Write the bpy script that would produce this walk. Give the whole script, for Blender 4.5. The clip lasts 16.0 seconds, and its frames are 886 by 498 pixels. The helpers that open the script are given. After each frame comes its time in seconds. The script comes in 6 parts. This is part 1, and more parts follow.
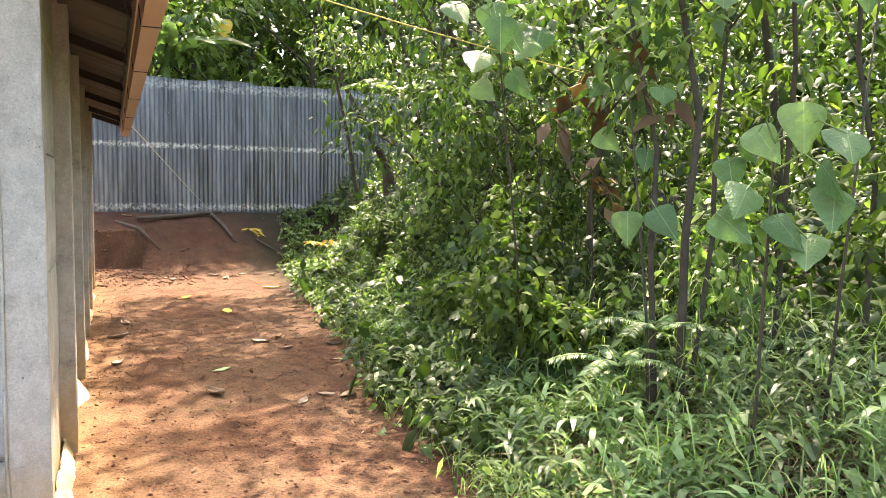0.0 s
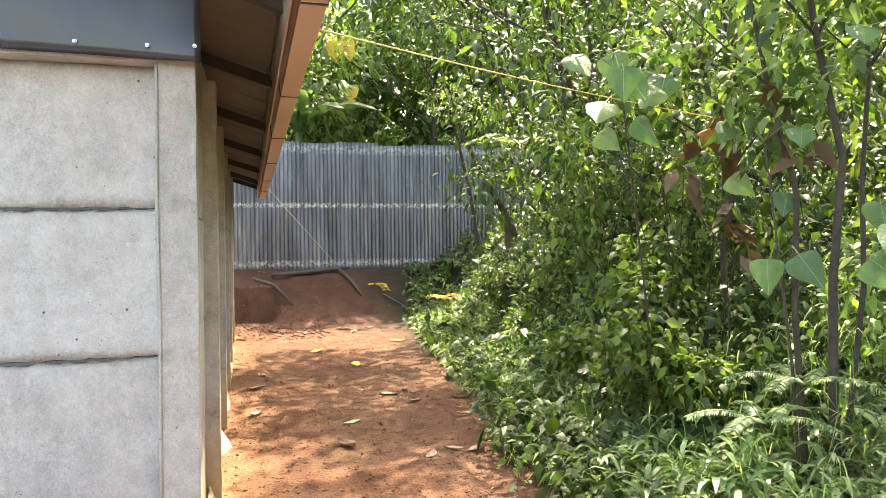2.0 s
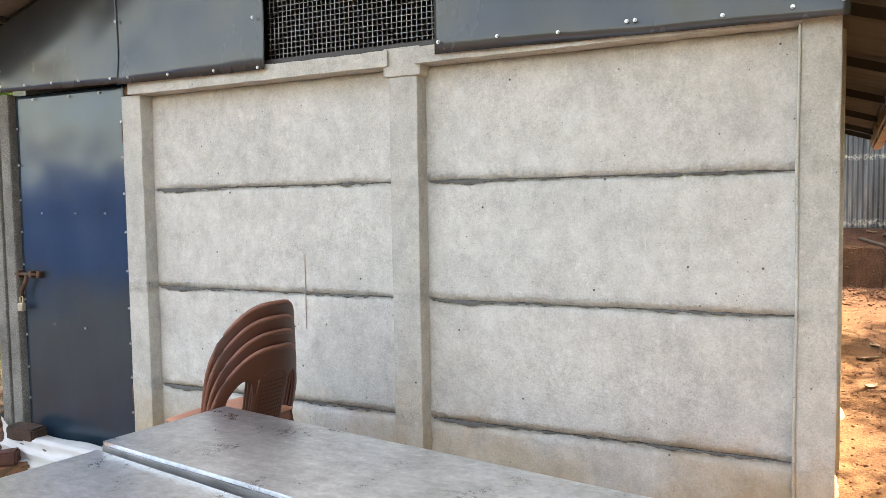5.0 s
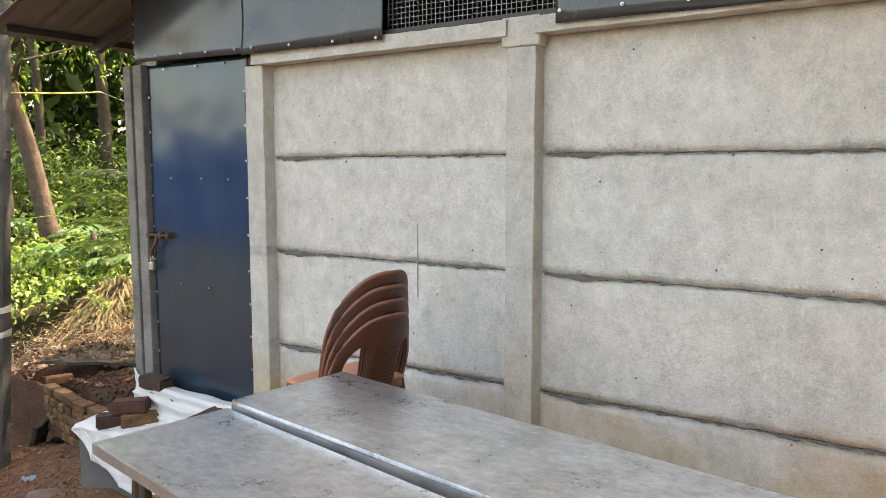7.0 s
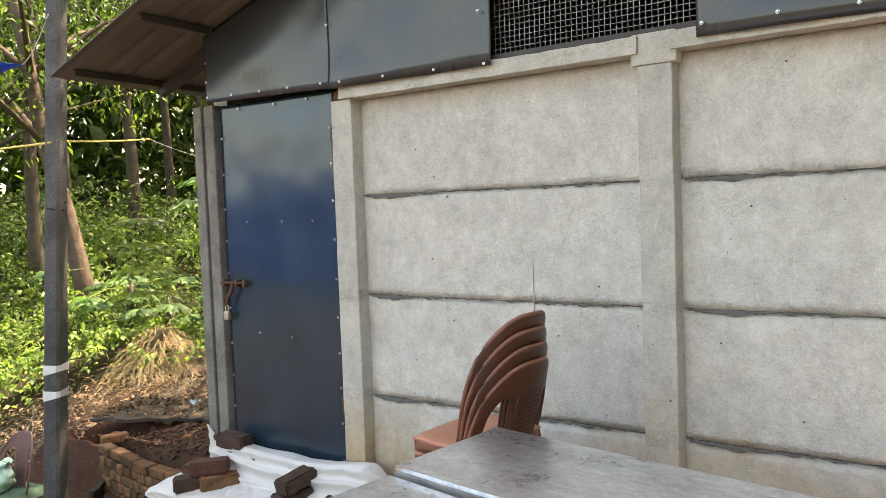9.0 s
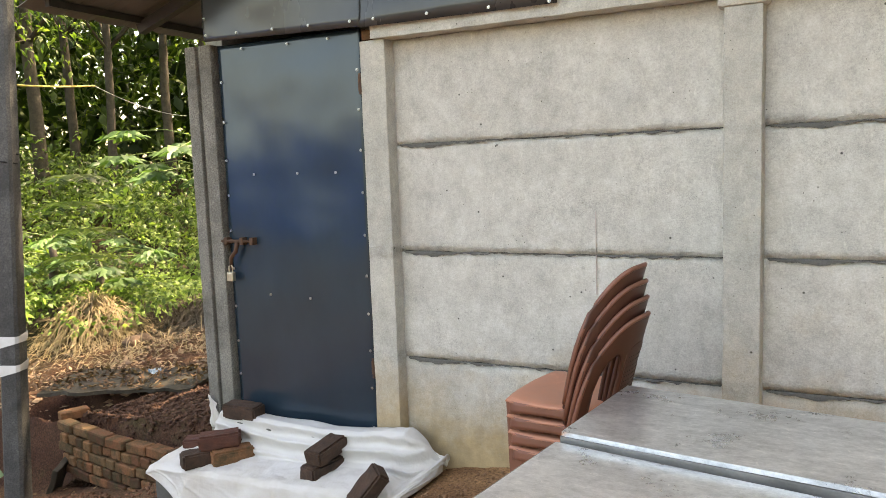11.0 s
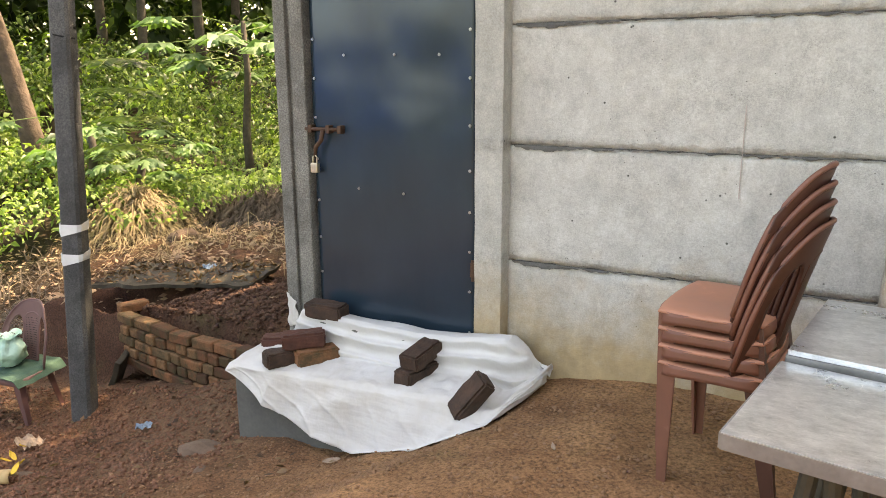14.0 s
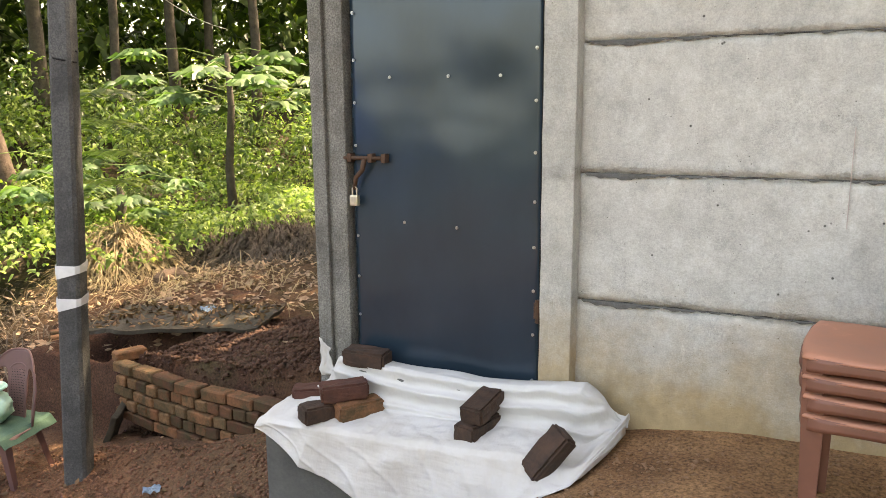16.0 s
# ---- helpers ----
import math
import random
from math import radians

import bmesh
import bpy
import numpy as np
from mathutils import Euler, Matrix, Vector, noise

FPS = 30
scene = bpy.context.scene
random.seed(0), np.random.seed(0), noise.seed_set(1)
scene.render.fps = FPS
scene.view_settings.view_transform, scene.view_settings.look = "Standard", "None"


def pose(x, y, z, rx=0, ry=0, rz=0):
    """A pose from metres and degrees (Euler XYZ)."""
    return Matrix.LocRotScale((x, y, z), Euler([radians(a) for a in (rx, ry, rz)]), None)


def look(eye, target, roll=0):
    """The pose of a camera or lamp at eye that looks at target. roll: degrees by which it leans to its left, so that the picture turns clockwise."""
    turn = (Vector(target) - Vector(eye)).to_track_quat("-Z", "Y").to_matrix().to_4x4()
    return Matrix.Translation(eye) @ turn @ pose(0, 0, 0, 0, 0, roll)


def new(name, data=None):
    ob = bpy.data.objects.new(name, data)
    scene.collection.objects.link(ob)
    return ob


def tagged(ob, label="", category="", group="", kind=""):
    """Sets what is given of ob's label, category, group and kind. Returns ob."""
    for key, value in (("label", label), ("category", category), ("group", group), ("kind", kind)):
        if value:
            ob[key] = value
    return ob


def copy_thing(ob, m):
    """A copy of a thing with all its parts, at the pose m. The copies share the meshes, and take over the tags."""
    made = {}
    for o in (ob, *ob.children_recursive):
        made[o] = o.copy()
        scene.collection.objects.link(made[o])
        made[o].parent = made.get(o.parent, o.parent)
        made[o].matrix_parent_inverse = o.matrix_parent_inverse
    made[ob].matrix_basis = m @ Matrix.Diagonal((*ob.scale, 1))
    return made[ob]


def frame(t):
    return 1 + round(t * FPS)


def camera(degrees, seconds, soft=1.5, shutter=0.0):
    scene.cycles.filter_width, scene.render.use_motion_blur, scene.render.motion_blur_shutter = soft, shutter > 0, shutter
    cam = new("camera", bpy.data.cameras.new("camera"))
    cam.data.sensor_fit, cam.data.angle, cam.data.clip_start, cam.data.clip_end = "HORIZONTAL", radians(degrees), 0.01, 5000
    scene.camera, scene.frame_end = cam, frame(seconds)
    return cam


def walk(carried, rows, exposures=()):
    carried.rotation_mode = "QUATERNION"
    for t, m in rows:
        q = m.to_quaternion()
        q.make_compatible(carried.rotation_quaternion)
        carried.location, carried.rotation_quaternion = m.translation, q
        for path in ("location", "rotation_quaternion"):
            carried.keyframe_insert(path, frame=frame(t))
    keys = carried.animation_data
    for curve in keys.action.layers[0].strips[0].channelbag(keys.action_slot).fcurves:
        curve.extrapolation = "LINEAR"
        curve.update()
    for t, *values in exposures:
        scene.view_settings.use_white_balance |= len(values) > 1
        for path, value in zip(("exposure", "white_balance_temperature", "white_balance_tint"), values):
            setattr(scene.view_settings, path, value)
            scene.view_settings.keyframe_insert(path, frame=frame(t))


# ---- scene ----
cam = camera(61.5, 16.0, soft=0.85)
PATH = [
    (0, (0.228, -2.787, 1.424), (1.104, -0.996, 1.262), 0.9),
    (0.5, (0.243, -2.771, 1.424), (1.07, -0.954, 1.314), 0.4),
    (1, (0.235, -2.774, 1.434), (1.012, -0.933, 1.367), -0.0),
    (1.5, (0.224, -2.781, 1.433), (0.927, -0.909, 1.396), -0.3),
    (2, (0.199, -2.788, 1.428), (0.776, -0.873, 1.405), -0.6),
    (2.5, (0.169, -2.792, 1.432), (0.539, -0.827, 1.413), -0.7),
    (3, (0.128, -2.809, 1.438), (0.229, -0.811, 1.421), -1.0),
    (3.1, (0.124, -2.817, 1.44), (0.166, -0.818, 1.423), -1.1),
    (3.5, (0.103, -2.85, 1.453), (-0.103, -0.861, 1.428), -1.1),
    (4, (0.075, -2.878, 1.449), (-0.417, -0.94, 1.402), -1.0),
    (4.4, (0.055, -2.889, 1.45), (-0.625, -1.01, 1.378), -1.0),
    (4.5, (0.048, -2.89, 1.449), (-0.672, -1.026, 1.368), -1.0),
    (5, (0.037, -2.908, 1.452), (-0.844, -1.116, 1.33), -0.9),
    (5.2, (0.035, -2.91, 1.449), (-0.892, -1.143, 1.314), -0.9),
    (7.5, (-0.054, -2.926, 1.486), (-1.195, -1.297, 1.276), -0.3),
    (8, (-0.128, -2.925, 1.451), (-1.31, -1.317, 1.31), -0.5),
    (8.5, (-0.337, -2.942, 1.462), (-1.508, -1.324, 1.356), -1.2),
    (10.8, (-1.23, -3.141, 1.441), (-2.147, -1.375, 1.237), -2.4),
    (11, (-1.274, -3.154, 1.439), (-2.174, -1.381, 1.218), -2.1),
    (11.5, (-1.387, -3.186, 1.428), (-2.255, -1.405, 1.154), -1.2),
    (12, (-1.464, -3.213, 1.419), (-2.308, -1.431, 1.086), -0.5),
    (12.5, (-1.513, -3.233, 1.403), (-2.348, -1.458, 1.012), -0.0),
    (13, (-1.557, -3.236, 1.384), (-2.402, -1.476, 0.949), 0.0),
    (13.5, (-1.653, -3.182, 1.361), (-2.534, -1.446, 0.901), -0.1),
    (14, (-1.788, -3.096, 1.351), (-2.708, -1.382, 0.888), -0.3),
    (14.5, (-1.893, -3.068, 1.337), (-2.825, -1.358, 0.879), -0.5),
    (15, (-2.066, -3.074, 1.334), (-2.98, -1.352, 0.889), -0.7),
    (15.5, (-2.199, -3.069, 1.312), (-3.074, -1.318, 0.9), -0.5),
    (16, (-2.312, -2.998, 1.293), (-3.152, -1.222, 0.923), -0.4),
]
walk(cam, [(t, look(eye, target, roll)) for t, eye, target, roll in PATH], exposures=((0, 2.95, 7700, 13), (3.5, 3.10, 8500, 15), (5, 2.98, 8900, 15), (8.5, 2.72, 9300, 13), (12, 2.77, 9900, 14), (16, 2.79, 10000, 15)))

# ---- light ----
world = bpy.data.worlds.new("world")
scene.world = world
world.use_nodes = True
wn, wl = world.node_tree.nodes, world.node_tree.links
sky = wn.new("ShaderNodeTexSky")
sky.sky_type, sky.sun_disc = "NISHITA", False
SUN = Vector((0.25, 0.47, 0.85)).normalized()
sky.sun_elevation = math.asin(SUN.z)
sky.sun_rotation = math.atan2(SUN.x, SUN.y)
sky.air_density, sky.dust_density = 1.2, 3.0
wn["Background"].inputs["Strength"].default_value = 0.15
wl.new(sky.outputs[0], wn["Background"].inputs["Color"])
sun = new("sun", bpy.data.lights.new("sun", "SUN"))
sun.data.energy, sun.data.angle, sun.data.color = 3.0, radians(0.7), (1.0, 0.94, 0.84)
sun.matrix_world = look(SUN * 40, (0, 0, 0))


# ---- materials ----
def socket(node, name, value):
    node.inputs[name].default_value = value


class Mat:
    """A procedural material: mixed colours at two scales over real-world places, with fine relief."""

    def __init__(self, name, rough=0.7, metal=0.0, offset=0.0, spec=0.5):
        self.m = bpy.data.materials.new(name)
        self.m.use_nodes = True
        self.n, self.l = self.m.node_tree.nodes, self.m.node_tree.links
        self.b = self.n["Principled BSDF"]
        socket(self.b, "Roughness", rough), socket(self.b, "Metallic", metal)
        socket(self.b, "Specular IOR Level", spec)
        geo = self.n.new("ShaderNodeNewGeometry")
        self.geo = geo
        self.pos = geo.outputs["Position"]
        self.info = self.n.new("ShaderNodeObjectInfo")
        if offset:
            sc = self.n.new("ShaderNodeVectorMath")
            sc.operation = "SCALE"
            sc.inputs[0].default_value = (offset, offset * 0.7, offset * 1.3)
            self.l.new(self.info.outputs["Random"], sc.inputs["Scale"])
            add = self.n.new("ShaderNodeVectorMath")
            self.l.new(self.pos, add.inputs[0]), self.l.new(sc.outputs[0], add.inputs[1])
            self.pos = add.outputs[0]
        self.bumps = None

    def stretch(self, v):
        k = self.n.new("ShaderNodeVectorMath")
        k.operation = "MULTIPLY"
        self.l.new(self.pos, k.inputs[0])
        k.inputs[1].default_value = v
        return k.outputs[0]

    def noise(self, scale, detail=4, rough=0.6, vec=None):
        t = self.n.new("ShaderNodeTexNoise")
        socket(t, "Scale", scale), socket(t, "Detail", detail), socket(t, "Roughness", rough)
        self.l.new(vec or self.pos, t.inputs["Vector"])
        return t.outputs["Fac"]

    def voronoi(self, scale, out="Distance", vec=None):
        t = self.n.new("ShaderNodeTexVoronoi")
        socket(t, "Scale", scale)
        self.l.new(vec or self.pos, t.inputs["Vector"])
        return t.outputs[out]

    def ramp(self, fac, stops):
        r = self.n.new("ShaderNodeValToRGB")
        e = r.color_ramp.elements
        e[0].position, e[0].color = stops[0][0], self.rgb(stops[0][1])
        e[1].position, e[1].color = stops[-1][0], self.rgb(stops[-1][1])
        for p, c in stops[1:-1]:
            e.new(p).color = self.rgb(c)
        self.l.new(fac, r.inputs["Fac"])
        return r.outputs["Color"]

    @staticmethod
    def rgb(c):
        return (c, c, c, 1) if isinstance(c, (int, float)) else (*c, 1)

    def mix(self, fac, a, b, mode="MIX"):
        x = self.n.new("ShaderNodeMix")
        x.data_type, x.blend_type = "RGBA", mode
        for i, v in ((0, fac), (6, a), (7, b)):
            if isinstance(v, (int, float)):
                x.inputs[i].default_value = v if i == 0 else self.rgb(v)
            elif isinstance(v, tuple):
                x.inputs[i].default_value = self.rgb(v)
            else:
                self.l.new(v, x.inputs[i])
        return x.outputs[2]

    def height(self, lo, hi, axis=2):
        """0 at lo and 1 at hi along an axis of the world."""
        s = self.n.new("ShaderNodeSeparateXYZ")
        self.l.new(self.geo.outputs["Position"], s.inputs[0])
        r = self.n.new("ShaderNodeMapRange")
        socket(r, 1, lo), socket(r, 2, hi)
        self.l.new(s.outputs[axis], r.inputs[0])
        return r.outputs[0]

    def math(self, op, a, b=0.0):
        x = self.n.new("ShaderNodeMath")
        x.operation = op
        for i, v in ((0, a), (1, b)):
            if isinstance(v, (int, float)):
                x.inputs[i].default_value = v
            else:
                self.l.new(v, x.inputs[i])
        return x.outputs[0]

    def color(self, c):
        if isinstance(c, tuple):
            self.b.inputs["Base Color"].default_value = self.rgb(c)
        else:
            self.l.new(c, self.b.inputs["Base Color"])
        return self

    def rough(self, fac, lo, hi):
        r = self.n.new("ShaderNodeMapRange")
        socket(r, 3, lo), socket(r, 4, hi)
        self.l.new(fac, r.inputs[0]), self.l.new(r.outputs[0], self.b.inputs["Roughness"])
        return self

    def bump(self, fac, dist, strength=1.0):
        b = self.n.new("ShaderNodeBump")
        socket(b, "Distance", dist), socket(b, "Strength", strength)
        self.l.new(fac, b.inputs["Height"])
        if self.bumps:
            self.l.new(self.bumps, b.inputs["Normal"])
        self.bumps = b.outputs[0]
        self.l.new(self.bumps, self.b.inputs["Normal"])
        return self

    def island(self):
        return self.geo.outputs["Random Per Island"]

    def see_through(self, color, amount):
        """Light that shines through thin leaves or cloth."""
        t = self.n.new("ShaderNodeBsdfTranslucent")
        if isinstance(color, tuple):
            t.inputs["Color"].default_value = self.rgb(color)
        else:
            self.l.new(color, t.inputs["Color"])
        x = self.n.new("ShaderNodeMixShader")
        x.inputs[0].default_value = amount
        out = self.n["Material Output"]
        self.l.new(self.b.outputs[0], x.inputs[1]), self.l.new(t.outputs[0], x.inputs[2])
        self.l.new(x.outputs[0], out.inputs["Surface"])
        return self


def plain(name, c1, c2, scale=8, rough=0.6, metal=0.0, bump=0.001, fine=90, offset=0.0, spec=0.5):
    k = Mat(name, rough, metal, offset, spec)
    big, small = k.noise(scale), k.noise(fine, 3)
    k.color(k.mix(0.25, k.ramp(big, ((0.3, c1), (0.7, c2))), k.ramp(small, ((0.3, c1), (0.7, c2)))))
    return k.bump(small, bump, 0.7).m


def concrete(name, light, mud=True, rougher=0.0):
    k = Mat(name, 0.85, offset=37.0, spec=0.3)
    patch = k.noise(3.4, 7, 0.68)
    trowel = k.noise(5, 4, 0.6, k.stretch((1, 1, 1.15)))
    grain = k.noise(160, 2)
    pits = k.voronoi(34)
    c = k.ramp(patch, ((0.30, tuple(0.82 * v for v in light)), (0.48, light), (0.70, tuple(min(1.2 * v, 0.8) for v in light))))
    c = k.mix(0.35, c, k.ramp(trowel, ((0.35, tuple(0.72 * v for v in light)), (0.65, tuple(1.12 * v for v in light)))))
    hole = k.ramp(pits, ((0.05, 0.22), (0.10, 1.0)))
    spots = k.ramp(k.noise(9, 2), ((0.50, 0.0), (0.60, 1.0)))
    c = k.mix(0.34, c, k.ramp(k.noise(26, 6, 0.75), ((0.30, tuple(0.72 * v for v in light)), (0.5, light), (0.68, tuple(1.16 * v for v in light)))))
    crack = k.ramp(k.noise(7, 9, 0.8), ((0.485, 1.0), (0.497, 0.62), (0.509, 1.0)))
    c = k.mix(k.ramp(k.noise(2.6, 3), ((0.52, 0.0), (0.62, 0.8))), c, k.mix(1.0, c, crack, "MULTIPLY"))
    c = k.mix(0.18, c, k.ramp(grain, ((0.3, 0.25), (0.7, 0.75))), "OVERLAY")
    c = k.mix(0.09, c, k.ramp(k.noise(80, 4, 0.8), ((0.36, 0.2), (0.5, 0.5), (0.66, 0.8))), "OVERLAY")
    strokes = k.noise(20, 5, 0.75, k.stretch((1.8, 1.8, 0.45)))
    c = k.mix(k.ramp(strokes, ((0.62, 0.0), (0.68, 0.45))), c, tuple(min(1.35 * v, 0.8) for v in light))
    c = k.mix(k.ramp(k.noise(24, 5, 0.75, k.stretch((0.6, 0.6, 1.5))), ((0.64, 0.0), (0.70, 0.4))), c, tuple(0.55 * v for v in light))
    c = k.mix(spots, c, k.mix(1.0, c, hole, "MULTIPLY"))
    few = k.ramp(k.voronoi(9), ((0.028, 0.18), (0.055, 1.0)))
    c = k.mix(1.0, c, few, "MULTIPLY")
    blot = k.ramp(k.noise(1.3, 4, 0.6), ((0.40, 0.93), (0.55, 1.0), (0.68, 1.04)))
    c = k.mix(1.0, c, blot, "MULTIPLY")
    if mud:
        splash = k.math("ADD", k.height(0.72, 0.0), k.math("MULTIPLY", k.math("SUBTRACT", k.noise(3.1, 5, 0.65), 0.5), 1.5))
        c = k.mix(k.ramp(splash, ((0.2, 0.0), (0.95, 0.88))), c, (0.40, 0.275, 0.135))
    rake = k.noise(11, 8, 0.75, k.stretch((1.1, 1.1, 0.8)))
    c = k.mix(0.24, c, k.ramp(rake, ((0.36, 0.22), (0.5, 0.5), (0.64, 0.78))), "OVERLAY")
    lumps = k.noise(38, 5, 0.7)
    if mud:
        near = None
        for z0 in (0.50, 1.03, 1.548):
            d = k.math("ABSOLUTE", k.math("SUBTRACT", k.height(z0 - 4.988, z0 + 5.012), 0.5))
            band = k.math("SUBTRACT", 1.0, k.math("DIVIDE", d, 0.0042))
            near = band if near is None else k.math("MAXIMUM", near, band)
        crumbs = k.math("MULTIPLY", k.ramp(near, ((0.0, 0.0), (0.6, 1.0))), k.ramp(k.noise(4.5, 5, 0.7), ((0.42, 0.0), (0.62, 1.0))))
        c = k.mix(k.math("MULTIPLY", crumbs, k.ramp(lumps, ((0.36, 0.75), (0.60, 0.1)))), c, tuple(0.48 * v for v in light))
        k.bump(k.math("MULTIPLY", crumbs, lumps), 0.010, 0.9)
    k.color(c)
    k.bump(rake, 0.007, 0.5).bump(trowel, 0.007, 0.6).bump(pits, 0.004, 0.25 + rougher).bump(lumps, 0.005, 0.7 + rougher).bump(grain, 0.0015, 0.8)
    return k.m


M_PANEL = concrete("panel_concrete", (0.53, 0.515, 0.475))
M_POST = concrete("post_concrete", (0.47, 0.455, 0.41))


def aggregate(name, dark, pale, scale):
    """Weathered concrete with its stones showing."""
    k = Mat(name, 0.9, offset=13, spec=0.25)
    stones, big = k.noise(scale * 1.7, 4, 0.7), k.noise(4, 5, 0.7)
    c = k.ramp(stones, ((0.36, dark), (0.5, tuple(0.5 * p + 0.5 * d for p, d in zip(pale, dark))), (0.62, pale)))
    c = k.mix(k.ramp(big, ((0.35, 0.0), (0.68, 0.75))), c, tuple(0.55 * v for v in dark))
    c = k.mix(k.ramp(k.noise(22, 5, 0.75), ((0.60, 0.0), (0.70, 0.6))), c, pale)
    return k.color(c).bump(stones, 0.010, 0.8).bump(k.noise(70, 4, 0.7), 0.004, 0.8).m


M_ROUGHPOST = aggregate("rough_concrete", (0.15, 0.142, 0.125), (0.40, 0.38, 0.335), 70)
M_MORTAR = concrete("mortar", (0.13, 0.127, 0.118), False, 0.8)
M_JOINT = plain("dark_joint", (0.06, 0.058, 0.054), (0.11, 0.107, 0.10), 20, 0.95)
M_CHALK = plain("red_chalk", (0.48, 0.38, 0.34), (0.53, 0.46, 0.43), 40, 0.9)
M_FOOTING = plain("footing_concrete", (0.48, 0.36, 0.20), (0.62, 0.50, 0.32), 6, 0.9, bump=0.006, fine=45)
M_BLOCK = plain("step_concrete", (0.075, 0.073, 0.068), (0.15, 0.145, 0.13), 5, 0.85, bump=0.004, fine=70)


def soil():
    k = Mat("soil", 0.95, spec=0.2)
    big, mid, grit = k.noise(1.1, 7, 0.68), k.noise(4.5, 5, 0.65), k.noise(70, 4, 0.7)
    c = k.ramp(mid, ((0.28, (0.052, 0.024, 0.014)), (0.5, (0.122, 0.057, 0.031)), (0.75, (0.21, 0.106, 0.058))))
    red = k.ramp(big, ((0.42, 0.0), (0.56, 1.0)))
    c = k.mix(red, c, k.mix(0.5, c, (0.125, 0.080, 0.048)))
    dust = k.math("MULTIPLY", k.math("MULTIPLY", k.height(-4.6, -3.4, 0), k.height(0.6, 0.0, 0)), k.height(-3.2, -2.2, 1))
    c = k.mix(k.math("MULTIPLY", dust, k.ramp(k.noise(1.9, 6, 0.65), ((0.25, 0.35), (0.6, 0.9)))), c, k.ramp(mid, ((0.3, (0.245, 0.122, 0.058)), (0.7, (0.375, 0.205, 0.10)))))
    # Damp soil, darkened further to paint in the shade of the cut bank.
    wet_shade = k.math("MAXIMUM", k.math("MULTIPLY", k.math("MULTIPLY", k.height(9.2, 10.4, 1), k.height(-1, 0, 0)), 0.85), k.math("MULTIPLY", k.math("MULTIPLY", k.height(0.1, 0.4, 1), k.height(2.4, 1.5, 1)), k.height(-4.2, -4.6, 0)))
    damp_shade = k.math("MULTIPLY", wet_shade, k.ramp(k.noise(2.4, 5), ((0.3, 0.45), (0.6, 0.95))))
    c = k.mix(damp_shade, c, (0.060, 0.027, 0.018))
    moss = k.ramp(k.noise(1.6, 5, 0.7), ((0.58, 0.0), (0.72, 0.4)))
    c = k.mix(moss, c, (0.085, 0.085, 0.035))
    # Near-black soil under the plants: their deep shade painted into the ground.
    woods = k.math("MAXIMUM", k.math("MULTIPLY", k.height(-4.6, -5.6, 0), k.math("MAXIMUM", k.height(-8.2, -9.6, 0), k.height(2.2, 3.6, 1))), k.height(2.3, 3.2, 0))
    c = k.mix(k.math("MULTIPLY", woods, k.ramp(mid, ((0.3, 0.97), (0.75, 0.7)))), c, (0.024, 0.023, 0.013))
    # Unseen yard behind the camera, greyed to dull its reflection and bounce.
    grey = k.math("MULTIPLY", k.height(-3.5, -5.0, 1), k.ramp(mid, ((0.3, 0.7), (0.6, 0.95))))
    c = k.mix(grey, c, (0.085, 0.078, 0.068))
    dark = k.ramp(grit, ((0.34, 0.42), (0.52, 1.0), (0.72, 1.45)))
    c = k.mix(1.0, c, dark, "MULTIPLY")
    k.color(c)
    k.bump(mid, 0.03, 0.4).bump(k.voronoi(42), 0.008, 0.5).bump(grit, 0.008, 0.9)
    return k.m


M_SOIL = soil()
M_CLOD = plain("clod", (0.115, 0.050, 0.029), (0.23, 0.108, 0.062), 15, 0.95, bump=0.004, fine=80, offset=9)
M_YARDCLOD = plain("yard_clod", (0.19, 0.098, 0.052), (0.34, 0.19, 0.105), 15, 0.95, bump=0.004, fine=80, offset=9)
M_DARKCLOD = plain("dark_clod", (0.055, 0.028, 0.018), (0.13, 0.06, 0.035), 12, 0.95, bump=0.006, fine=60, offset=9)


def sheet_metal(name, c, rough, waves):
    k = Mat(name, rough, 0.25, spec=0.55)
    smear = k.noise(3.5, 4, 0.6, k.stretch((1, 1, 0.5)))
    k.color(k.ramp(smear, ((0.3, tuple(0.85 * v for v in c)), (0.7, tuple(1.12 * v for v in c)))))
    k.rough(smear, rough * 0.8, rough * 1.35)
    k.bump(k.noise(1.7, 2, 0.4), waves, 0.7).bump(k.noise(240, 2), 0.0004, 0.3)
    return k.m


M_DOOR = sheet_metal("door_sheet", (0.024, 0.044, 0.064), 0.20, 0.035)
M_FLASH = sheet_metal("gable_sheet", (0.045, 0.050, 0.055), 0.24, 0.05)
M_ROOF = plain("roof_underside", (0.10, 0.096, 0.093), (0.155, 0.148, 0.142), 2, 0.7, bump=0.001)
M_PURLIN = plain("purlin_steel", (0.028, 0.024, 0.022), (0.05, 0.045, 0.042), 6, 0.55, bump=0.001)
M_GUTTER = plain("gutter_plastic", (0.55, 0.42, 0.325), (0.62, 0.49, 0.39), 2.5, 0.45, bump=0.0006)
M_GUTTERIN = plain("gutter_inside", (0.36, 0.29, 0.24), (0.46, 0.38, 0.32), 3, 0.5, bump=0.0006)
M_STEEL = plain("zinc_screw", (0.40, 0.40, 0.40), (0.55, 0.55, 0.55), 30, 0.3, 0.9)
M_RUST = plain("rusty_iron", (0.055, 0.032, 0.022), (0.14, 0.07, 0.04), 40, 0.7, 0.4, 0.001)
M_BRASS = plain("padlock_metal", (0.55, 0.48, 0.34), (0.7, 0.66, 0.56), 40, 0.3, 0.8)
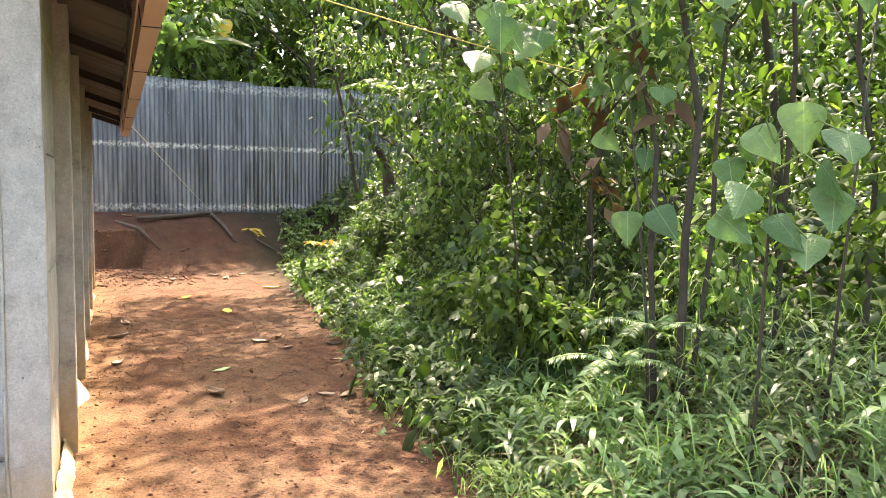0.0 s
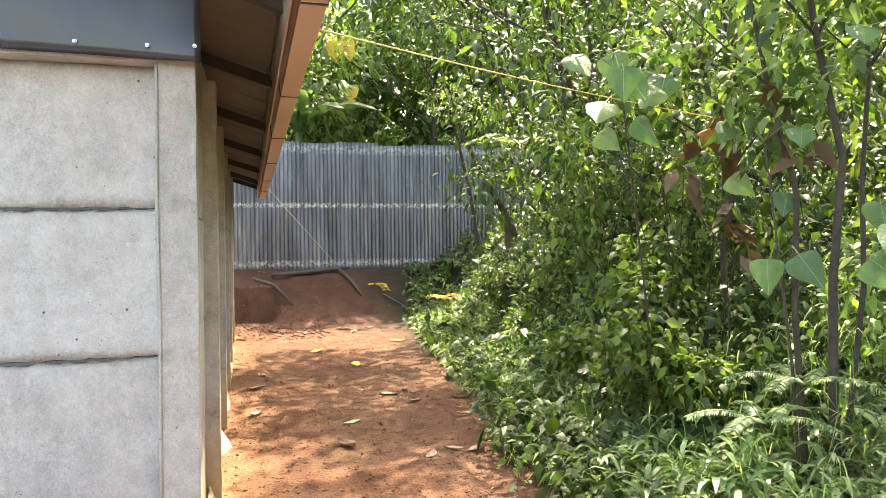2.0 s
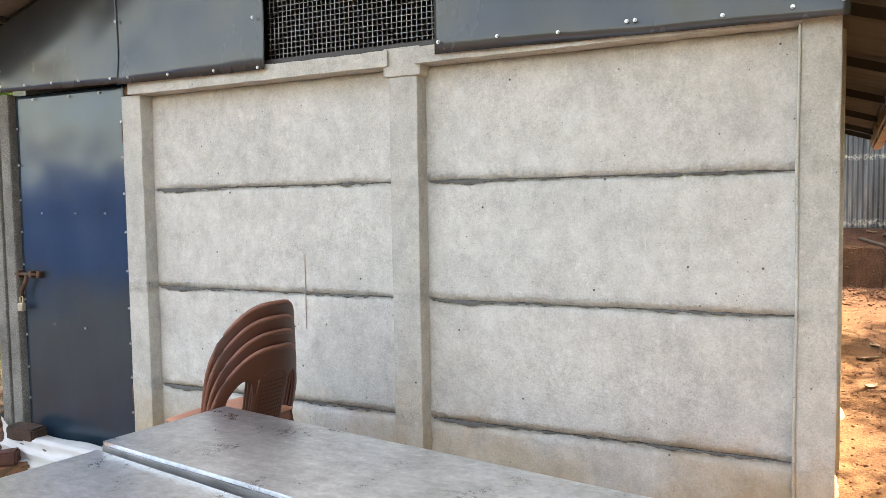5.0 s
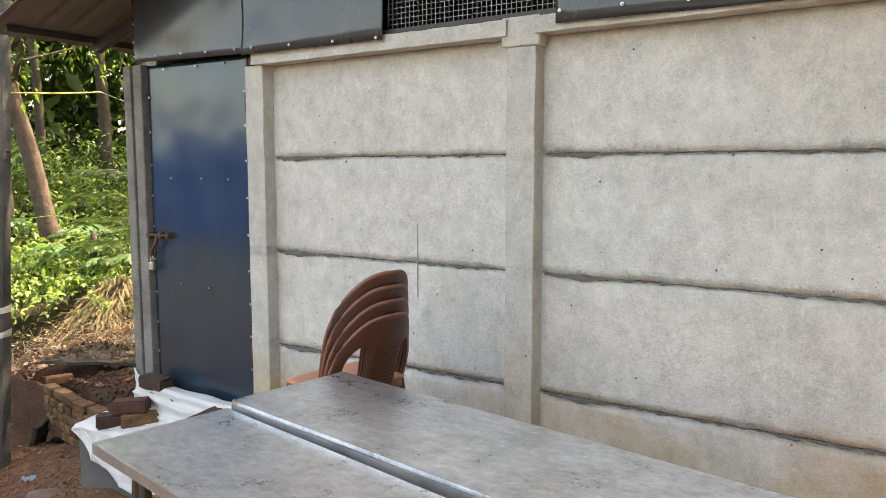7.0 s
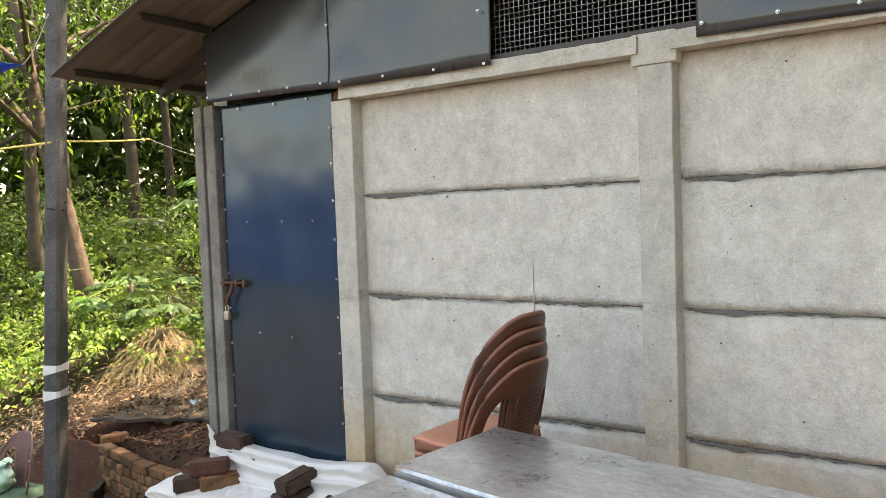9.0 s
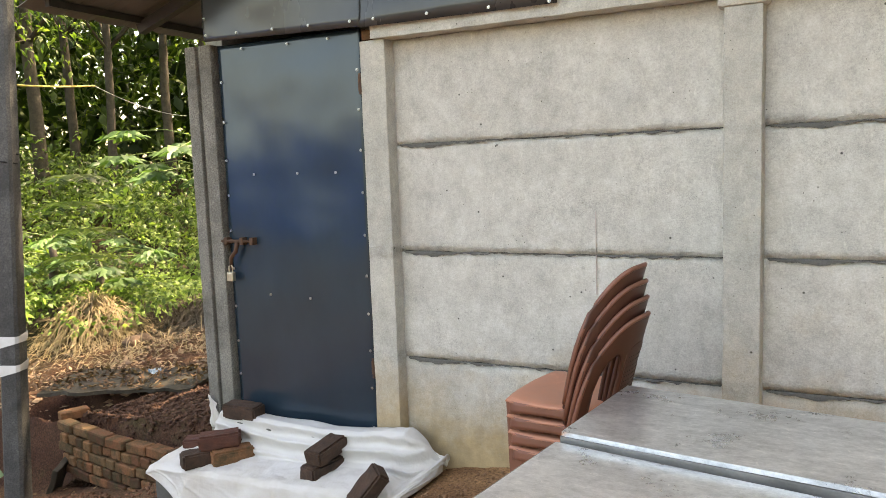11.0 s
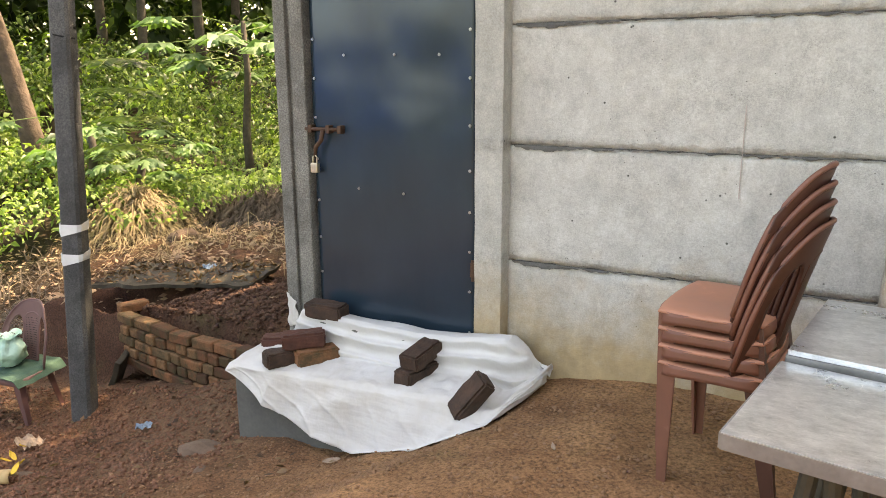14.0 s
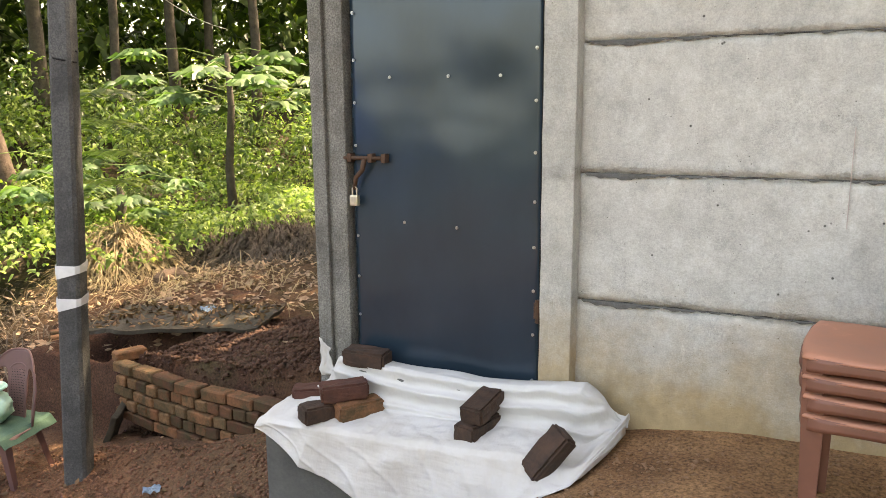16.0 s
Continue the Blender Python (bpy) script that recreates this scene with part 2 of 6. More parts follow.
M_WIRE = plain("mesh_wire", (0.30, 0.30, 0.30), (0.45, 0.45, 0.44), 30, 0.45, 0.6)
M_DARK = plain("dark_inside", (0.006, 0.006, 0.006), (0.012, 0.012, 0.012), 4, 0.9)


def zinc():
    k = Mat("corrugated_zinc", 0.38, 0.8, offset=11, spec=0.5)
    streak = k.noise(6, 5, 0.65, k.stretch((1, 1, 0.12)))
    c = k.ramp(streak, ((0.3, (0.10, 0.112, 0.14)), (0.55, (0.225, 0.248, 0.295)), (0.75, (0.38, 0.41, 0.46))))
    for z0, w, a in ((2.12, 0.07, 0.9), (1.02, 0.09, 0.75), (3.2, 0.12, 0.5)):
        d = k.math("ABSOLUTE", k.math("SUBTRACT", k.height(z0 - 5, z0 + 5), 0.5))
        band = k.math("SUBTRACT", 1.0, k.math("DIVIDE", d, w / 10))
        scuff = k.math("MULTIPLY", band, k.ramp(k.noise(16, 5, 0.7), ((0.42, 0.0), (0.6, 1.6))))
        c = k.mix(k.ramp(scuff, ((0.15, 0.0), (0.9, a))), c, (0.72, 0.74, 0.76))
    k.color(c).rough(streak, 0.3, 0.55)
    return k.bump(k.noise(90, 3), 0.0008, 0.4).m


M_ZINC = zinc()


def brick_mat():
    k = Mat("brick_clay", 0.9, offset=23, spec=0.25)
    base = k.ramp(k.info.outputs["Random"], ((0.0, (0.085, 0.038, 0.023)), (0.4, (0.22, 0.092, 0.046)), (0.75, (0.30, 0.145, 0.072)), (1.0, (0.14, 0.085, 0.045))))
    moss = k.ramp(k.noise(9, 5, 0.7), ((0.40, 0.0), (0.62, 0.85)))
    c = k.mix(moss, base, (0.062, 0.050, 0.026))
    c = k.mix(0.3, c, k.ramp(k.noise(70, 3), ((0.3, 0.2), (0.7, 0.75))), "OVERLAY")
    return k.color(c).bump(k.noise(60, 4, 0.7), 0.005, 0.8).m


M_BRICK = brick_mat()
M_WETBRICK = plain("mossy_dark_brick", (0.022, 0.014, 0.009), (0.085, 0.042, 0.026), 14, 0.85, bump=0.005, fine=65, offset=17)
M_WETRED = plain("dark_red_brick", (0.05, 0.018, 0.012), (0.13, 0.045, 0.028), 14, 0.85, bump=0.005, fine=65, offset=17)


def cloth_mat():
    k = Mat("white_cotton", 0.9, spec=0.2)
    dirt = k.noise(3.2, 5, 0.65)
    c = k.ramp(dirt, ((0.25, (0.52, 0.475, 0.42)), (0.5, (0.60, 0.575, 0.545)), (0.8, (0.64, 0.625, 0.605))))
    c = k.mix(k.ramp(k.noise(14, 4, 0.7), ((0.70, 0.0), (0.82, 0.3))), c, (0.34, 0.24, 0.15))
    k.color(c).bump(k.noise(9, 3, 0.5, k.stretch((1.6, 0.5, 0.3))), 0.02, 0.4).bump(k.noise(16, 2, 0.4, k.stretch((0.35, 1.2, 1.5))), 0.02, 0.45).bump(k.noise(34, 4, 0.6, k.stretch((1.0, 0.5, 0.28))), 0.008, 0.6).bump(k.noise(420, 2), 0.0008, 0.4)
    return k.m


M_CLOTH = cloth_mat()


def plastic(name, c, rough=0.38):
    k = Mat(name, rough, spec=0.5)
    scuff = k.noise(7, 6, 0.7)
    k.color(k.ramp(scuff, ((0.3, tuple(0.82 * v for v in c)), (0.62, c), (0.8, tuple(min(1.35 * v + 0.02, 1) for v in c)))))
    return k.rough(scuff, rough * 0.8, rough * 1.5).bump(k.noise(150, 2), 0.0005, 0.4).m


# Shade painted into dark backs, light into rims, front legs and the worn seat.
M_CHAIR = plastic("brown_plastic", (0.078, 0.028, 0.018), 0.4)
M_SEATTOP = plastic("worn_lit_seat_plastic", (0.46, 0.195, 0.12), 0.5)
M_LEGS = plastic("lit_brown_plastic", (0.20, 0.078, 0.050), 0.45)
M_DUSKCHAIR = plastic("dusky_pink_plastic", (0.15, 0.075, 0.07), 0.45)


def table_steel():
    k = Mat("brushed_steel", 0.3, 0.9, offset=5, spec=0.5)
    sm = k.noise(5, 9, 0.8)
    st = k.noise(30, 6, 0.8, k.stretch((0.7, 1.3, 1)))
    sc = k.noise(40, 5, 0.8, k.stretch((1.4, 0.3, 1)))
    c = k.ramp(sm, ((0.36, (0.38, 0.40, 0.43)), (0.5, (0.60, 0.63, 0.66)), (0.64, (0.80, 0.83, 0.86))))
    c = k.mix(0.35, c, k.ramp(st, ((0.36, 0.24), (0.62, 0.85))))
    scratch = k.math("MAXIMUM", k.ramp(st, ((0.62, 0.0), (0.66, 0.7))), k.ramp(sc, ((0.64, 0.0), (0.68, 0.7))))
    k.color(k.mix(scratch, c, (0.86, 0.86, 0.86)))
    k.rough(sm, 0.16, 0.44).bump(st, 0.0008, 0.5).bump(k.noise(2.2, 2), 0.010, 0.35)
    return k.m


M_TABLE = table_steel()
M_TABLELEG = plain("dark_leg_paint", (0.02, 0.022, 0.016), (0.05, 0.05, 0.035), 9, 0.6, bump=0.001)
M_EDGE = plain("table_edge", (0.13, 0.13, 0.128), (0.25, 0.25, 0.245), 9, 0.4, 0.25, 0.001)
M_POLE = aggregate("pole_concrete", (0.078, 0.078, 0.078), (0.16, 0.157, 0.15), 60)
M_TAPE = plain("white_tape", (0.62, 0.62, 0.62), (0.78, 0.78, 0.78), 14, 0.4, bump=0.002, fine=40)


def tarp_mat():
    k = Mat("blue_tarpaulin", 0.4)
    c = k.ramp(k.noise(3), ((0.3, (0.015, 0.10, 0.52)), (0.7, (0.02, 0.14, 0.62))))
    k.color(c).bump(k.noise(9, 3), 0.01, 0.7)
    return k.see_through(c, 0.4).m


M_BLUE = tarp_mat()
M_ROPE = plain("yellow_rope", (0.55, 0.42, 0.10), (0.66, 0.52, 0.16), 30, 0.7, bump=0.001)
M_CORD = plain("pale_cord", (0.5, 0.5, 0.48), (0.6, 0.6, 0.58), 30, 0.7)
M_BARK = plain("bark", (0.045, 0.036, 0.026), (0.10, 0.082, 0.062), 9, 0.95, bump=0.012, fine=35)
M_DARKBARK = plain("dark_bark", (0.035, 0.028, 0.02), (0.085, 0.068, 0.048), 9, 0.95, bump=0.01, fine=35)
M_REDBARK = plain("reddish_bark", (0.055, 0.037, 0.028), (0.14, 0.098, 0.072), 7, 0.95, bump=0.02, fine=25)
M_HAY = plain("dry_grass", (0.20, 0.145, 0.08), (0.38, 0.29, 0.165), 9, 0.85, bump=0.001)
M_STEM = plain("green_stem", (0.09, 0.15, 0.035), (0.16, 0.22, 0.06), 12, 0.6)
M_ROCK = plain("stone", (0.085, 0.053, 0.035), (0.165, 0.105, 0.070), 9, 0.9, bump=0.006, fine=60, offset=7)
M_LITTER = plain("dry_leaf", (0.20, 0.115, 0.065), (0.42, 0.29, 0.19), 26, 0.8, bump=0.002, offset=5)
M_PALE = plain("pale_dry_leaf", (0.22, 0.15, 0.10), (0.40, 0.30, 0.22), 26, 0.8, bump=0.002, offset=5)
M_YELLOW = plain("yellow_leaf", (0.55, 0.33, 0.02), (0.72, 0.50, 0.05), 20, 0.5, bump=0.001)
M_FRESH = plain("fallen_green_leaf", (0.28, 0.40, 0.15), (0.36, 0.47, 0.22), 20, 0.5, bump=0.001)
M_HUSK = plain("dry_husk", (0.46, 0.30, 0.13), (0.58, 0.42, 0.22), 12, 0.7, bump=0.002)
M_BAG = plain("green_plastic_bag", (0.30, 0.52, 0.40), (0.48, 0.66, 0.56), 12, 0.35, bump=0.02, fine=22)
M_BLUEBIT = plain("blue_plastic_scrap", (0.12, 0.20, 0.28), (0.26, 0.34, 0.42), 30, 0.4, bump=0.01, fine=50)
M_TOWEL = plain("dark_green_cloth", (0.03, 0.075, 0.05), (0.06, 0.12, 0.08), 12, 0.9, bump=0.004)
M_LOG = plain("grey_wood", (0.045, 0.034, 0.026), (0.13, 0.10, 0.075), 8, 0.9, bump=0.008, fine=40)
M_DEBRIS = plain("weathered_slab", (0.028, 0.023, 0.017), (0.075, 0.062, 0.042), 6, 0.95, bump=0.01, fine=40)


def leaf_mat(name, dark, mid, bright, shine=0.45, through_amount=0.33, yellow=0.0):
    k = Mat(name, shine, spec=0.45)
    stops = [(0.0, dark), (0.45, mid), (0.85, bright)]
    if yellow:
        stops.append((1.0 - yellow, (0.42, 0.36, 0.06)))
    c = k.ramp(k.island(), tuple(stops))
    clump = k.ramp(k.noise(1.3, 3), ((0.35, 0.5), (0.65, 1.3)))
    c = k.mix(1.0, c, clump, "MULTIPLY")
    k.color(c)
    lit = k.mix(1.0, c, (1.45, 1.7, 0.85), "MULTIPLY")
    return k.see_through(lit, through_amount).m


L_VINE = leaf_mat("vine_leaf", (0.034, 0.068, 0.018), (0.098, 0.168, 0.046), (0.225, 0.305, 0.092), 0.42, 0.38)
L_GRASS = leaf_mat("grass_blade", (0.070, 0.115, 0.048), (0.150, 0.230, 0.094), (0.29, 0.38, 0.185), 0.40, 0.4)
# Besides leaf kinds, L_TREE carries painted shade and L_LIGHT painted sunlight.
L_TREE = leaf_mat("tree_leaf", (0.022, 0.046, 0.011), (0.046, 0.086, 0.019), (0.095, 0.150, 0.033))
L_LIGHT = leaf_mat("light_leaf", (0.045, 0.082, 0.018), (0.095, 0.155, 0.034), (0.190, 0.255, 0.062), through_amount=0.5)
L_FERN = leaf_mat("papaya_leaf", (0.045, 0.100, 0.036), (0.078, 0.155, 0.056), (0.13, 0.225, 0.08), 0.5, 0.35)
L_DRY = leaf_mat("withered_leaf", (0.06, 0.033, 0.019), (0.12, 0.067, 0.036), (0.21, 0.13, 0.072), 0.8, 0.15)
L_GROUND = leaf_mat("ground_cover", (0.065, 0.118, 0.036), (0.170, 0.258, 0.080), (0.32, 0.41, 0.15), 0.6, 0.45)


# ---- building blocks ----
def empty(name, m=None, **tags):
    ob = new(name)
    ob.empty_display_size = 0.1
    if m is not None:
        ob.matrix_basis = m
    return tagged(ob, **tags)


def finish(bm, name, material, smooth=False):
    me = bpy.data.meshes.new(name)
    bm.normal_update()
    bm.to_mesh(me)
    bm.free()
    me.materials.append(material)
    if smooth:
        me.shade_smooth()
    return me


def part(name, bm, material, parent=None, label="", smooth=False, m=None):
    ob = new(name, finish(bm, name, material, smooth) if isinstance(bm, bmesh.types.BMesh) else bm)
    if parent is not None:
        ob.parent = parent
    if m is not None:
        ob.matrix_basis = m
    return tagged(ob, label)


def box(bm, x0, x1, y0, y1, z0, z1, m=None, bevel=0.0):
    r = bmesh.ops.create_cube(bm, size=1, matrix=Matrix.Translation(((x0 + x1) / 2, (y0 + y1) / 2, (z0 + z1) / 2)) @ Matrix.Diagonal((x1 - x0, y1 - y0, z1 - z0, 1)))
    vs = r["verts"]
    if bevel:
        es = list({e for v in vs for e in v.link_edges})
        out = bmesh.ops.bevel(bm, geom=es, offset=bevel, segments=2, affect="EDGES", profile=0.6)
        vs = list({v for f in out["faces"] for v in f.verts} | {v for v in vs if v.is_valid})
    if m is not None:
        bmesh.ops.transform(bm, matrix=m, verts=[v for v in vs if v.is_valid])
    return vs


def tube(bm, points, radii, sides=8):
    """A tapered tube along points."""
    points = [Vector(p) for p in points]
    rings, up = [], Vector((0.31, 0.17, 0.94))
    for i, p in enumerate(points):
        d = (points[min(i + 1, len(points) - 1)] - points[max(i - 1, 0)]).normalized()
        a = d.cross(up if abs(d.dot(up)) < 0.95 else Vector((1, 0, 0))).normalized()
        b = d.cross(a)
        r = radii[i] if isinstance(radii, (list, tuple)) else radii
        rings.append([bm.verts.new(p + r * (math.cos(k * 2 * math.pi / sides) * a + math.sin(k * 2 * math.pi / sides) * b)) for k in range(sides)])
    for q, s in zip(rings, rings[1:]):
        for k in range(sides):
            bm.faces.new((q[k], q[(k + 1) % sides], s[(k + 1) % sides], s[k]))
    bm.faces.new(rings[0][::-1]), bm.faces.new(rings[-1])


def sheet(bm, f, nu, nv):
    """A grid of nu by nv cells over f(u, v), u and v from 0 to 1."""
    g = [[bm.verts.new(f(i / nu, j / nv)) for j in range(nv + 1)] for i in range(nu + 1)]
    for i in range(nu):
        for j in range(nv):
            bm.faces.new((g[i][j], g[i + 1][j], g[i + 1][j + 1], g[i][j + 1]))
    return g


def thicken(bm, d):
    bmesh.ops.recalc_face_normals(bm, faces=bm.faces)
    bmesh.ops.solidify(bm, geom=bm.faces[:] + bm.edges[:] + bm.verts[:], thickness=d)


def pad(bm, d):
    """Backs a sheet with a second skin d behind it."""
    bmesh.ops.recalc_face_normals(bm, faces=bm.faces)
    bm.normal_update()
    out = bmesh.ops.extrude_face_region(bm, geom=bm.faces[:])
    bm.normal_update()
    for v in out["geom"]:
        if isinstance(v, bmesh.types.BMVert):
            v.co -= v.normal * d


def fast_mesh(name, verts, faces, material, smooth=False):
    """A mesh from number arrays; faces all have as many corners."""
    me = bpy.data.meshes.new(name)
    n, k = faces.shape
    me.vertices.add(len(verts)), me.loops.add(n * k), me.polygons.add(n)
    me.vertices.foreach_set("co", np.ascontiguousarray(verts, np.float32).ravel())
    me.loops.foreach_set("vertex_index", np.ascontiguousarray(faces, np.int32).ravel())
    me.polygons.foreach_set("loop_start", np.arange(0, n * k, k, dtype=np.int32))
    me.update(calc_edges=True)
    me.materials.append(material)
    if smooth:
        me.shade_smooth()
    return me


def wob(x, y=0.0, z=0.0, s=1.0):
    return noise.noise(Vector((x * s, y * s, z * s)))


rng = np.random.default_rng(7)


def step(a, b, x):
    k = min(max((x - a) / (b - a), 0), 1)
    return k * k * (3 - 2 * k)


def edge_x(y):
    """Where the thicket begins beside the path."""
    return 1.88 + 0.175 * max(y, 0) + 0.16 * wob(y, 3.1, 0, 0.9) + 0.10 * wob(y, 7.7, 0, 2.6)


# ---- ground ----
FENCE_Y = 11.5
FALL_X = np.array([-60, -12, -9.0, -7.5, -6.1, -5.3, -4.42, -3.75, -3.3, -2.9, -2.5, -1.5, 60])
FALL_Z = np.array([-1.3, -1.1, -1.05, -1.0, -0.93, -0.76, -0.50, -0.42, -0.27, -0.05, 0.02, 0.03, 0.03])


def ground_z(x, y):
    near = -0.5 - y if y < -0.5 else 0.0
    z = float(np.interp(x + 0.42 * min(near, 3.0), FALL_X, FALL_Z))
    if x < -4.3 and y > -0.2:
        # terrace held up by the low brick wall
        back = -0.36 + 0.10 * step(-5.6, -4.5, x) + 0.16 * math.exp(-((x + 5.2) / 0.55) ** 2 - ((y - 1.0) / 0.45) ** 2) - 0.05 * step(-6.4, -7.4, x)
        back += 0.14 * step(1.2, 3.5, y) + 0.9 * step(4.5, 16, y) + 1.2 * step(-9, -16, x) * step(1.5, 5, y)
        lip = 0.27 + 0.13 * min(max(-(x + 4.9) / 1.4, 0), 1)
        left = step(-8.2, -7.2, x)
        back -= 0.30 * math.exp(-((x + 6.75) / 0.45) ** 4 - ((y - 0.85) / 0.30) ** 4)
        z = z + (back - z) * step(lip, lip + 0.10, y) * left + (back - 0.15 - z) * step(0.6, 2.6, y) * (1 - left)
    if -6.6 < x < -4.3 and y < 0.5:
        z += 0.135 * math.exp(-((y - 0.12) / 0.34) ** 2) * step(-6.6, -6.2, x) * step(-4.3, -4.5, x)
    if x > 0.1 and y > 7:
        rise = 0.88 * step(9.3, 11.3, y)
        cut = step(1.16, 1.06, x + 0.08 * wob(y, 2, 0, 3))
        rise = rise * (1 - cut) + cut * (0.04 * step(8.4, 9.8, y) + 0.60 * step(10.0, 10.06, y) + 0.26 * step(10.1, 11.3, y))
        rise += 0.10 * math.exp(-((x - 0.55) / 0.4) ** 2 - ((y - 8.9) / 0.6) ** 2)
        z += rise
    if y < -4:
        z -= 0.02 * (-4 - y)
    z += 0.16 * step(0.2, 1.3, x - edge_x(y)) + 0.25 * step(1.5, 4, x - edge_x(y))
    return z


def fine(x, y):
    r = 0.018 * wob(x, y, 0, 2.3) + 0.009 * wob(x, y, 4, 7) + 0.006 * wob(x, y, 7, 19)
    if x < -3.4:
        r *= 1.9
    if x < -4.4 and y > 0.2:
        r += 0.04 * abs(wob(x, y, 2, 6.5)) + 0.018 * wob(x, y, 9, 15)
    if 0.2 < x < 2.2 and 8 < y < 11:
        r += 0.035 * abs(wob(x, y, 2, 7))
    return r


def spread(lo, hi, cell, far):
    a = list(np.arange(lo, hi, cell))
    d, p, q = cell, [lo], [hi]
    while q[-1] < far:
        d *= 1.35
        p.insert(0, p[0] - d), q.append(q[-1] + d)
    return np.array(p[:-1] + a + q)


gx, gy = spread(-8.4, 3.4, 0.05, 900), spread(-3.2, 11.6, 0.055, 900)
gv = np.array([(x, y, ground_z(x, y) + (fine(x, y) if -12 < x < 8 and -6 < y < 16 else 0)) for x in gx for y in gy])
ni, nj = len(gx), len(gy)
idx = np.arange(ni * nj).reshape(ni, nj)
gf = np.stack([idx[:-1, :-1], idx[1:, :-1], idx[1:, 1:], idx[:-1, 1:]], -1).reshape(-1, 4)
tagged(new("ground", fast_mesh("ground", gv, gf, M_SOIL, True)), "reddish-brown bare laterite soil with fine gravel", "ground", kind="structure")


# ---- shed: walls ----
SEAMS = (-0.35, 0.50, 1.03, 1.548, 2.045)
PROUD = 0.07
SIDE = Matrix.Translation((0.14, 0, 0)) @ pose(0, 0, 0, 0, 0, -1.7)


def panel_mesh(w, h, seed, rich=True):
    """A precast slab, its face at y = 0 towards -y, with uneven upper and lower arrises."""
    bm = bmesh.new()
    nu, nv = (70, 18) if rich else (10, 3)

    def f(u, v):
        x, z = u * w, v * h
        rag = 0.0
        if rich and v in (0.0, 1.0):
            rag = 0.004 * wob(x, seed, v, 21) + 0.003 * wob(x, seed, v, 60)
        near = min(v, 1 - v) * h
        y = 0.004 * wob(x, seed, z, 4.2) + 0.0016 * wob(x, seed, z, 15)
        if near < 0.03:
            y += 0.005 * (1 - near / 0.03) ** 2 * (0.6 + 1.4 * wob(x, seed, z, 13))
        return (x, y, z + rag)

    sheet(bm, f, nu, nv)
    edge = [e for e in bm.edges if e.is_boundary]
    out = bmesh.ops.extrude_edge_only(bm, edges=edge)
    for v in out["geom"]:
        if isinstance(v, bmesh.types.BMVert):
            v.co.y += 0.045
    bmesh.ops.recalc_face_normals(bm, faces=bm.faces)
    return finish(bm, "concrete_panel", M_PANEL, rich)


def post_mesh(w, h, d, groove=False, corner=False):
    bm = bmesh.new()
    if groove:
        box(bm, 0, w * 0.40, -d, 0.09, 0, h, bevel=0.008)
        box(bm, w * 0.40, w * 0.54, -d + 0.025, 0.09, 0, h)
        box(bm, w * 0.54, w, -d, 0.09, 0, h, bevel=0.01)
    else:
        box(bm, 0, w, -d, 0.09, 0, h, bevel=0.006)
        for v in bm.verts:
            if v.co.y < -0.02 and not corner:
                v.co.x += 0.006 if v.co.x < w / 2 else -0.016
        es = [e for e in bm.edges if abs(e.verts[0].co.z - e.verts[1].co.z) > 0.5]
        bmesh.ops.subdivide_edges(bm, edges=es, cuts=24)
        for v in bm.verts:
            if 0.01 < v.co.z < h - 0.01:
                v.co.x += 0.003 * wob(v.co.z, v.co.x, 1, 6)
                v.co.y += 0.003 * wob(v.co.z, v.co.x, 5, 6)
    return finish(bm, "post", M_ROUGHPOST if groove else M_POST)


def mortar_mesh(w):
    """Rough mortar pressed out of a joint."""
    bm = bmesh.new()

    def f(u, v):
        x = u * w
        thick = 0.005 + 0.040 * max(wob(x, 1.7, w, 2.6) - 0.02, 0) + 0.014 * max(wob(x, 2.2, w, 17), -0.2) + 0.006 * wob(x, 3.2, w, 55)
        return (x, 0.0035 * math.sin(v * math.pi) * -1 * (0.6 + wob(x, v, w, 17)) + 0.004 - 0.0045 * v, -v * max(thick, 0.003) - 0.001)

    sheet(bm, f, 150, 3)
    return finish(bm, "mortar", M_MORTAR)


wall_front = empty("wall_front", label="shed front wall of grey precast concrete panels and posts", category="wall", kind="structure")
for k, (x0, x1) in enumerate(((-3.09, -1.615), (-1.455, 0.005))):
    for r in range(4):
        z0, z1 = SEAMS[r], SEAMS[r + 1]
        part("concrete_panel", panel_mesh(x1 - x0 + 0.04, z1 - z0 - 0.006, 3.1 * r + 11 * k), None, wall_front, m=pose(x0 - 0.02, 0, z0 + 0.0045))
        if r:
            part("mortar", mortar_mesh(x1 - x0 - 0.01), None, wall_front, "dark rough mortar squeezed from the joint", m=pose(x0 + 0.005, -0.006, z0 + 0.005))
    bm = bmesh.new()
    box(bm, x0, x1, 0.014, 0.05, -0.3, 2.045)
    part("joint_backing", bm, M_JOINT, wall_front)
for x, h in ((-3.255, 2.045), (-1.615, 2.0), (0.005, 2.11)):
    part("post", post_mesh(0.125 if x > -1 else 0.16, h + 0.4, PROUD, corner=x > -1), None, wall_front, m=pose(x, 0, -0.4))
bm = bmesh.new()
tube(bm, [(0.001 + 0.002 * math.sin(7 * z), -0.072, z) for z in np.linspace(-0.1, 2.04, 30)], 0.006, 6)
part("bead", bm, M_POST, wall_front, "pale bead of mortar along the corner post", True)
part("post", post_mesh(0.185, 2.13 + 0.5, PROUD, True), None, wall_front, "rough grooved concrete door post", m=pose(-4.375, 0, -0.5))


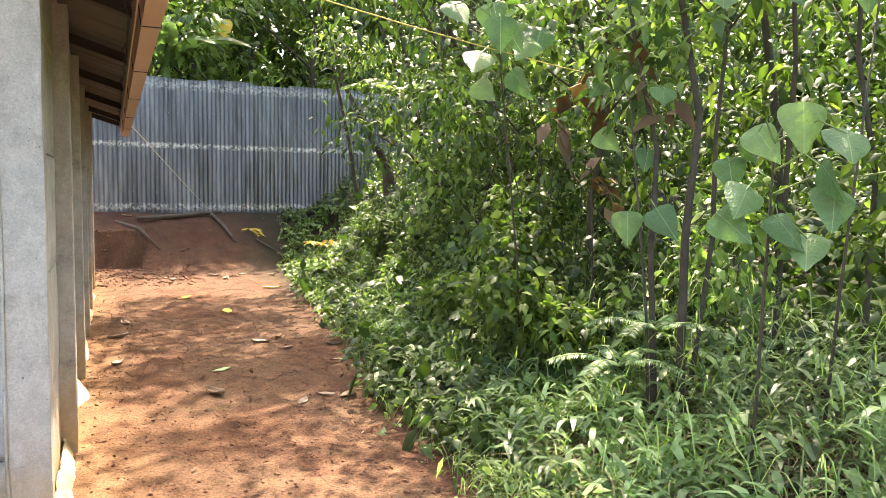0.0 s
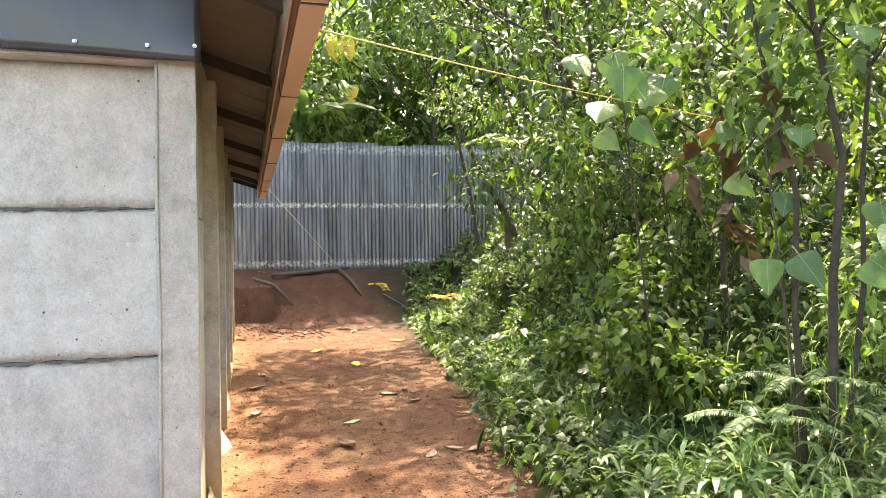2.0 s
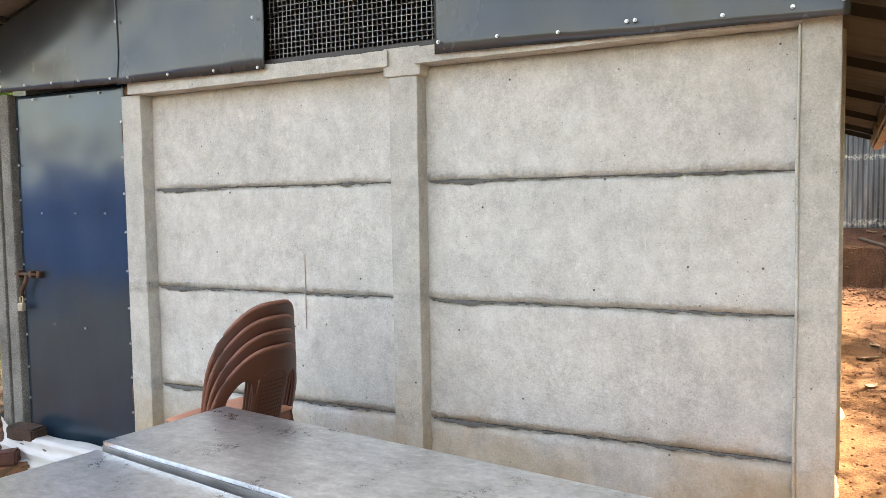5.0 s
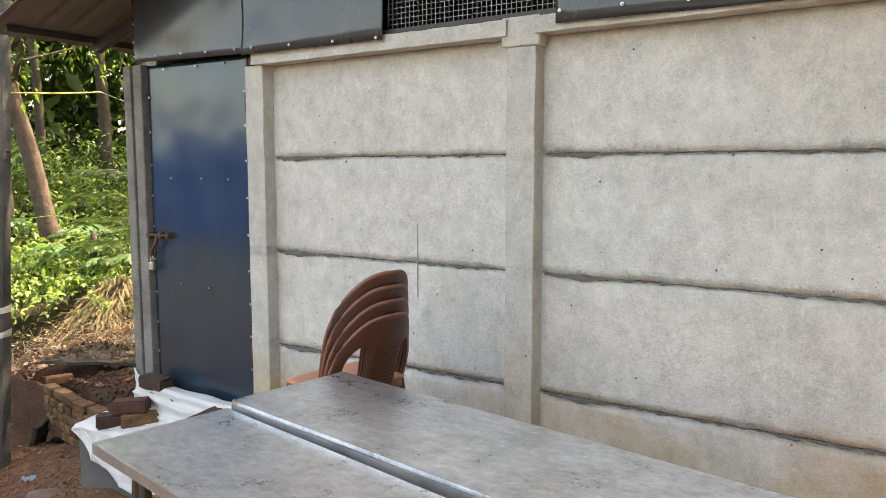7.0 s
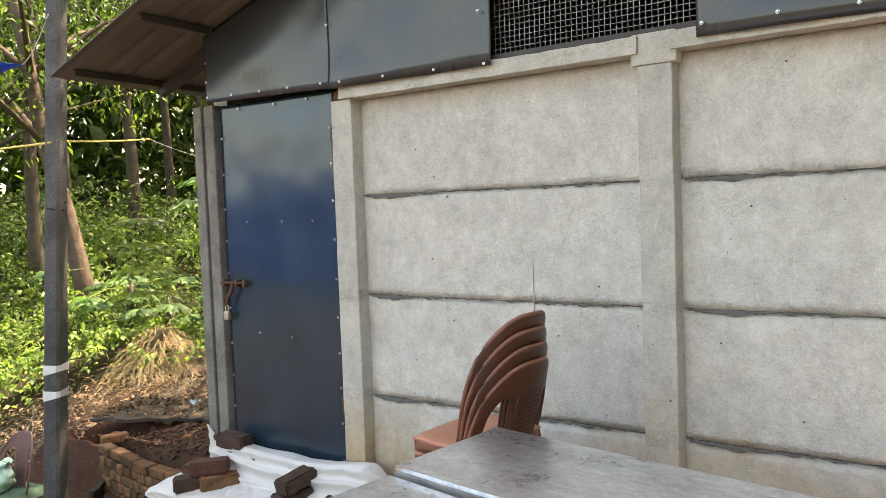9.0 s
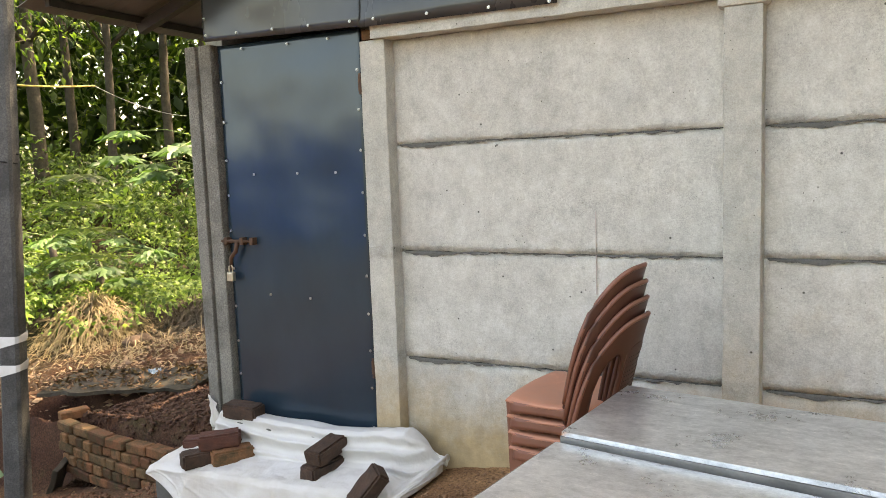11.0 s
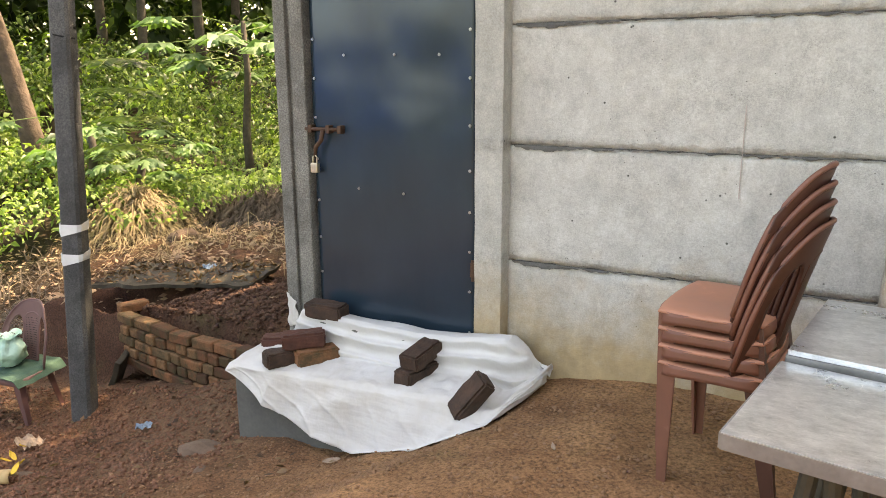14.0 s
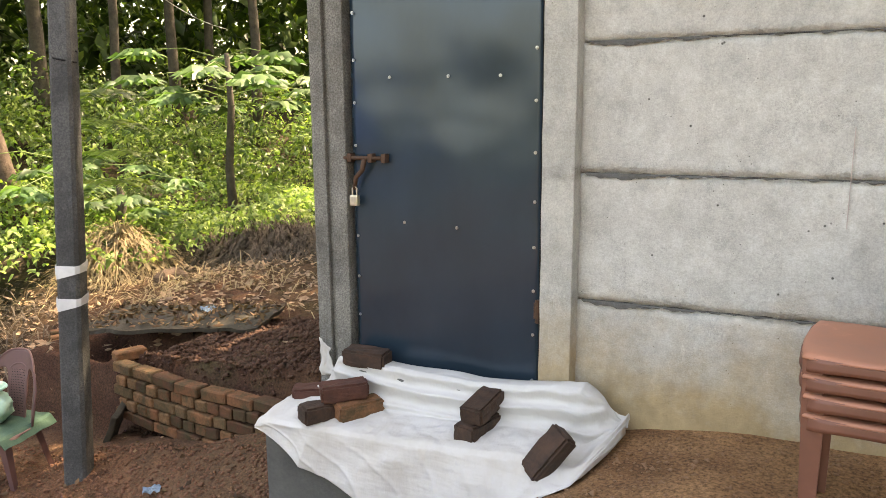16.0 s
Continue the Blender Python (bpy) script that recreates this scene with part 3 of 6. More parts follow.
def beam(x0, x1, z0, z1):
    bm = bmesh.new()
    dz = (z1 - z0) / (x1 - x0)

    def f(u, v):
        a = v * 2 * math.pi
        x = x0 + u * (x1 - x0)
        c, s = math.cos(a), math.sin(a)
        q = max(abs(c), abs(s))
        y, z = -0.02 + 0.075 * c / q, 0.034 * s / q
        return (x, y + 0.004 * wob(x, v * 3, 0, 9), z0 + (x - x0) * dz + z + 0.004 * wob(x, v * 5, 2, 14))

    sheet(bm, f, 60, 16)
    bmesh.ops.holes_fill(bm, edges=[e for e in bm.edges if e.is_boundary])
    bmesh.ops.recalc_face_normals(bm, faces=bm.faces)
    return bm


part("coping_beam", beam(-3.17, -1.60, 2.079, 2.079), M_POST, wall_front)
part("coping_beam", beam(-1.47, 0.01, 2.079, 2.079), M_POST, wall_front)
bm = bmesh.new()
box(bm, -1.632, -1.448, -0.08, 0.08, 2.0, 2.125, bevel=0.012)
part("post_cap", bm, M_POST, wall_front, "smooth cement block capping the post")
bm = bmesh.new()
box(bm, -3.25, -3.19, -0.05, 0.05, 2.05, 2.10, bevel=0.012)
part("brick_bit", bm, M_BRICK, wall_front, "broken brick wedged above the post")

bm = bmesh.new()
box(bm, -2.1322, -2.1298, -0.0068, -0.002, 0.86, 1.22)
part("chalk_line", bm, M_CHALK, wall_front, "faint red chalk line drawn on a panel")

wall_side = empty("wall_side", SIDE, label="shed side wall of concrete panels between posts", category="wall", kind="structure")
BAY = 1.62
pm = post_mesh(0.16, 2.6, 0.07)
slab_rows = [panel_mesh(BAY - 0.16, SEAMS[r + 1] - SEAMS[r] - 0.012, 40 + r, False) for r in range(4)]
turn = pose(0, 0, 0, 0, 0, 90)
for k in range(6):
    y = -0.07 + 0.17 if k == 0 else k * BAY - 0.22
    if k:
        part("post", pm, None, wall_side, m=pose(-0.055, y, -0.3) @ turn)
    if k < 5:
        ya = 0.10 if k == 0 else y + 0.16
        yb = (k + 1) * BAY - 0.22
        ya, yb = ya - 0.02, yb + 0.02
        for r in range(4):
            ob = part("concrete_panel", slab_rows[r], None, wall_side, m=pose(-0.06, ya, SEAMS[r] + 0.006) @ turn)
            ob.scale = ((yb - ya) / (BAY - 0.16), 1, 1)
        bm = bmesh.new()
        box(bm, -0.11, -0.08, ya, yb, -0.3, 2.35)
        part("joint_backing", bm, M_MORTAR, wall_side)
        bm = bmesh.new()
        box(bm, -0.12, -0.055, ya, yb, 2.047, 2.42, bevel=0.006)
        part("upper_panel", bm, M_POST, wall_side)
for nm, x0, x1, y0, y1 in (("wall_back", -4.37, 0.40, 8.02, 8.14), ("wall_left", -4.37, -4.25, 0.09, 8.02)):
    bm = bmesh.new()
    box(bm, x0, x1, y0, y1, -0.6, 2.45)
    tagged(part(nm, bm, M_POST), "plain grey concrete wall closing the shed", "wall", kind="structure")
bm = bmesh.new()
box(bm, -4.25, 0.05, 0.1, 8.0, 0.04, 0.09)
tagged(part("floor", bm, M_BLOCK), "dark concrete floor inside the shed", "floor", kind="structure")

# concrete spilled round the feet of the side wall
for k, (y, n) in enumerate(((0.35, 1.15), (1.75, 1.25), (3.3, 1.3), (4.9, 1.35), (6.5, 1.3))):
    bm = bmesh.new()

    def f(u, v):
        yy = y + u * n
        out = (0.09 + 0.07 * wob(yy, 1, k, 3)) * (1 - 0.8 * abs(2 * u - 1) ** 3)
        return (-0.05 + out * v + 0.012 * wob(yy, v, k, 16), yy, 0.26 * (1 - v ** 1.6) * (0.55 + 0.35 * wob(yy, 5, k, 2.2)) - 0.03 + 0.012 * wob(yy, v * 2, 3, 13))

    sheet(bm, f, 40, 8)
    ob = part("footing", bm, M_FOOTING, None, smooth=True, m=SIDE)
    tagged(ob, "ochre-stained spilled concrete footing along the wall", "footing", "wall footings", "structure")

# ---- roof ----
SLOPE, RIDGE_X, RIDGE_Z = 0.31, -2.155, 3.13
Y0, Y1 = -0.78, 8.3


def roof_z(x):
    return RIDGE_Z - SLOPE * abs(x - RIDGE_X)


def eave_x(y):
    return 0.475 + 0.037 * y


def roof_sheet(side):
    bm = bmesh.new()

    def f(u, v):
        y0 = Y0 if side > 0 else -0.64
        y = y0 + v * (Y1 - y0)
        x = RIDGE_X + u * ((eave_x(y) if side > 0 else -4.92) - RIDGE_X)
        rib = 0.0
        w = (y / 0.2) % 1
        if w < 0.18:
            rib = 0.018 * math.sin(w / 0.18 * math.pi)
        return (x, y, roof_z(x) + 0.045 + rib)

    sheet(bm, f, 6, 200)
    thicken(bm, 0.004)
    return bm


roof = empty("roof", label="low gabled metal sheet roof with dark steel purlins", category="roof", kind="structure")
part("roof_sheet", roof_sheet(1), M_ROOF, roof)
part("roof_sheet", roof_sheet(-1), M_ROOF, roof)


def bar(bm, a, b, w, h):
    a, b = Vector(a), Vector(b)
    d = (b - a).normalized()
    s = d.cross(Vector((0, 0, 1))).normalized() * w / 2
    t = s.cross(d).normalized() * h / 2
    q = [bm.verts.new(p + i * s + j * t) for p in (a, b) for i, j in ((-1, -1), (1, -1), (1, 1), (-1, 1))]
    for f in ((0, 1, 2, 3), (7, 6, 5, 4), (0, 4, 5, 1), (1, 5, 6, 2), (2, 6, 7, 3), (3, 7, 4, 0)):
        bm.faces.new([q[i] for i in f])


for x in (-4.78, -4.12, -3.1, -2.2, -1.2, -0.3):
    bm = bmesh.new()
    bar(bm, (x, -0.57, roof_z(x) + 0.018), (x, 8.2, roof_z(x) + 0.018), 0.03, 0.038)
    part("purlin", bm, M_PURLIN, roof)
bm = bmesh.new()
bar(bm, (eave_x(Y0) - 0.03, Y0, roof_z(eave_x(Y0)) + 0.028), (eave_x(Y1) - 0.03, Y1, roof_z(eave_x(Y1)) + 0.028), 0.035, 0.05)
part("purlin", bm, M_PURLIN, roof)
for y in (0.03, 1.35, 2.85, 4.4, 5.95, 7.4, 8.18):
    for e in (eave_x(y) - 0.02, -4.80):
        bm = bmesh.new()
        bar(bm, (RIDGE_X, y, RIDGE_Z - 0.02), (e, y, roof_z(e) - 0.02), 0.05, 0.06)
        part("rafter", bm, M_PURLIN, roof)

gutter = empty("gutter", label="peach plastic box gutter clipped under the eave", category="gutter", kind="structure")


def gutter_run(y0, y1):
    bm = bmesh.new()
    prof = ((0.005, 0.15), (0.0, 0.10), (0.012, 0.09), (0.006, 0.06), (0.016, 0.05), (0.012, 0.0), (0.096, 0.0), (0.104, 0.14))
    ends = []
    for y in (y0, y1):
        x, z = eave_x(y) - 0.02, roof_z(eave_x(y)) - 0.155
        ends.append([bm.verts.new((x + a, y, z + b)) for a, b in prof])
    for i in range(len(prof) - 1):
        bm.faces.new((ends[0][i], ends[0][i + 1], ends[1][i + 1], ends[1][i]))
    thicken(bm, 0.003)
    return bm


joints = (-0.8, -0.47, 0.96, 2.36, 3.85, 5.5, 7.0, 8.35)
for a, b in zip(joints, joints[1:]):
    part("gutter_length", gutter_run(a + 0.003, b - 0.003), M_GUTTER, gutter)
    bm = bmesh.new()
    x, z = eave_x(b) - 0.02, roof_z(eave_x(b)) - 0.155
    for p0, p1 in (((0.012, -0.004), (0.096, -0.004)), ((0.098, -0.004), (0.108, 0.14)), ((0.010, 0.0), (-0.004, 0.14))):
        bar(bm, (x + p0[0], b, z + p0[1]), (x + p1[0], b, z + p1[1]), 0.012, 0.004)
    part("clip", bm, M_PURLIN, gutter)
    if b < 8:
        bm = bmesh.new()
        tube(bm, [(x - 0.03 - 0.03 * math.sin(t * 3), b - 0.05 + 0.05 * t, z + 0.16 - 0.13 * t) for t in (0, 0.33, 0.66, 1)], 0.003, 5)
        part("tie_wire", bm, M_PURLIN, gutter)
bm = bmesh.new()
bar(bm, (eave_x(Y0) - 0.035, Y0, roof_z(eave_x(Y0)) - 0.07), (eave_x(Y1) - 0.035, Y1, roof_z(eave_x(Y1)) - 0.07), 0.008, 0.15)
part("fascia_strip", bm, M_GUTTERIN, gutter)

# ---- gable sheets and wire mesh ----
gable = empty("gable_cladding", label="dark grey metal sheets screwed over the gable", category="cladding", kind="structure")


def gable_sheet(x0, x1, z0, z1):
    bm = bmesh.new()

    def f(u, v):
        x = x0 + u * (x1 - x0)
        lo, hi = z0 + (z1 - z0) * u, roof_z(x) + 0.02
        z = lo + (hi - lo) * v
        dent = 0.016 * wob(x, 1, z, 1.9) + 0.012 * wob(x, 4, z, 4.5) * (1 - v)
        return (x, -0.112 + dent, z)

    sheet(bm, f, 60, 16)
    thicken(bm, 0.0015)
    return bm


part("cladding_sheet", gable_sheet(-4.19, -3.21, 2.135, 2.105), M_FLASH, gable, smooth=True)
part("cladding_sheet", gable_sheet(-3.212, -2.25, 2.098, 2.09), M_FLASH, gable, smooth=True, m=pose(0, -0.004, 0))
part("cladding_sheet", gable_sheet(-1.365, 0.150, 2.070, 2.042), M_FLASH, gable, smooth=True)


def screw_mesh():
    bm = bmesh.new()
    bmesh.ops.create_cone(bm, cap_ends=True, segments=8, radius1=0.006, radius2=0.0038, depth=0.006, matrix=pose(0, -0.003, 0, 90))
    bmesh.ops.create_cone(bm, cap_ends=True, segments=8, radius1=0.0075, radius2=0.0075, depth=0.0015, matrix=pose(0, 0, 0, 90))
    return finish(bm, "screw", M_STEEL)


SCREW = screw_mesh()
for x in (-4.16, -3.95, -3.72, -3.5, -3.26, -3.13, -2.85, -2.55, -2.28):
    part("screw", SCREW, None, gable, m=pose(x, -0.126, 2.165 - 0.035 * (x + 4.19)))
for x in (-1.34, -1.08, -0.83, -0.57, -0.54, -0.24, -0.02, 0.13):
    part("screw", SCREW, None, gable, m=pose(x, -0.124, 2.112 - 0.016 * (x + 1.365) + 0.008 * math.sin(9 * x)))
for z in (2.25, 2.36):
    part("screw", SCREW, None, gable, m=pose(-4.165, -0.124, z))
    part("screw", SCREW, None, gable, m=pose(-1.34, -0.124, z + 0.05))
part("screw", SCREW, None, gable, m=pose(-2.3, -0.13, 2.33))
part("screw", SCREW, None, gable, m=pose(-3.2, -0.13, 2.42))

# Unseen sheet added over the back gable to keep the inside dark.
bm = bmesh.new()
sheet(bm, lambda u, v: (-4.37 + 4.75 * u, 8.03, 2.4 + (roof_z(-4.37 + 4.75 * u) - 2.4) * v), 30, 2)
thicken(bm, 0.003)
part("back_cladding", bm, M_FLASH, gable)

mesh_window = empty("window_1", label="gable opening covered with galvanised wire mesh", category="mesh window", kind="structure")
wv, wf = [], []


def wire(a, b, w):
    k = len(wv)
    for p in (a, b):
        for dx, dy in ((-w, -w), (w, -w), (w, w), (-w, w)):
            wv.append((p[0] + (dx if a[0] == b[0] else 0), p[1] + dy, p[2] + (0 if a[0] == b[0] else dx)))
    for i in range(4):
        wf.append((k + i, k + (i + 1) % 4, k + 4 + (i + 1) % 4, k + 4 + i))


for i in range(38):
    x = -2.26 + i * 0.0245
    wire((x, -0.05, 2.1), (x, -0.05, roof_z(x)), 0.0011)
for j in range(42):
    z = 2.115 + j * 0.0245
    wire((-2.27, -0.053, z), (-1.35, -0.053, z), 0.0011)
part("wire_mesh", fast_mesh("wire_mesh", np.array(wv), np.array(wf), M_WIRE), None, mesh_window)
bm = bmesh.new()
box(bm, -2.28, -1.36, -0.075, -0.04, 2.115, 2.14)
part("window_frame", bm, M_PURLIN, mesh_window, "dark steel bottom rail")

# ---- door ----
door = empty("door_1", label="closed dark blue-grey sheet metal door with bolt and padlock", category="door", kind="structure")
bm = bmesh.new()


def f(u, v):
    x, z = -4.168 + u * 0.905, 0.02 + v * 2.10
    dent = 0.007 * wob(x, 2, z, 1.6) + 0.004 * wob(x, 8, z, 4) + 0.006 * math.exp(-((u - 1) / 0.04) ** 2) * wob(z, 1, 1, 5)
    return (x, -0.034 + dent, z - 0.004 * u)


sheet(bm, f, 40, 90)
thicken(bm, 0.0015)
part("door_sheet", bm, M_DOOR, door, smooth=True)
for a in ((-4.172, -4.13, 0.02, 2.115), (-3.30, -3.262, 0.02, 2.115)):
    bm = bmesh.new()
    box(bm, a[0], a[1], -0.024, 0.012, a[2], a[3])
    part("frame_bar", bm, M_PURLIN, door)
bm = bmesh.new()
box(bm, -4.13, -3.30, -0.024, 0.012, 2.08, 2.115)
part("frame_bar", bm, M_PURLIN, door)
for z in np.arange(0.12, 2.1, 0.2):
    part("screw", SCREW, None, door, m=pose(-4.150, -0.044, z + 0.01 * math.sin(7 * z)))
    part("screw", SCREW, None, door, m=pose(-3.285, -0.044, z + 0.012 * math.sin(5 * z)))
for x, z in ((-3.967, 1.432), (-3.68, 1.43), (-3.442, 1.427), (-3.903, 0.786), (-3.642, 0.777), (-4.0, 2.09), (-3.7, 2.085), (-3.45, 2.085)):
    part("screw", SCREW, None, door, m=pose(x, -0.042, z))
bm = bmesh.new()
tube(bm, [(-4.20, -0.065, 1.075), (-3.985, -0.065, 1.075)], 0.0095, 10)
for x in (-4.17, -4.06, -3.99):
    box(bm, x - 0.012, x + 0.012, -0.075, -0.036, 1.055, 1.095, bevel=0.004)
part("bolt", bm, M_RUST, door, "rusty sliding bolt", True)
bm = bmesh.new()
tube(bm, [(-4.09, -0.07, 1.07), (-4.10, -0.075, 1.02), (-4.135, -0.075, 0.985), (-4.145, -0.07, 0.93)], [0.012, 0.012, 0.011, 0.008], 8)
part("hasp", bm, M_RUST, door, "rusty hasp", True)
bm = bmesh.new()
box(bm, -4.165, -4.122, -0.088, -0.062, 0.855, 0.905, bevel=0.006)
tube(bm, [(-4.155, -0.075, 0.90), (-4.155, -0.075, 0.935), (-4.143, -0.075, 0.948), (-4.131, -0.075, 0.935), (-4.131, -0.075, 0.90)], 0.004, 8)
part("padlock", bm, M_BRASS, door, "small pale metal padlock")
for z in (0.44, 1.85):
    bm = bmesh.new()
    tube(bm, [(-3.262, -0.05, z - 0.05), (-3.262, -0.05, z + 0.05)], 0.011, 10)
    box(bm, -3.282, -3.262, -0.044, -0.038, z - 0.035, z + 0.035)
    part("hinge", bm, M_RUST, door, "rusty butt hinge")

# ---- corrugated fence ----
fence = empty("fence", label="tall galvanised corrugated iron sheet fence", category="fence", kind="structure")
PITCH = 0.0762


def zinc_sheet(waves, h):
    n, rows = waves * 8, 14
    v, fcs = [], []
    for i in range(n + 1):
        x = i / 8 * PITCH
        for j in range(rows + 1):
            z = j / rows * h
            v.append((x, 0.0145 * math.sin(i / 8 * 2 * math.pi) + 0.006 * wob(x, 1, z, 1.5), z))
    for i in range(n):
        for j in range(rows):
            a = i * (rows + 1) + j
            fcs.append((a, a + rows + 1, a + rows + 2, a + 1))
    return fast_mesh("corrugated_sheet", np.array(v), np.array(fcs), M_ZINC, True)


ZS = zinc_sheet(11, 2.44)
for k in range(15):
    x = -2.2 + k * PITCH * 10
    dz = (0.0, 0.015, -0.01, 0.02, 0.0, -0.02, 0.01, -0.03)[k % 8]
    part("corrugated_sheet", ZS, None, fence, m=pose(x, FENCE_Y + 0.004 * (k % 2), 0.885 + dz, 0, 0.25 * math.sin(k * 2.1)))
    for zz in (1.28, 2.72):
        for i in (1, 3, 6, 8):
            part("screw", SCREW, None, fence, m=pose(x + (i + 0.25) * PITCH + 0.0, FENCE_Y - 0.016, zz + dz))
for z in (1.28, 2.1, 2.72):
    bm = bmesh.new()
    box(bm, -2.2, 9.2, FENCE_Y + 0.03, FENCE_Y + 0.08, z - 0.03, z + 0.03)
    part("rail", bm, M_PURLIN, fence)
for x in (-2, 0.5, 3, 5.5, 8):
    bm = bmesh.new()
    tube(bm, [(x, FENCE_Y + 0.13, 0.5), (x, FENCE_Y + 0.13, 3.2)], 0.05, 8)
    part("fence_post", bm, M_PURLIN, fence)


# ---- tables ----
def table(x, y, z, deg, length, width):
    t = empty("folding_table", pose(x, y, z, 0, 0, deg), label="long narrow folding table with a scuffed steel top", category="table", group="tables by the wall")
    bm = bmesh.new()
    sheet(bm, lambda u, v: (u * length, v * width, 0.002 * wob(u * length, v * width, deg, 2.5)), 24, 6)
    thicken(bm, 0.012)
    part("tabletop", bm, M_TABLE, t)
    for a, b in (((0, 0), (length, 0)), ((0, width), (length, width)), ((0, 0), (0, width)), ((length, 0), (length, width))):
        bm = bmesh.new()
        bar(bm, (a[0], a[1], -0.016), (b[0], b[1], -0.016), 0.008, 0.03)
        part("edge_strip", bm, M_EDGE, t, "worn metal edging")
    drop = -z - 0.03
    for x0, lean in ((0.10, 0.04), (0.20, -0.03), (length - 0.20, 0.03), (length - 0.10, -0.04)):
        for yy in (0.06, width - 0.06):
            bm = bmesh.new()
            tube(bm, [(x0 + lean, yy, -0.03), (x0, yy, drop * 0.5), (x0 - lean, yy, drop)], 0.016, 10)
            part("leg", bm, M_TABLELEG, t)
        bm = bmesh.new()
        tube(bm, [(x0 + lean * 0.2, 0.06, drop * 0.35), (x0 + lean * 0.2, width - 0.06, drop * 0.35)], 0.011, 8)
        part("stretcher", bm, M_TABLELEG, t)
    return t


table(-1.925, -1.815, 0.735, -9.4, 1.83, 0.41)
table(-1.848, -1.396, 0.747, -8.4, 1.83, 0.45)


# ---- chairs ----
def back_point(u, v):
    """The curved backrest: u from -1 to 1 across, v from 0 to 1 upwards."""
    half = 0.207 + 0.012 * math.sin(v * 2.6) - 0.03 * max(v - 0.72, 0) ** 1.3 * 4
    top = 0.468 - 0.14 * abs(u) ** 3
    x = 0.085 + 0.095 * v + 0.025 * v * v - 0.112 * (u * u) * (0.75 + 0.25 * v)
    return Vector((x, u * half, 0.43 + top * v))


def chair(name, m, mat, seat_mat, leg_mat, label, **tags):
    c = empty(name, m, label=label, category="chair", **tags)

    def seat(u, v):
        a, b = 2 * u - 1, 2 * v - 1
        x = -0.0675 + 0.172 * a * math.sqrt(1 - 0.19 * b * b)
        y = (0.212 - 0.010 * a) * b * math.sqrt(1 - 0.19 * a * a)
        return (x, y, 0.437 - 0.013 * (1 - a * a) * (1 - b * b) - 0.008 * max(abs(a), abs(b)) ** 10)

    bm = bmesh.new()
    sheet(bm, seat, 24, 24)
    rim = [e for e in bm.edges if e.is_boundary]
    for drop, grow in ((0.008, 1.025),):
        out = bmesh.ops.extrude_edge_only(bm, edges=rim)
        rim = [e for e in out["geom"] if isinstance(e, bmesh.types.BMEdge)]
        for v in out["geom"]:
            if isinstance(v, bmesh.types.BMVert):
                v.co = Vector(((v.co.x + 0.0675) * grow - 0.0675, v.co.y * grow, v.co.z - drop))
    bmesh.ops.recalc_face_normals(bm, faces=bm.faces)
    bmesh.ops.solidify(bm, geom=bm.faces[:] + bm.edges[:] + bm.verts[:], thickness=0.004)
    part("seat", bm, seat_mat, c, "worn seat, with light from above put into its pale colour" if seat_mat is not mat else "", True)

    def apron(u, v):
        """The skirt below the seat, its hem arched between the legs."""
        t = u * 2 * math.pi
        q = 1 / (abs(math.cos(t)) ** 5 + abs(math.sin(t)) ** 5) ** 0.2
        a, b = math.cos(t) * q, math.sin(t) * q
        low = 0.034 + 0.016 * min(abs(a), abs(b)) ** 3
        g = 1.02 + 0.015 * v
        return (-0.0675 + 0.166 * a * g, (0.205 - 0.010 * a) * b * g, 0.425 - low * v)

    bm = bmesh.new()
    sheet(bm, apron, 64, 3)
    bmesh.ops.remove_doubles(bm, verts=bm.verts, dist=0.0003)
    bmesh.ops.solidify(bm, geom=bm.faces[:] + bm.edges[:] + bm.verts[:], thickness=0.004)
    part("apron", bm, leg_mat, c, smooth=True)

    A, B, MID = 0.37, 0.82, 0.60

    def arch(u):
        k = (abs(u) - (A + B) / 2) / ((B - A) / 2)
        return MID + (0.19 * math.sqrt(1 - k * k) if abs(k) < 1 else 0)

    bm = bmesh.new()
    us = [-1, -0.96, -0.92, -0.88] + [-B + (B - A) * i / 12 for i in range(13)] + [-0.24, -0.12, 0, 0.12, 0.24] + [A + (B - A) * i / 12 for i in range(13)] + [0.88, 0.92, 0.96, 1]
    nv, half = 22, 11

    def row(u, j):
        lo = arch(u)
        return lo * j / half if j <= half else lo + (1 - lo) * (j - half) / (nv - half)

    grid = [[bm.verts.new(back_point(u, row(u, j))) for j in range(nv + 1)] for u in us]
    for i in range(len(us) - 1):
        middle = abs(us[i] + us[i + 1]) / 2
        for j in range(nv):
            if j >= half or not A < middle < B:
                bm.faces.new((grid[i][j], grid[i + 1][j], grid[i + 1][j + 1], grid[i][j + 1]))
    bmesh.ops.delete(bm, geom=[v for v in bm.verts if not v.link_faces], context="VERTS")
    before = sum((v.co for v in bm.verts), Vector()) / len(bm.verts)
    thicken(bm, 0.011)
    after = sum((v.co for v in bm.verts), Vector()) / len(bm.verts)
    bmesh.ops.translate(bm, verts=bm.verts, vec=before - after)
    part("backrest", bm, mat, c, smooth=True)
    bm = bmesh.new()
    side = [0.05, 0.25, 0.45, 0.65, 0.8, 0.92]
    tube(bm, [back_point(-1, v) for v in side] + [back_point(u, 1) for u in np.linspace(-1, 1, 25)] + [back_point(1, v) for v in side[::-1]], 0.0085, 7)
    # Paler than the backrest on stacked chairs, for light caught by the edge.
    part("rim", bm, leg_mat, c, smooth=True)
    bm = bmesh.new()
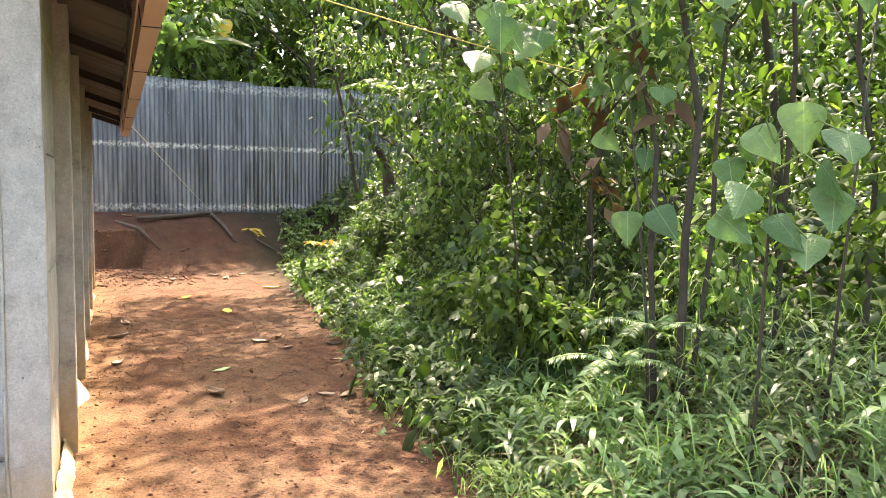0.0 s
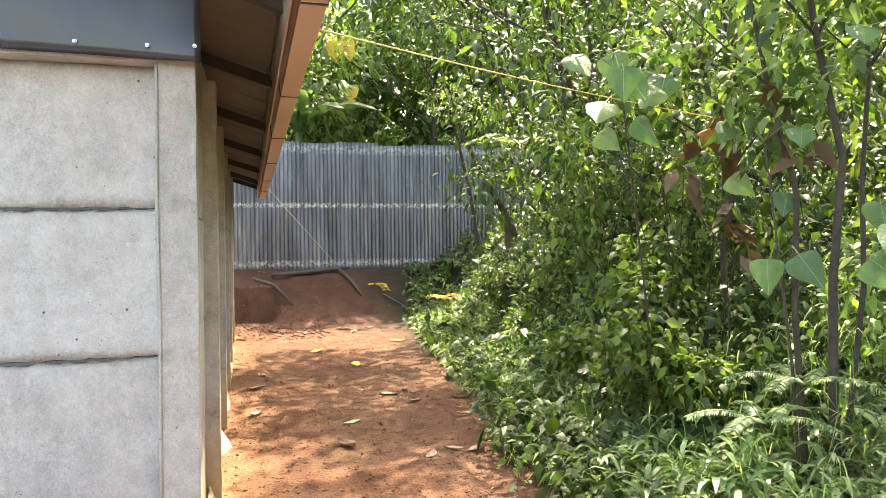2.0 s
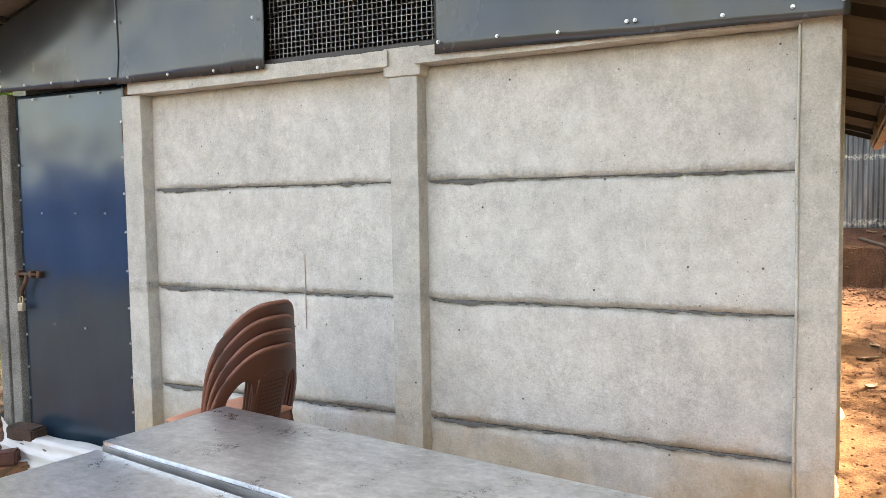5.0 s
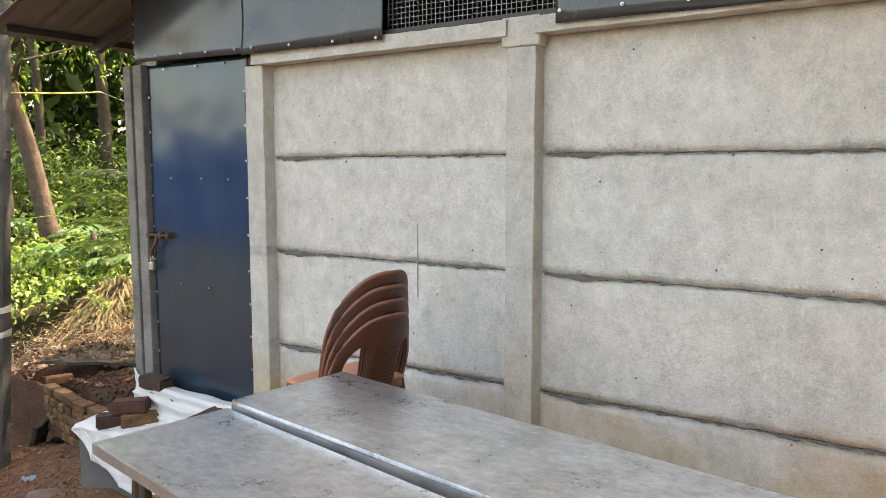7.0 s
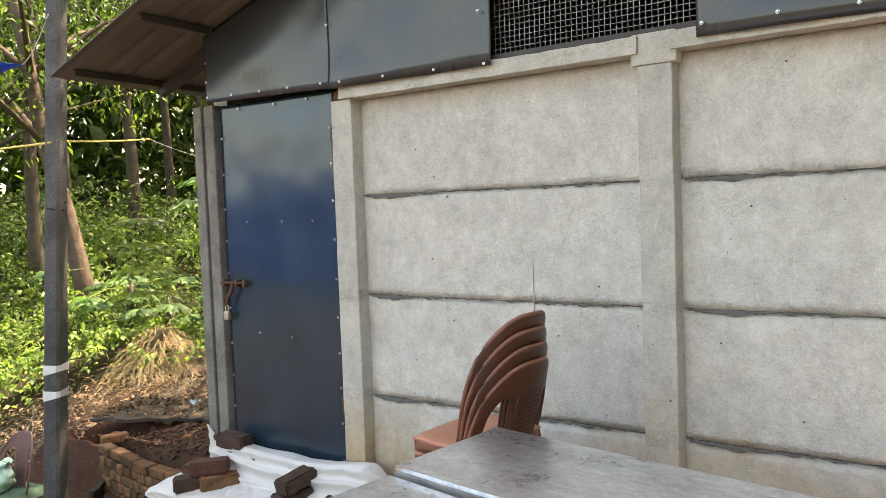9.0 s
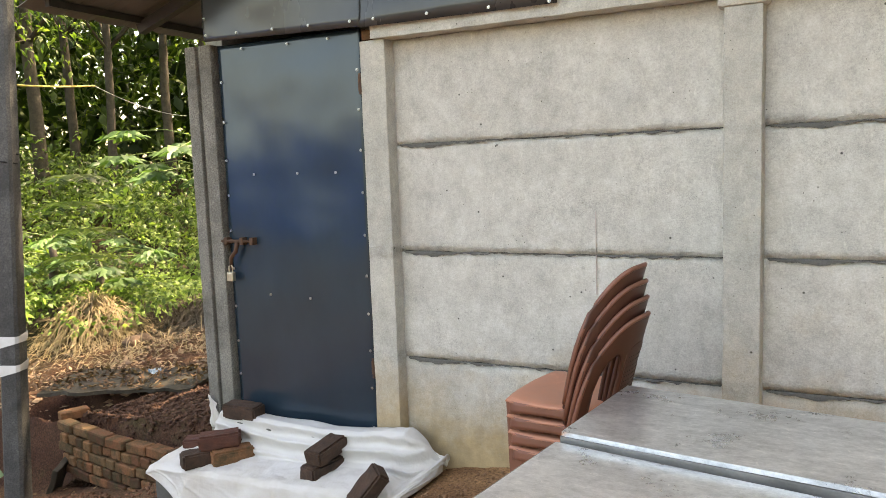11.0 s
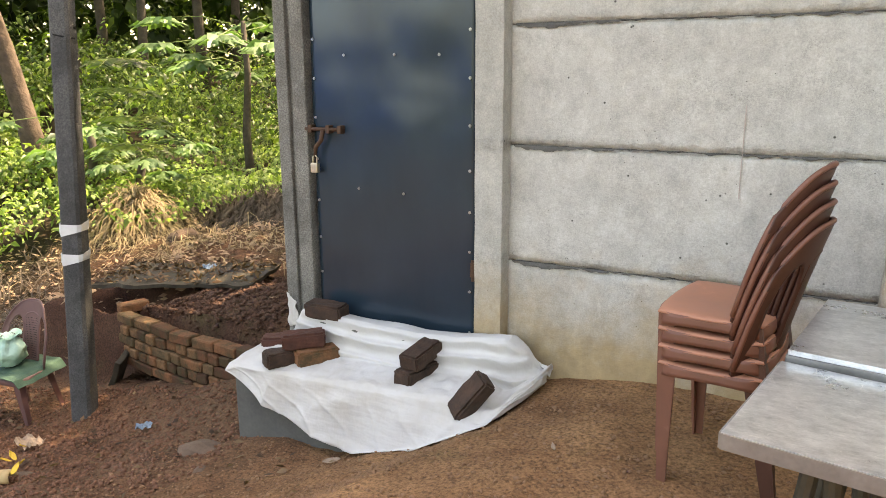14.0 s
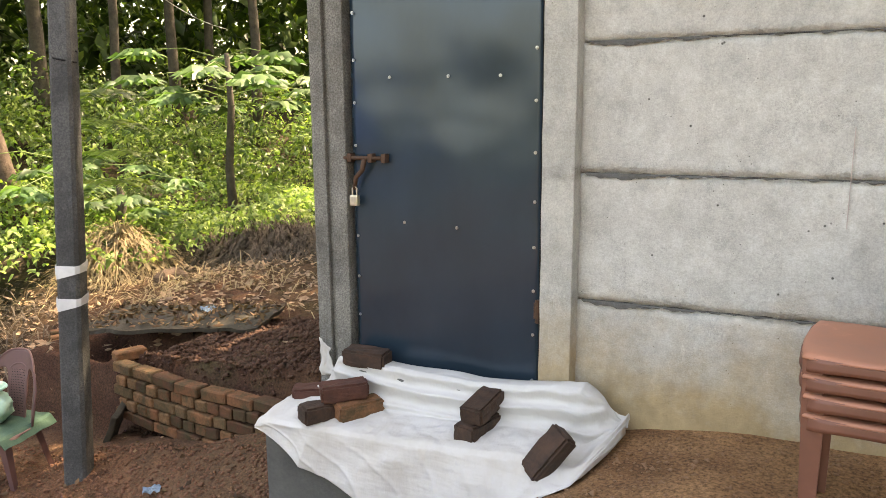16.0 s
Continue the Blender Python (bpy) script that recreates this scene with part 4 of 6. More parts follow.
    loop = [(-0.31, v) for v in (0.05, 0.2, 0.4, 0.6, 0.74)] + [(u, 0.80 - 0.4 * u * u) for u in (-0.24, -0.12, 0, 0.12, 0.24)] + [(0.31, v) for v in (0.74, 0.6, 0.4, 0.2, 0.05)]
    tube(bm, [back_point(u, v) for u, v in loop], 0.0085, 6)
    part("splat_border", bm, mat, c, smooth=True)
    bm = bmesh.new()
    for i in range(-4, 5):
        for j in range(18):
            p = back_point(i * 0.060, 0.08 + j * 0.037)
            for off in (0.0072, -0.0072):
                q = p + Vector((off * 0.95, 0, -off * 0.3))
                vs = [bm.verts.new(q + 0.0032 * Vector((0.3 * math.sin(a), math.cos(a), 0.95 * math.sin(a)))) for a in (0, 1.05, 2.09, 3.14, 4.19, 5.24)]
                bm.faces.new(vs)
    part("perforations", bm, M_DARK, c, "rows of small holes in the splat")
    for sx, sy in ((-1, -1), (-1, 1), (1, -1), (1, 1)):
        bm = bmesh.new()
        x0, y0 = (-0.225, 0.198) if sx < 0 else (0.085, 0.182)
        x1, y1 = (-0.205, 0.212) if sx < 0 else (0.16, 0.20)

        def leg(u, v):
            z = 0.42 * (1 - v)
            k = v
            w = 0.055 * (1 - k) + 0.03 * k
            cx, cy = x0 + (x1 - x0) * k, sy * (y0 + (y1 - y0) * k)
            a = u * 2 - 1
            if a < 0:
                return (cx - sx * w * abs(a), cy, z)
            return (cx, cy - sy * w * a, z)

        sheet(bm, leg, 4, 12)
        bmesh.ops.recalc_face_normals(bm, faces=bm.faces)
        bmesh.ops.solidify(bm, geom=bm.faces[:] + bm.edges[:] + bm.verts[:], thickness=0.008)
        # Front legs take the lit tone, rear legs the shaded one.
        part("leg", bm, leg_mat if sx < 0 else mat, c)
    return c


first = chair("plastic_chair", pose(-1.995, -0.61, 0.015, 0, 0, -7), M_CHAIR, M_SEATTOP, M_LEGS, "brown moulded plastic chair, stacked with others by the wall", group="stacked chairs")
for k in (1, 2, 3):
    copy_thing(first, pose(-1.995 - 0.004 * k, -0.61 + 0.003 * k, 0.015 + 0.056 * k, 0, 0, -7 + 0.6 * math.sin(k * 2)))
chair("plastic_chair", pose(-6.60, -0.23, -0.985, 0, -2, 99) @ Matrix.Scale(0.9, 4), M_DUSKCHAIR, M_DUSKCHAIR, M_DUSKCHAIR, "dusky pink plastic chair holding a bag, beside the pole")

# ---- cloth over the door steps ----
step_block = empty("door_step", label="dark concrete step block below the door", category="step", kind="structure")
bm = bmesh.new()
box(bm, -4.43, -3.02, -0.45, -0.075, -0.75, -0.115, bevel=0.012)
part("lower_step", bm, M_BLOCK, step_block)
bm = bmesh.new()
box(bm, -4.19, -3.02, -0.17, -0.078, -0.10, 0.105, bevel=0.012)
part("upper_step", bm, M_BLOCK, step_block)
bm = bmesh.new()
box(bm, -4.19, -3.26, -0.076, 0.08, -0.4, 0.015)
part("threshold", bm, M_BLOCK, step_block)
CX = (-4.47, -4.42, -4.26, -4.2, -3.95, -3.78, -3.5, -3.3, -3.2, -3.1, -3.03, -2.96, -2.90, -2.86)
SILL = (-0.10, -0.085, 0.02, 0.14, 0.132, 0.128, 0.122, 0.135, 0.152, 0.165, 0.17, 0.12, 0.03, 0.0)
TREAD = (-0.12, -0.10, -0.098, -0.092, -0.086, -0.08, -0.066, -0.05, -0.04, -0.06, -0.085, -0.06, -0.03, 0.0)
HEM = (-0.14, -0.155, -0.235, -0.265, -0.33, -0.365, -0.385, -0.35, -0.28, -0.20, -0.12, -0.06, -0.03, 0.0)
HEMY = (-0.46, -0.465, -0.475, -0.49, -0.50, -0.515, -0.54, -0.56, -0.57, -0.56, -0.53, -0.47, -0.30, -0.14)
bm = bmesh.new()


def drape(u, v):
    x = CX[0] + (CX[-1] - CX[0]) * u
    zs, zt, zh, yh = (float(np.interp(x, CX, q)) for q in (SILL, TREAD, HEM, HEMY))
    k = step(-3.02, -2.86, x)
    yt = -0.452 * (1 - k) + yh * 0.8 * k
    yr = -0.225 * (1 - k) + yh * 0.4 * k
    ys = -0.175 * (1 - k) - 0.06 * k
    zr = zt + 0.028
    keys = (0.0, 0.13, 0.17, 0.36, 0.42, 0.64, 0.68, 1.0)
    yy = (-0.082, ys + 0.01, ys - 0.008, yr, yr - 0.02, yt + 0.008, yt - 0.012, yh)
    zz = (zs, zs + 0.006, zs - 0.012, zr + 0.012, zr + 0.006, zt + 0.012, zt - 0.004, zh)
    y, z = float(np.interp(v, keys, yy)), float(np.interp(v, keys, zz))
    front = step(0.64, 0.8, v)
    riser = step(0.14, 0.2, v) * step(0.40, 0.33, v)
    sag = math.sin(3.0 * (x + 0.5 * v) * 6 + 2.2 * wob(x, v, 0, 2)) * 0.5 + 0.8 * wob(x * 2.2, v * 2.0, 4, 3.4)
    ridge = 1 - abs(math.sin(7.5 * x + 3.2 * v + 2.5 * wob(x, v, 1, 1.8)))
    crease = 1 - abs(math.sin(13 * x - 9 * v + 3.0 * wob(x, v, 6, 2.6)))
    y -= front * (0.014 * sag + 0.013 * ridge ** 3 + 0.007 * crease ** 4 + 0.006 * wob(x, z, 3, 12)) * (0.25 + 0.75 * v)
    pull = 1 - 2 * abs(math.sin(z * 40 + 1.6 * math.sin((x + 4.4) * 1.9) + 1.8 * wob(x, 0, 3, 2.2)))
    y -= riser * (0.017 * pull + 0.012 * wob(x, z, 8, 11))
    z += riser * 0.012 * pull
    flat = step(0.40, 0.45, v) * step(0.66, 0.62, v)
    z += flat * (0.012 * abs(wob(x, y, 1, 8)) + 0.006 * wob(x, y, 6, 22))
    z += k * 0.045 * abs(wob(x, v * 1.4, 5, 6.5)) + 0.014 * step(-3.25, -3.05, x) * wob(x * 3, v * 2, 2, 4.5)
    z += 0.010 * wob(x, v, 9, 4) * (1 - front) * step(0.0, 0.12, 0.14 - v)
    return (x, y, max(z, ground_z(x, y) + 0.012 + 0.004 * wob(x, y, 1, 12)))


sheet(bm, drape, 200, 110)
pad(bm, 0.003)
cloth = part("cloth", bm, M_CLOTH, smooth=True)
tagged(cloth, "crumpled dirty white cotton sheet draped over the door step", "cloth")
bm = bmesh.new()
sheet(bm, lambda u, v: (-4.36 + 0.07 * u + 0.02 * wob(u, v, 2, 3), -0.082 - 0.012 * v + 0.01 * wob(u, v, 1, 5) - 0.01 * u, 0.0 + 0.20 * v * (1 - 0.35 * u) + 0.02 * u), 14, 14)
thicken(bm, 0.003)
tagged(part("rag", bm, M_CLOTH, smooth=True), "corner of white cloth pulled up against the post", "cloth")


# ---- bricks ----
def worn_brick(seed, mat, l=0.215, w=0.105, h=0.078):
    """A loose brick with chipped, rounded arrises."""
    bm = bmesh.new()
    box(bm, -l / 2, l / 2, -w / 2, w / 2, -h / 2, h / 2)
    bmesh.ops.bevel(bm, geom=bm.edges[:], offset=0.010, segments=2, affect="EDGES")
    bmesh.ops.subdivide_edges(bm, edges=bm.edges[:], cuts=4, use_grid_fill=True)
    bm.normal_update()
    for v in bm.verts:
        p = v.co * 1.0
        edge = sum(abs(q) > 0.8 for q in (p.x / l * 2, p.y / w * 2, p.z / h * 2))
        v.co += v.normal * (0.005 * wob(p.x, p.y + seed, p.z, 22) + 0.0025 * wob(p.x, p.y, p.z + seed, 70))
        if edge > 1:
            v.co *= 1 - 0.035 * max(wob(p.x + seed, p.y, p.z, 16), 0)
    return finish(bm, "brick", mat)


def brick_mesh(seed, mat, l=0.20, w=0.10, h=0.078):
    bm = bmesh.new()
    box(bm, -l / 2, l / 2, -w / 2, w / 2, -h / 2, h / 2)
    bmesh.ops.bevel(bm, geom=bm.edges[:], offset=0.008, segments=1, affect="EDGES")
    for v in bm.verts:
        v.co += 0.006 * Vector((wob(v.co.x * 9, seed, v.co.z * 9), wob(v.co.y * 9, seed, 3), wob(v.co.z * 9, seed, v.co.x * 20)))
    bmesh.ops.recalc_face_normals(bm, faces=bm.faces)
    return finish(bm, "brick", mat)


for k, (x, y, z, rx, ry, rz, mat) in enumerate((
        (-4.02, -0.29, -0.035, 0, 0, 55, M_BRICK), (-4.16, -0.365, -0.042, 0, 2, 58, M_WETBRICK), (-4.09, -0.30, 0.043, 0, -2, 40, M_WETRED),
        (-4.06, -0.14, 0.155, 3, 1, 4, M_WETBRICK), (-4.34, -0.17, -0.06, 0, 0, 30, M_WETRED),
        (-3.44, -0.285, -0.02, 0, 0, 78, M_WETBRICK), (-3.425, -0.265, 0.07, 0, -8, 84, M_WETBRICK), (-3.09, -0.425, -0.010, 28, -50, 30, M_WETBRICK))):
    ob = part("loose_brick", worn_brick(k * 1.7, mat), None, m=pose(x, y, z, rx, ry, rz))
    tagged(ob, ("dark mossy brick weighing down the white cloth", "orange clay brick lying under other bricks")[mat is M_BRICK], "brick", "bricks on the cloth")

WALL_LINE = ((-6.33, 0.37), (-5.9, 0.29), (-5.36, 0.225), (-4.93, 0.175), (-4.45, 0.13))


def on_line(s):
    """A place s metres along the low wall, and its heading."""
    for (ax, ay), (bx, by) in zip(WALL_LINE, WALL_LINE[1:]):
        d = math.hypot(bx - ax, by - ay)
        if s <= d or (bx, by) == WALL_LINE[-1]:
            return ax + (bx - ax) * s / d, ay + (by - ay) * s / d, math.degrees(math.atan2(by - ay, bx - ax))
        s -= d


brick_wall = empty("brick_wall", label="low dry-laid wall of old clay bricks holding back soil", category="brick wall")
stretcher = [brick_mesh(30 + k, M_BRICK, 0.21, 0.1, 0.068) for k in range(4)]
header = [brick_mesh(50 + k, M_BRICK, 0.1, 0.2, 0.068) for k in range(3)]
for row in range(5):
    z = -0.37 - 0.077 * row
    s = 0.02 + 0.05 * (row % 2)
    while s < 1.86:
        use_header = row in (1, 3, 5) or (row == 2 and rng.random() < 0.2)
        step_s = 0.112 if use_header else 0.222
        x, y, a = on_line(s + step_s / 2)
        lift = 0.05 * step(0.9, 1.8, s)
        me = (header if use_header else stretcher)[int(rng.integers(3))]
        part("brick", me, None, brick_wall, m=pose(x + 0.004 * rng.normal() - 0.05 * use_header * math.sin(radians(a)), y + 0.006 * rng.normal() - 0.004 * row + 0.05 * use_header * math.cos(radians(a)), z + lift, rng.normal() * 1.2, rng.normal() * 1.2, a + rng.normal() * 2.2))
        s += step_s
part("brick", stretcher[1], None, brick_wall, m=pose(-6.30, 0.46, -0.325, 0, 0, 68))
part("brick", stretcher[2], None, brick_wall, m=pose(-6.34, 0.62, -0.43, 0, 3, 80))
part("brick", stretcher[0], None, brick_wall, m=pose(-6.35, 0.58, -0.51, 0, -3, 85))
pile = empty("brick_pile", label="old mossy bricks stacked along the bank", category="brick pile")
for i in range(3):
    for j in range(6):
        part("brick", stretcher[(i + j) % 4], None, pile, m=pose(-7.35 - 0.13 * j + 0.02 * i, 0.72 + 0.10 * j, -0.75 + 0.075 * i, 0, 0, 60 + 8 * math.sin(3 * i + 5 * j)))
bm = bmesh.new()
sheet(bm, lambda u, v: (-7.15 + 1.35 * u - 0.1 * v, 0.74 + 0.42 * u + 0.5 * v + 0.05 * wob(u * 5, v, 0, 1), -0.365 + 0.06 * u + 0.05 * v + 0.015 * wob(u * 4, v * 3, 1, 1)), 40, 14)
thicken(bm, 0.03)
for v in bm.verts:
    v.co.z += 0.02 * wob(v.co.x, v.co.y, 5, 6)
    v.co.y += 0.035 * wob(v.co.x, v.co.z, 3, 9)
tagged(part("earth_slab", bm, M_DEBRIS), "thin weathered slab jutting from the bank over a hollow", "slab")
for k, (x, y, z, s) in enumerate(((-4.50, -0.63, -0.03, 0.09), (-5.55, -0.95, -0.02, 0.05), (-8.2, 2.7, 0.04, 0.13), (-4.3, -0.85, -0.01, 0.035))):
    bm = bmesh.new()
    bmesh.ops.create_icosphere(bm, subdivisions=3, radius=1)
    for v in bm.verts:
        v.co *= 1 + 0.35 * wob(v.co.x, v.co.y, v.co.z + 7 * k, 1.3)
        v.co = Vector((v.co.x * s * 1.5, v.co.y * s, v.co.z * s * 0.55))
    tagged(part("rock", bm, M_ROCK, m=pose(x, y, ground_z(x, y) + z, 0, 0, 40 * k)), "weathered brown stone half sunk in the soil", "rock", "stones on the slope")

bm = bmesh.new()
box(bm, -0.02, 0.02, -0.10, 0.10, 0, 0.30, bevel=0.008)
bmesh.ops.subdivide_edges(bm, edges=bm.edges[:], cuts=2, use_grid_fill=True)
for v in bm.verts:
    v.co += 0.012 * Vector((wob(v.co.y, v.co.z, 1, 8), wob(v.co.x, v.co.z, 3, 8), wob(v.co.x, v.co.y, 5, 8)))
tagged(part("stone_slab", bm, M_DEBRIS, m=pose(-6.30, 0.22, ground_z(-6.30, 0.22) - 0.05, 10, 24, 30)), "dark stone slab leaning against the low wall", "slab")

# ---- pole ----
pole = empty("utility_pole", pose(-6.07, -0.19, -0.925, -1.8, 2.7, 27), label="dark grey concrete utility pole bound with white tape", category="pole")
bm = bmesh.new()
rings = []
for z, r in [(-0.3, 0.068), (0.4, 0.067), (1.2, 0.064), (2.5, 0.060), (4.0, 0.056), (8.5, 0.046)]:
    c = r * 0.72
    rings.append([bm.verts.new((x, y, z)) for x, y in ((r, -c), (r, c), (c, r), (-c, r), (-r, c), (-r, -c), (-c, -r), (c, -r))])
for a, b in zip(rings, rings[1:]):
    for k in range(8):
        bm.faces.new((a[k], a[(k + 1) % 8], b[(k + 1) % 8], b[k]))
bm.faces.new(rings[-1])
part("shaft", bm, M_POLE, pole)
for z in (1.33, 1.14):
    bm = bmesh.new()
    for i in range(3):
        r = 0.0665 + 0.002 * i
        c = r * 0.72
        lo, hi = z - 0.035 + 0.012 * i, z + 0.012 + 0.014 * i
        ra = [bm.verts.new((x, y, lo + 0.02 * x / r)) for x, y in ((r, -c), (r, c), (c, r), (-c, r), (-r, c), (-r, -c), (-c, -r), (c, -r))]
        rb = [bm.verts.new((v.co.x, v.co.y, hi + 0.012 * v.co.y / r)) for v in ra]
        for k in range(8):
            bm.faces.new((ra[k], ra[(k + 1) % 8], rb[(k + 1) % 8], rb[k]))
    part("tape_band", bm, M_TAPE, pole, "wound white tape")
bm = bmesh.new()
tube(bm, [(0.0665 * math.cos(a), 0.0665 * math.sin(a), 2.52 + 0.03 * math.cos(a * 0.5)) for a in np.linspace(0, 6.3, 20)], 0.005, 5)
part("wire_loop", bm, M_DARK, pole)
# ---- bag, cloth and scraps ----
bag = empty("plastic_bag", pose(-6.62, -0.30, -0.985 + 0.408), label="pale green plastic bag with things inside, on a chair", category="bag")
bm = bmesh.new()
bmesh.ops.create_uvsphere(bm, u_segments=28, v_segments=18, radius=1)
for v in bm.verts:
    p = v.co.copy()
    n = 0.30 * wob(p.x, p.y, p.z, 2.2) + 0.16 * wob(p.x, p.y, p.z, 6) + 0.06 * wob(p.x, p.y, p.z, 15)
    taper = 1 - 0.45 * max(p.z, 0)
    v.co = Vector((p.x * 0.102 * (1 + n) * taper, p.y * 0.102 * (1 + n) * taper, 0.115 + p.z * 0.12 * (1 + 0.4 * n)))
part("sack", bm, M_BAG, bag, smooth=True)
bm = bmesh.new()
sheet(bm, lambda u, v: ((0.045 + 0.040 * v) * math.cos(u * 6.28) * (1 + 0.15 * math.sin(u * 31)), (0.045 + 0.040 * v) * math.sin(u * 6.28) * (1 + 0.15 * math.sin(u * 31)), 0.205 + 0.018 * v + 0.016 * math.sin(u * 25)), 60, 4)
part("frilled_top", bm, M_BAG, bag)
bm = bmesh.new()
sheet(bm, lambda u, v: (-0.22 + 0.44 * u, -0.24 + 0.48 * v, 0.447 - 0.06 * max(abs(2 * v - 1) - 0.8, 0) * 5 + 0.008 * wob(u, v, 0, 5)), 24, 24)
thicken(bm, 0.006)
tagged(part("seat_cloth", bm, M_TOWEL, m=pose(-6.595, -0.265, -0.985, 0, -2, 99) @ Matrix.Scale(0.9, 4)), "dark green cloth spread on the pink chair", "cloth")


def crumple(name, x, y, s, mat, label, cat, dz=0.0):
    bm = bmesh.new()
    sheet(bm, lambda u, v: ((u - 0.5) * s, (v - 0.5) * s * 0.7, s * 0.28 * (0.5 + wob(u * 3, v * 3, x, 1.6))), 9, 9)
    thicken(bm, 0.002)
    tagged(part(name, bm, mat, m=pose(x, y, ground_z(x, y) + 0.03 + dz, 0, 0, 60 * x)), label, cat)


crumple("plastic_scrap", -5.30, -0.345, 0.09, M_BLUEBIT, "crumpled blue plastic scrap on red soil", "litter")
crumple("plastic_scrap", -6.45, 1.38, 0.13, M_BLUEBIT, "crumpled pale blue plastic bag on the slab", "litter", 0.06)
crumple("paper_scrap", -6.0, -0.62, 0.16, M_PALE, "pale torn scrap of paper on the slope", "litter")


# ---- fallen leaves and wood ----
def leaf_shape(l, w, curl, seed, n=8):
    """An oval pointed leaf with a midrib, curled."""
    bm = bmesh.new()

    def f(u, v):
        s = 2 * v - 1
        half = w / 2 * (math.sin(math.pi * min(u * 1.02, 1)) ** 0.75) * (1.12 - 0.35 * u)
        return ((u - 0.5) * l, s * half, curl * l * (abs(s) ** 1.6 * 0.11 + 0.28 * (u - 0.5) ** 2) + 0.05 * l * wob(u * 2, s, seed, 1.5))

    sheet(bm, f, n, 6)
    bm.verts.ensure_lookup_table()
    thicken(bm, 0.0015)
    return bm


FALLEN = (
    (1.40, 8.55, 0.24, M_PALE, 0.7), (2.16, 8.5, 0.26, M_PALE, 0.8), (2.05, 8.9, 0.22, M_PALE, 0.6), (1.37, 6.76, 0.26, M_YELLOW, 0.5), (0.62, 5.2, 0.27, M_PALE, 0.5), (0.52, 4.48, 0.22, M_PALE, 0.9),
    (0.47, 3.38, 0.26, M_PALE, 0.5), (1.66, 3.82, 0.23, M_PALE, 0.4), (1.79, 3.44, 0.21, M_LITTER, 0.5), (2.60, 5.17, 0.2, M_LITTER, 1.2), (2.06, 2.82, 0.17, M_LITTER, 0.7), (1.51, 1.87, 0.17, M_PALE, 0.3),
    (1.68, 1.93, 0.18, M_PALE, 0.4), (1.82, 1.88, 0.17, M_LITTER, 0.5), (1.83, 0.86, 0.09, M_YELLOW, 0.5), (2.24, 3.5, 0.16, M_LITTER, 0.8), (1.86, 4.01, 0.16, M_LITTER, 0.9), (1.02, 2.26, 0.2, M_LITTER, 1.3),
    (1.17, 2.92, 0.2, M_FRESH, 0.25), (1.66, 5.5, 0.26, M_YELLOW, 0.2), (2.58, 7.3, 0.30, M_YELLOW, 0.6), (2.22, 2.27, 0.21, M_LITTER, 0.35), (2.9, 8.7, 0.2, M_PALE, 0.7), (2.5, 9.0, 0.18, M_PALE, 0.7),
    (1.2, 9.3, 0.2, M_PALE, 0.9), (0.95, 10.9, 0.2, M_LITTER, 0.8), (-3.7, -0.62, 0.1, M_PALE, 0.6), (-2.6, -0.75, 0.06, M_PALE, 0.5), (-5.2, 0.75, 0.09, M_LITTER, 0.8))
for k, (x, y, l, mat, curl) in enumerate(FALLEN):
    l *= 0.85
    kind = {"dry_leaf": "curled brown dry leaf lying on bare soil", "pale_dry_leaf": "pale dry fallen leaf lying on bare soil", "yellow_leaf": "bright yellow fallen leaf on bare soil", "fallen_green_leaf": "fresh green fallen leaf on bare soil"}[mat.name]
    ob = part("fallen_leaf", leaf_shape(l, l * (0.42 + 0.12 * math.sin(k * 3)), curl, k), mat, smooth=True, m=pose(x, y, ground_z(x, y) + fine(x, y) + 0.008, 4 * math.sin(k), 5 * math.cos(2 * k), 71 * k + 10 * (mat is M_FRESH)))
    tagged(ob, kind, "leaf", "fallen leaves on the path")


def stick(name, pts, radii, mat, label, cat):
    bm = bmesh.new()
    tube(bm, [(x, y, ground_z(x, y) + z + 0.02 * wob(x, y, 3, 3)) for x, y, z in pts], radii, 8)
    tagged(part(name, bm, mat, smooth=True), label, cat)


stick("log", ((1.10, 10.75, 0.06), (1.6, 10.85, 0.07), (2.1, 10.98, 0.06), (2.55, 11.1, 0.05)), (0.03, 0.04, 0.042, 0.02), M_LOG, "weathered grey split log lying below the fence", "log")
stick("driftwood", ((0.75, 10.55, 0.05), (1.1, 10.3, 0.06), (1.4, 10.05, 0.05)), (0.02, 0.04, 0.012), M_LOG, "gnarled grey root lying on the bank", "root")
stick("log", ((2.35, 11.0, 0.05), (2.5, 10.6, 0.05), (2.62, 10.25, 0.03)), (0.035, 0.03, 0.015), M_LOG, "short grey stub of branch on the bank", "branch")
stick("stick", ((3.0, 10.3, 0.02), (3.5, 9.7, 0.03), (3.75, 8.9, 0.03)), (0.012, 0.01, 0.006), M_LOG, "thin bent stick with a yellow frond", "stick")
stick("stick", ((1.9, 1.95, 0.015), (2.3, 1.9, 0.02), (2.7, 1.95, 0.02)), (0.006, 0.006, 0.004), M_HAY, "thin dry stalk on the path", "stick")

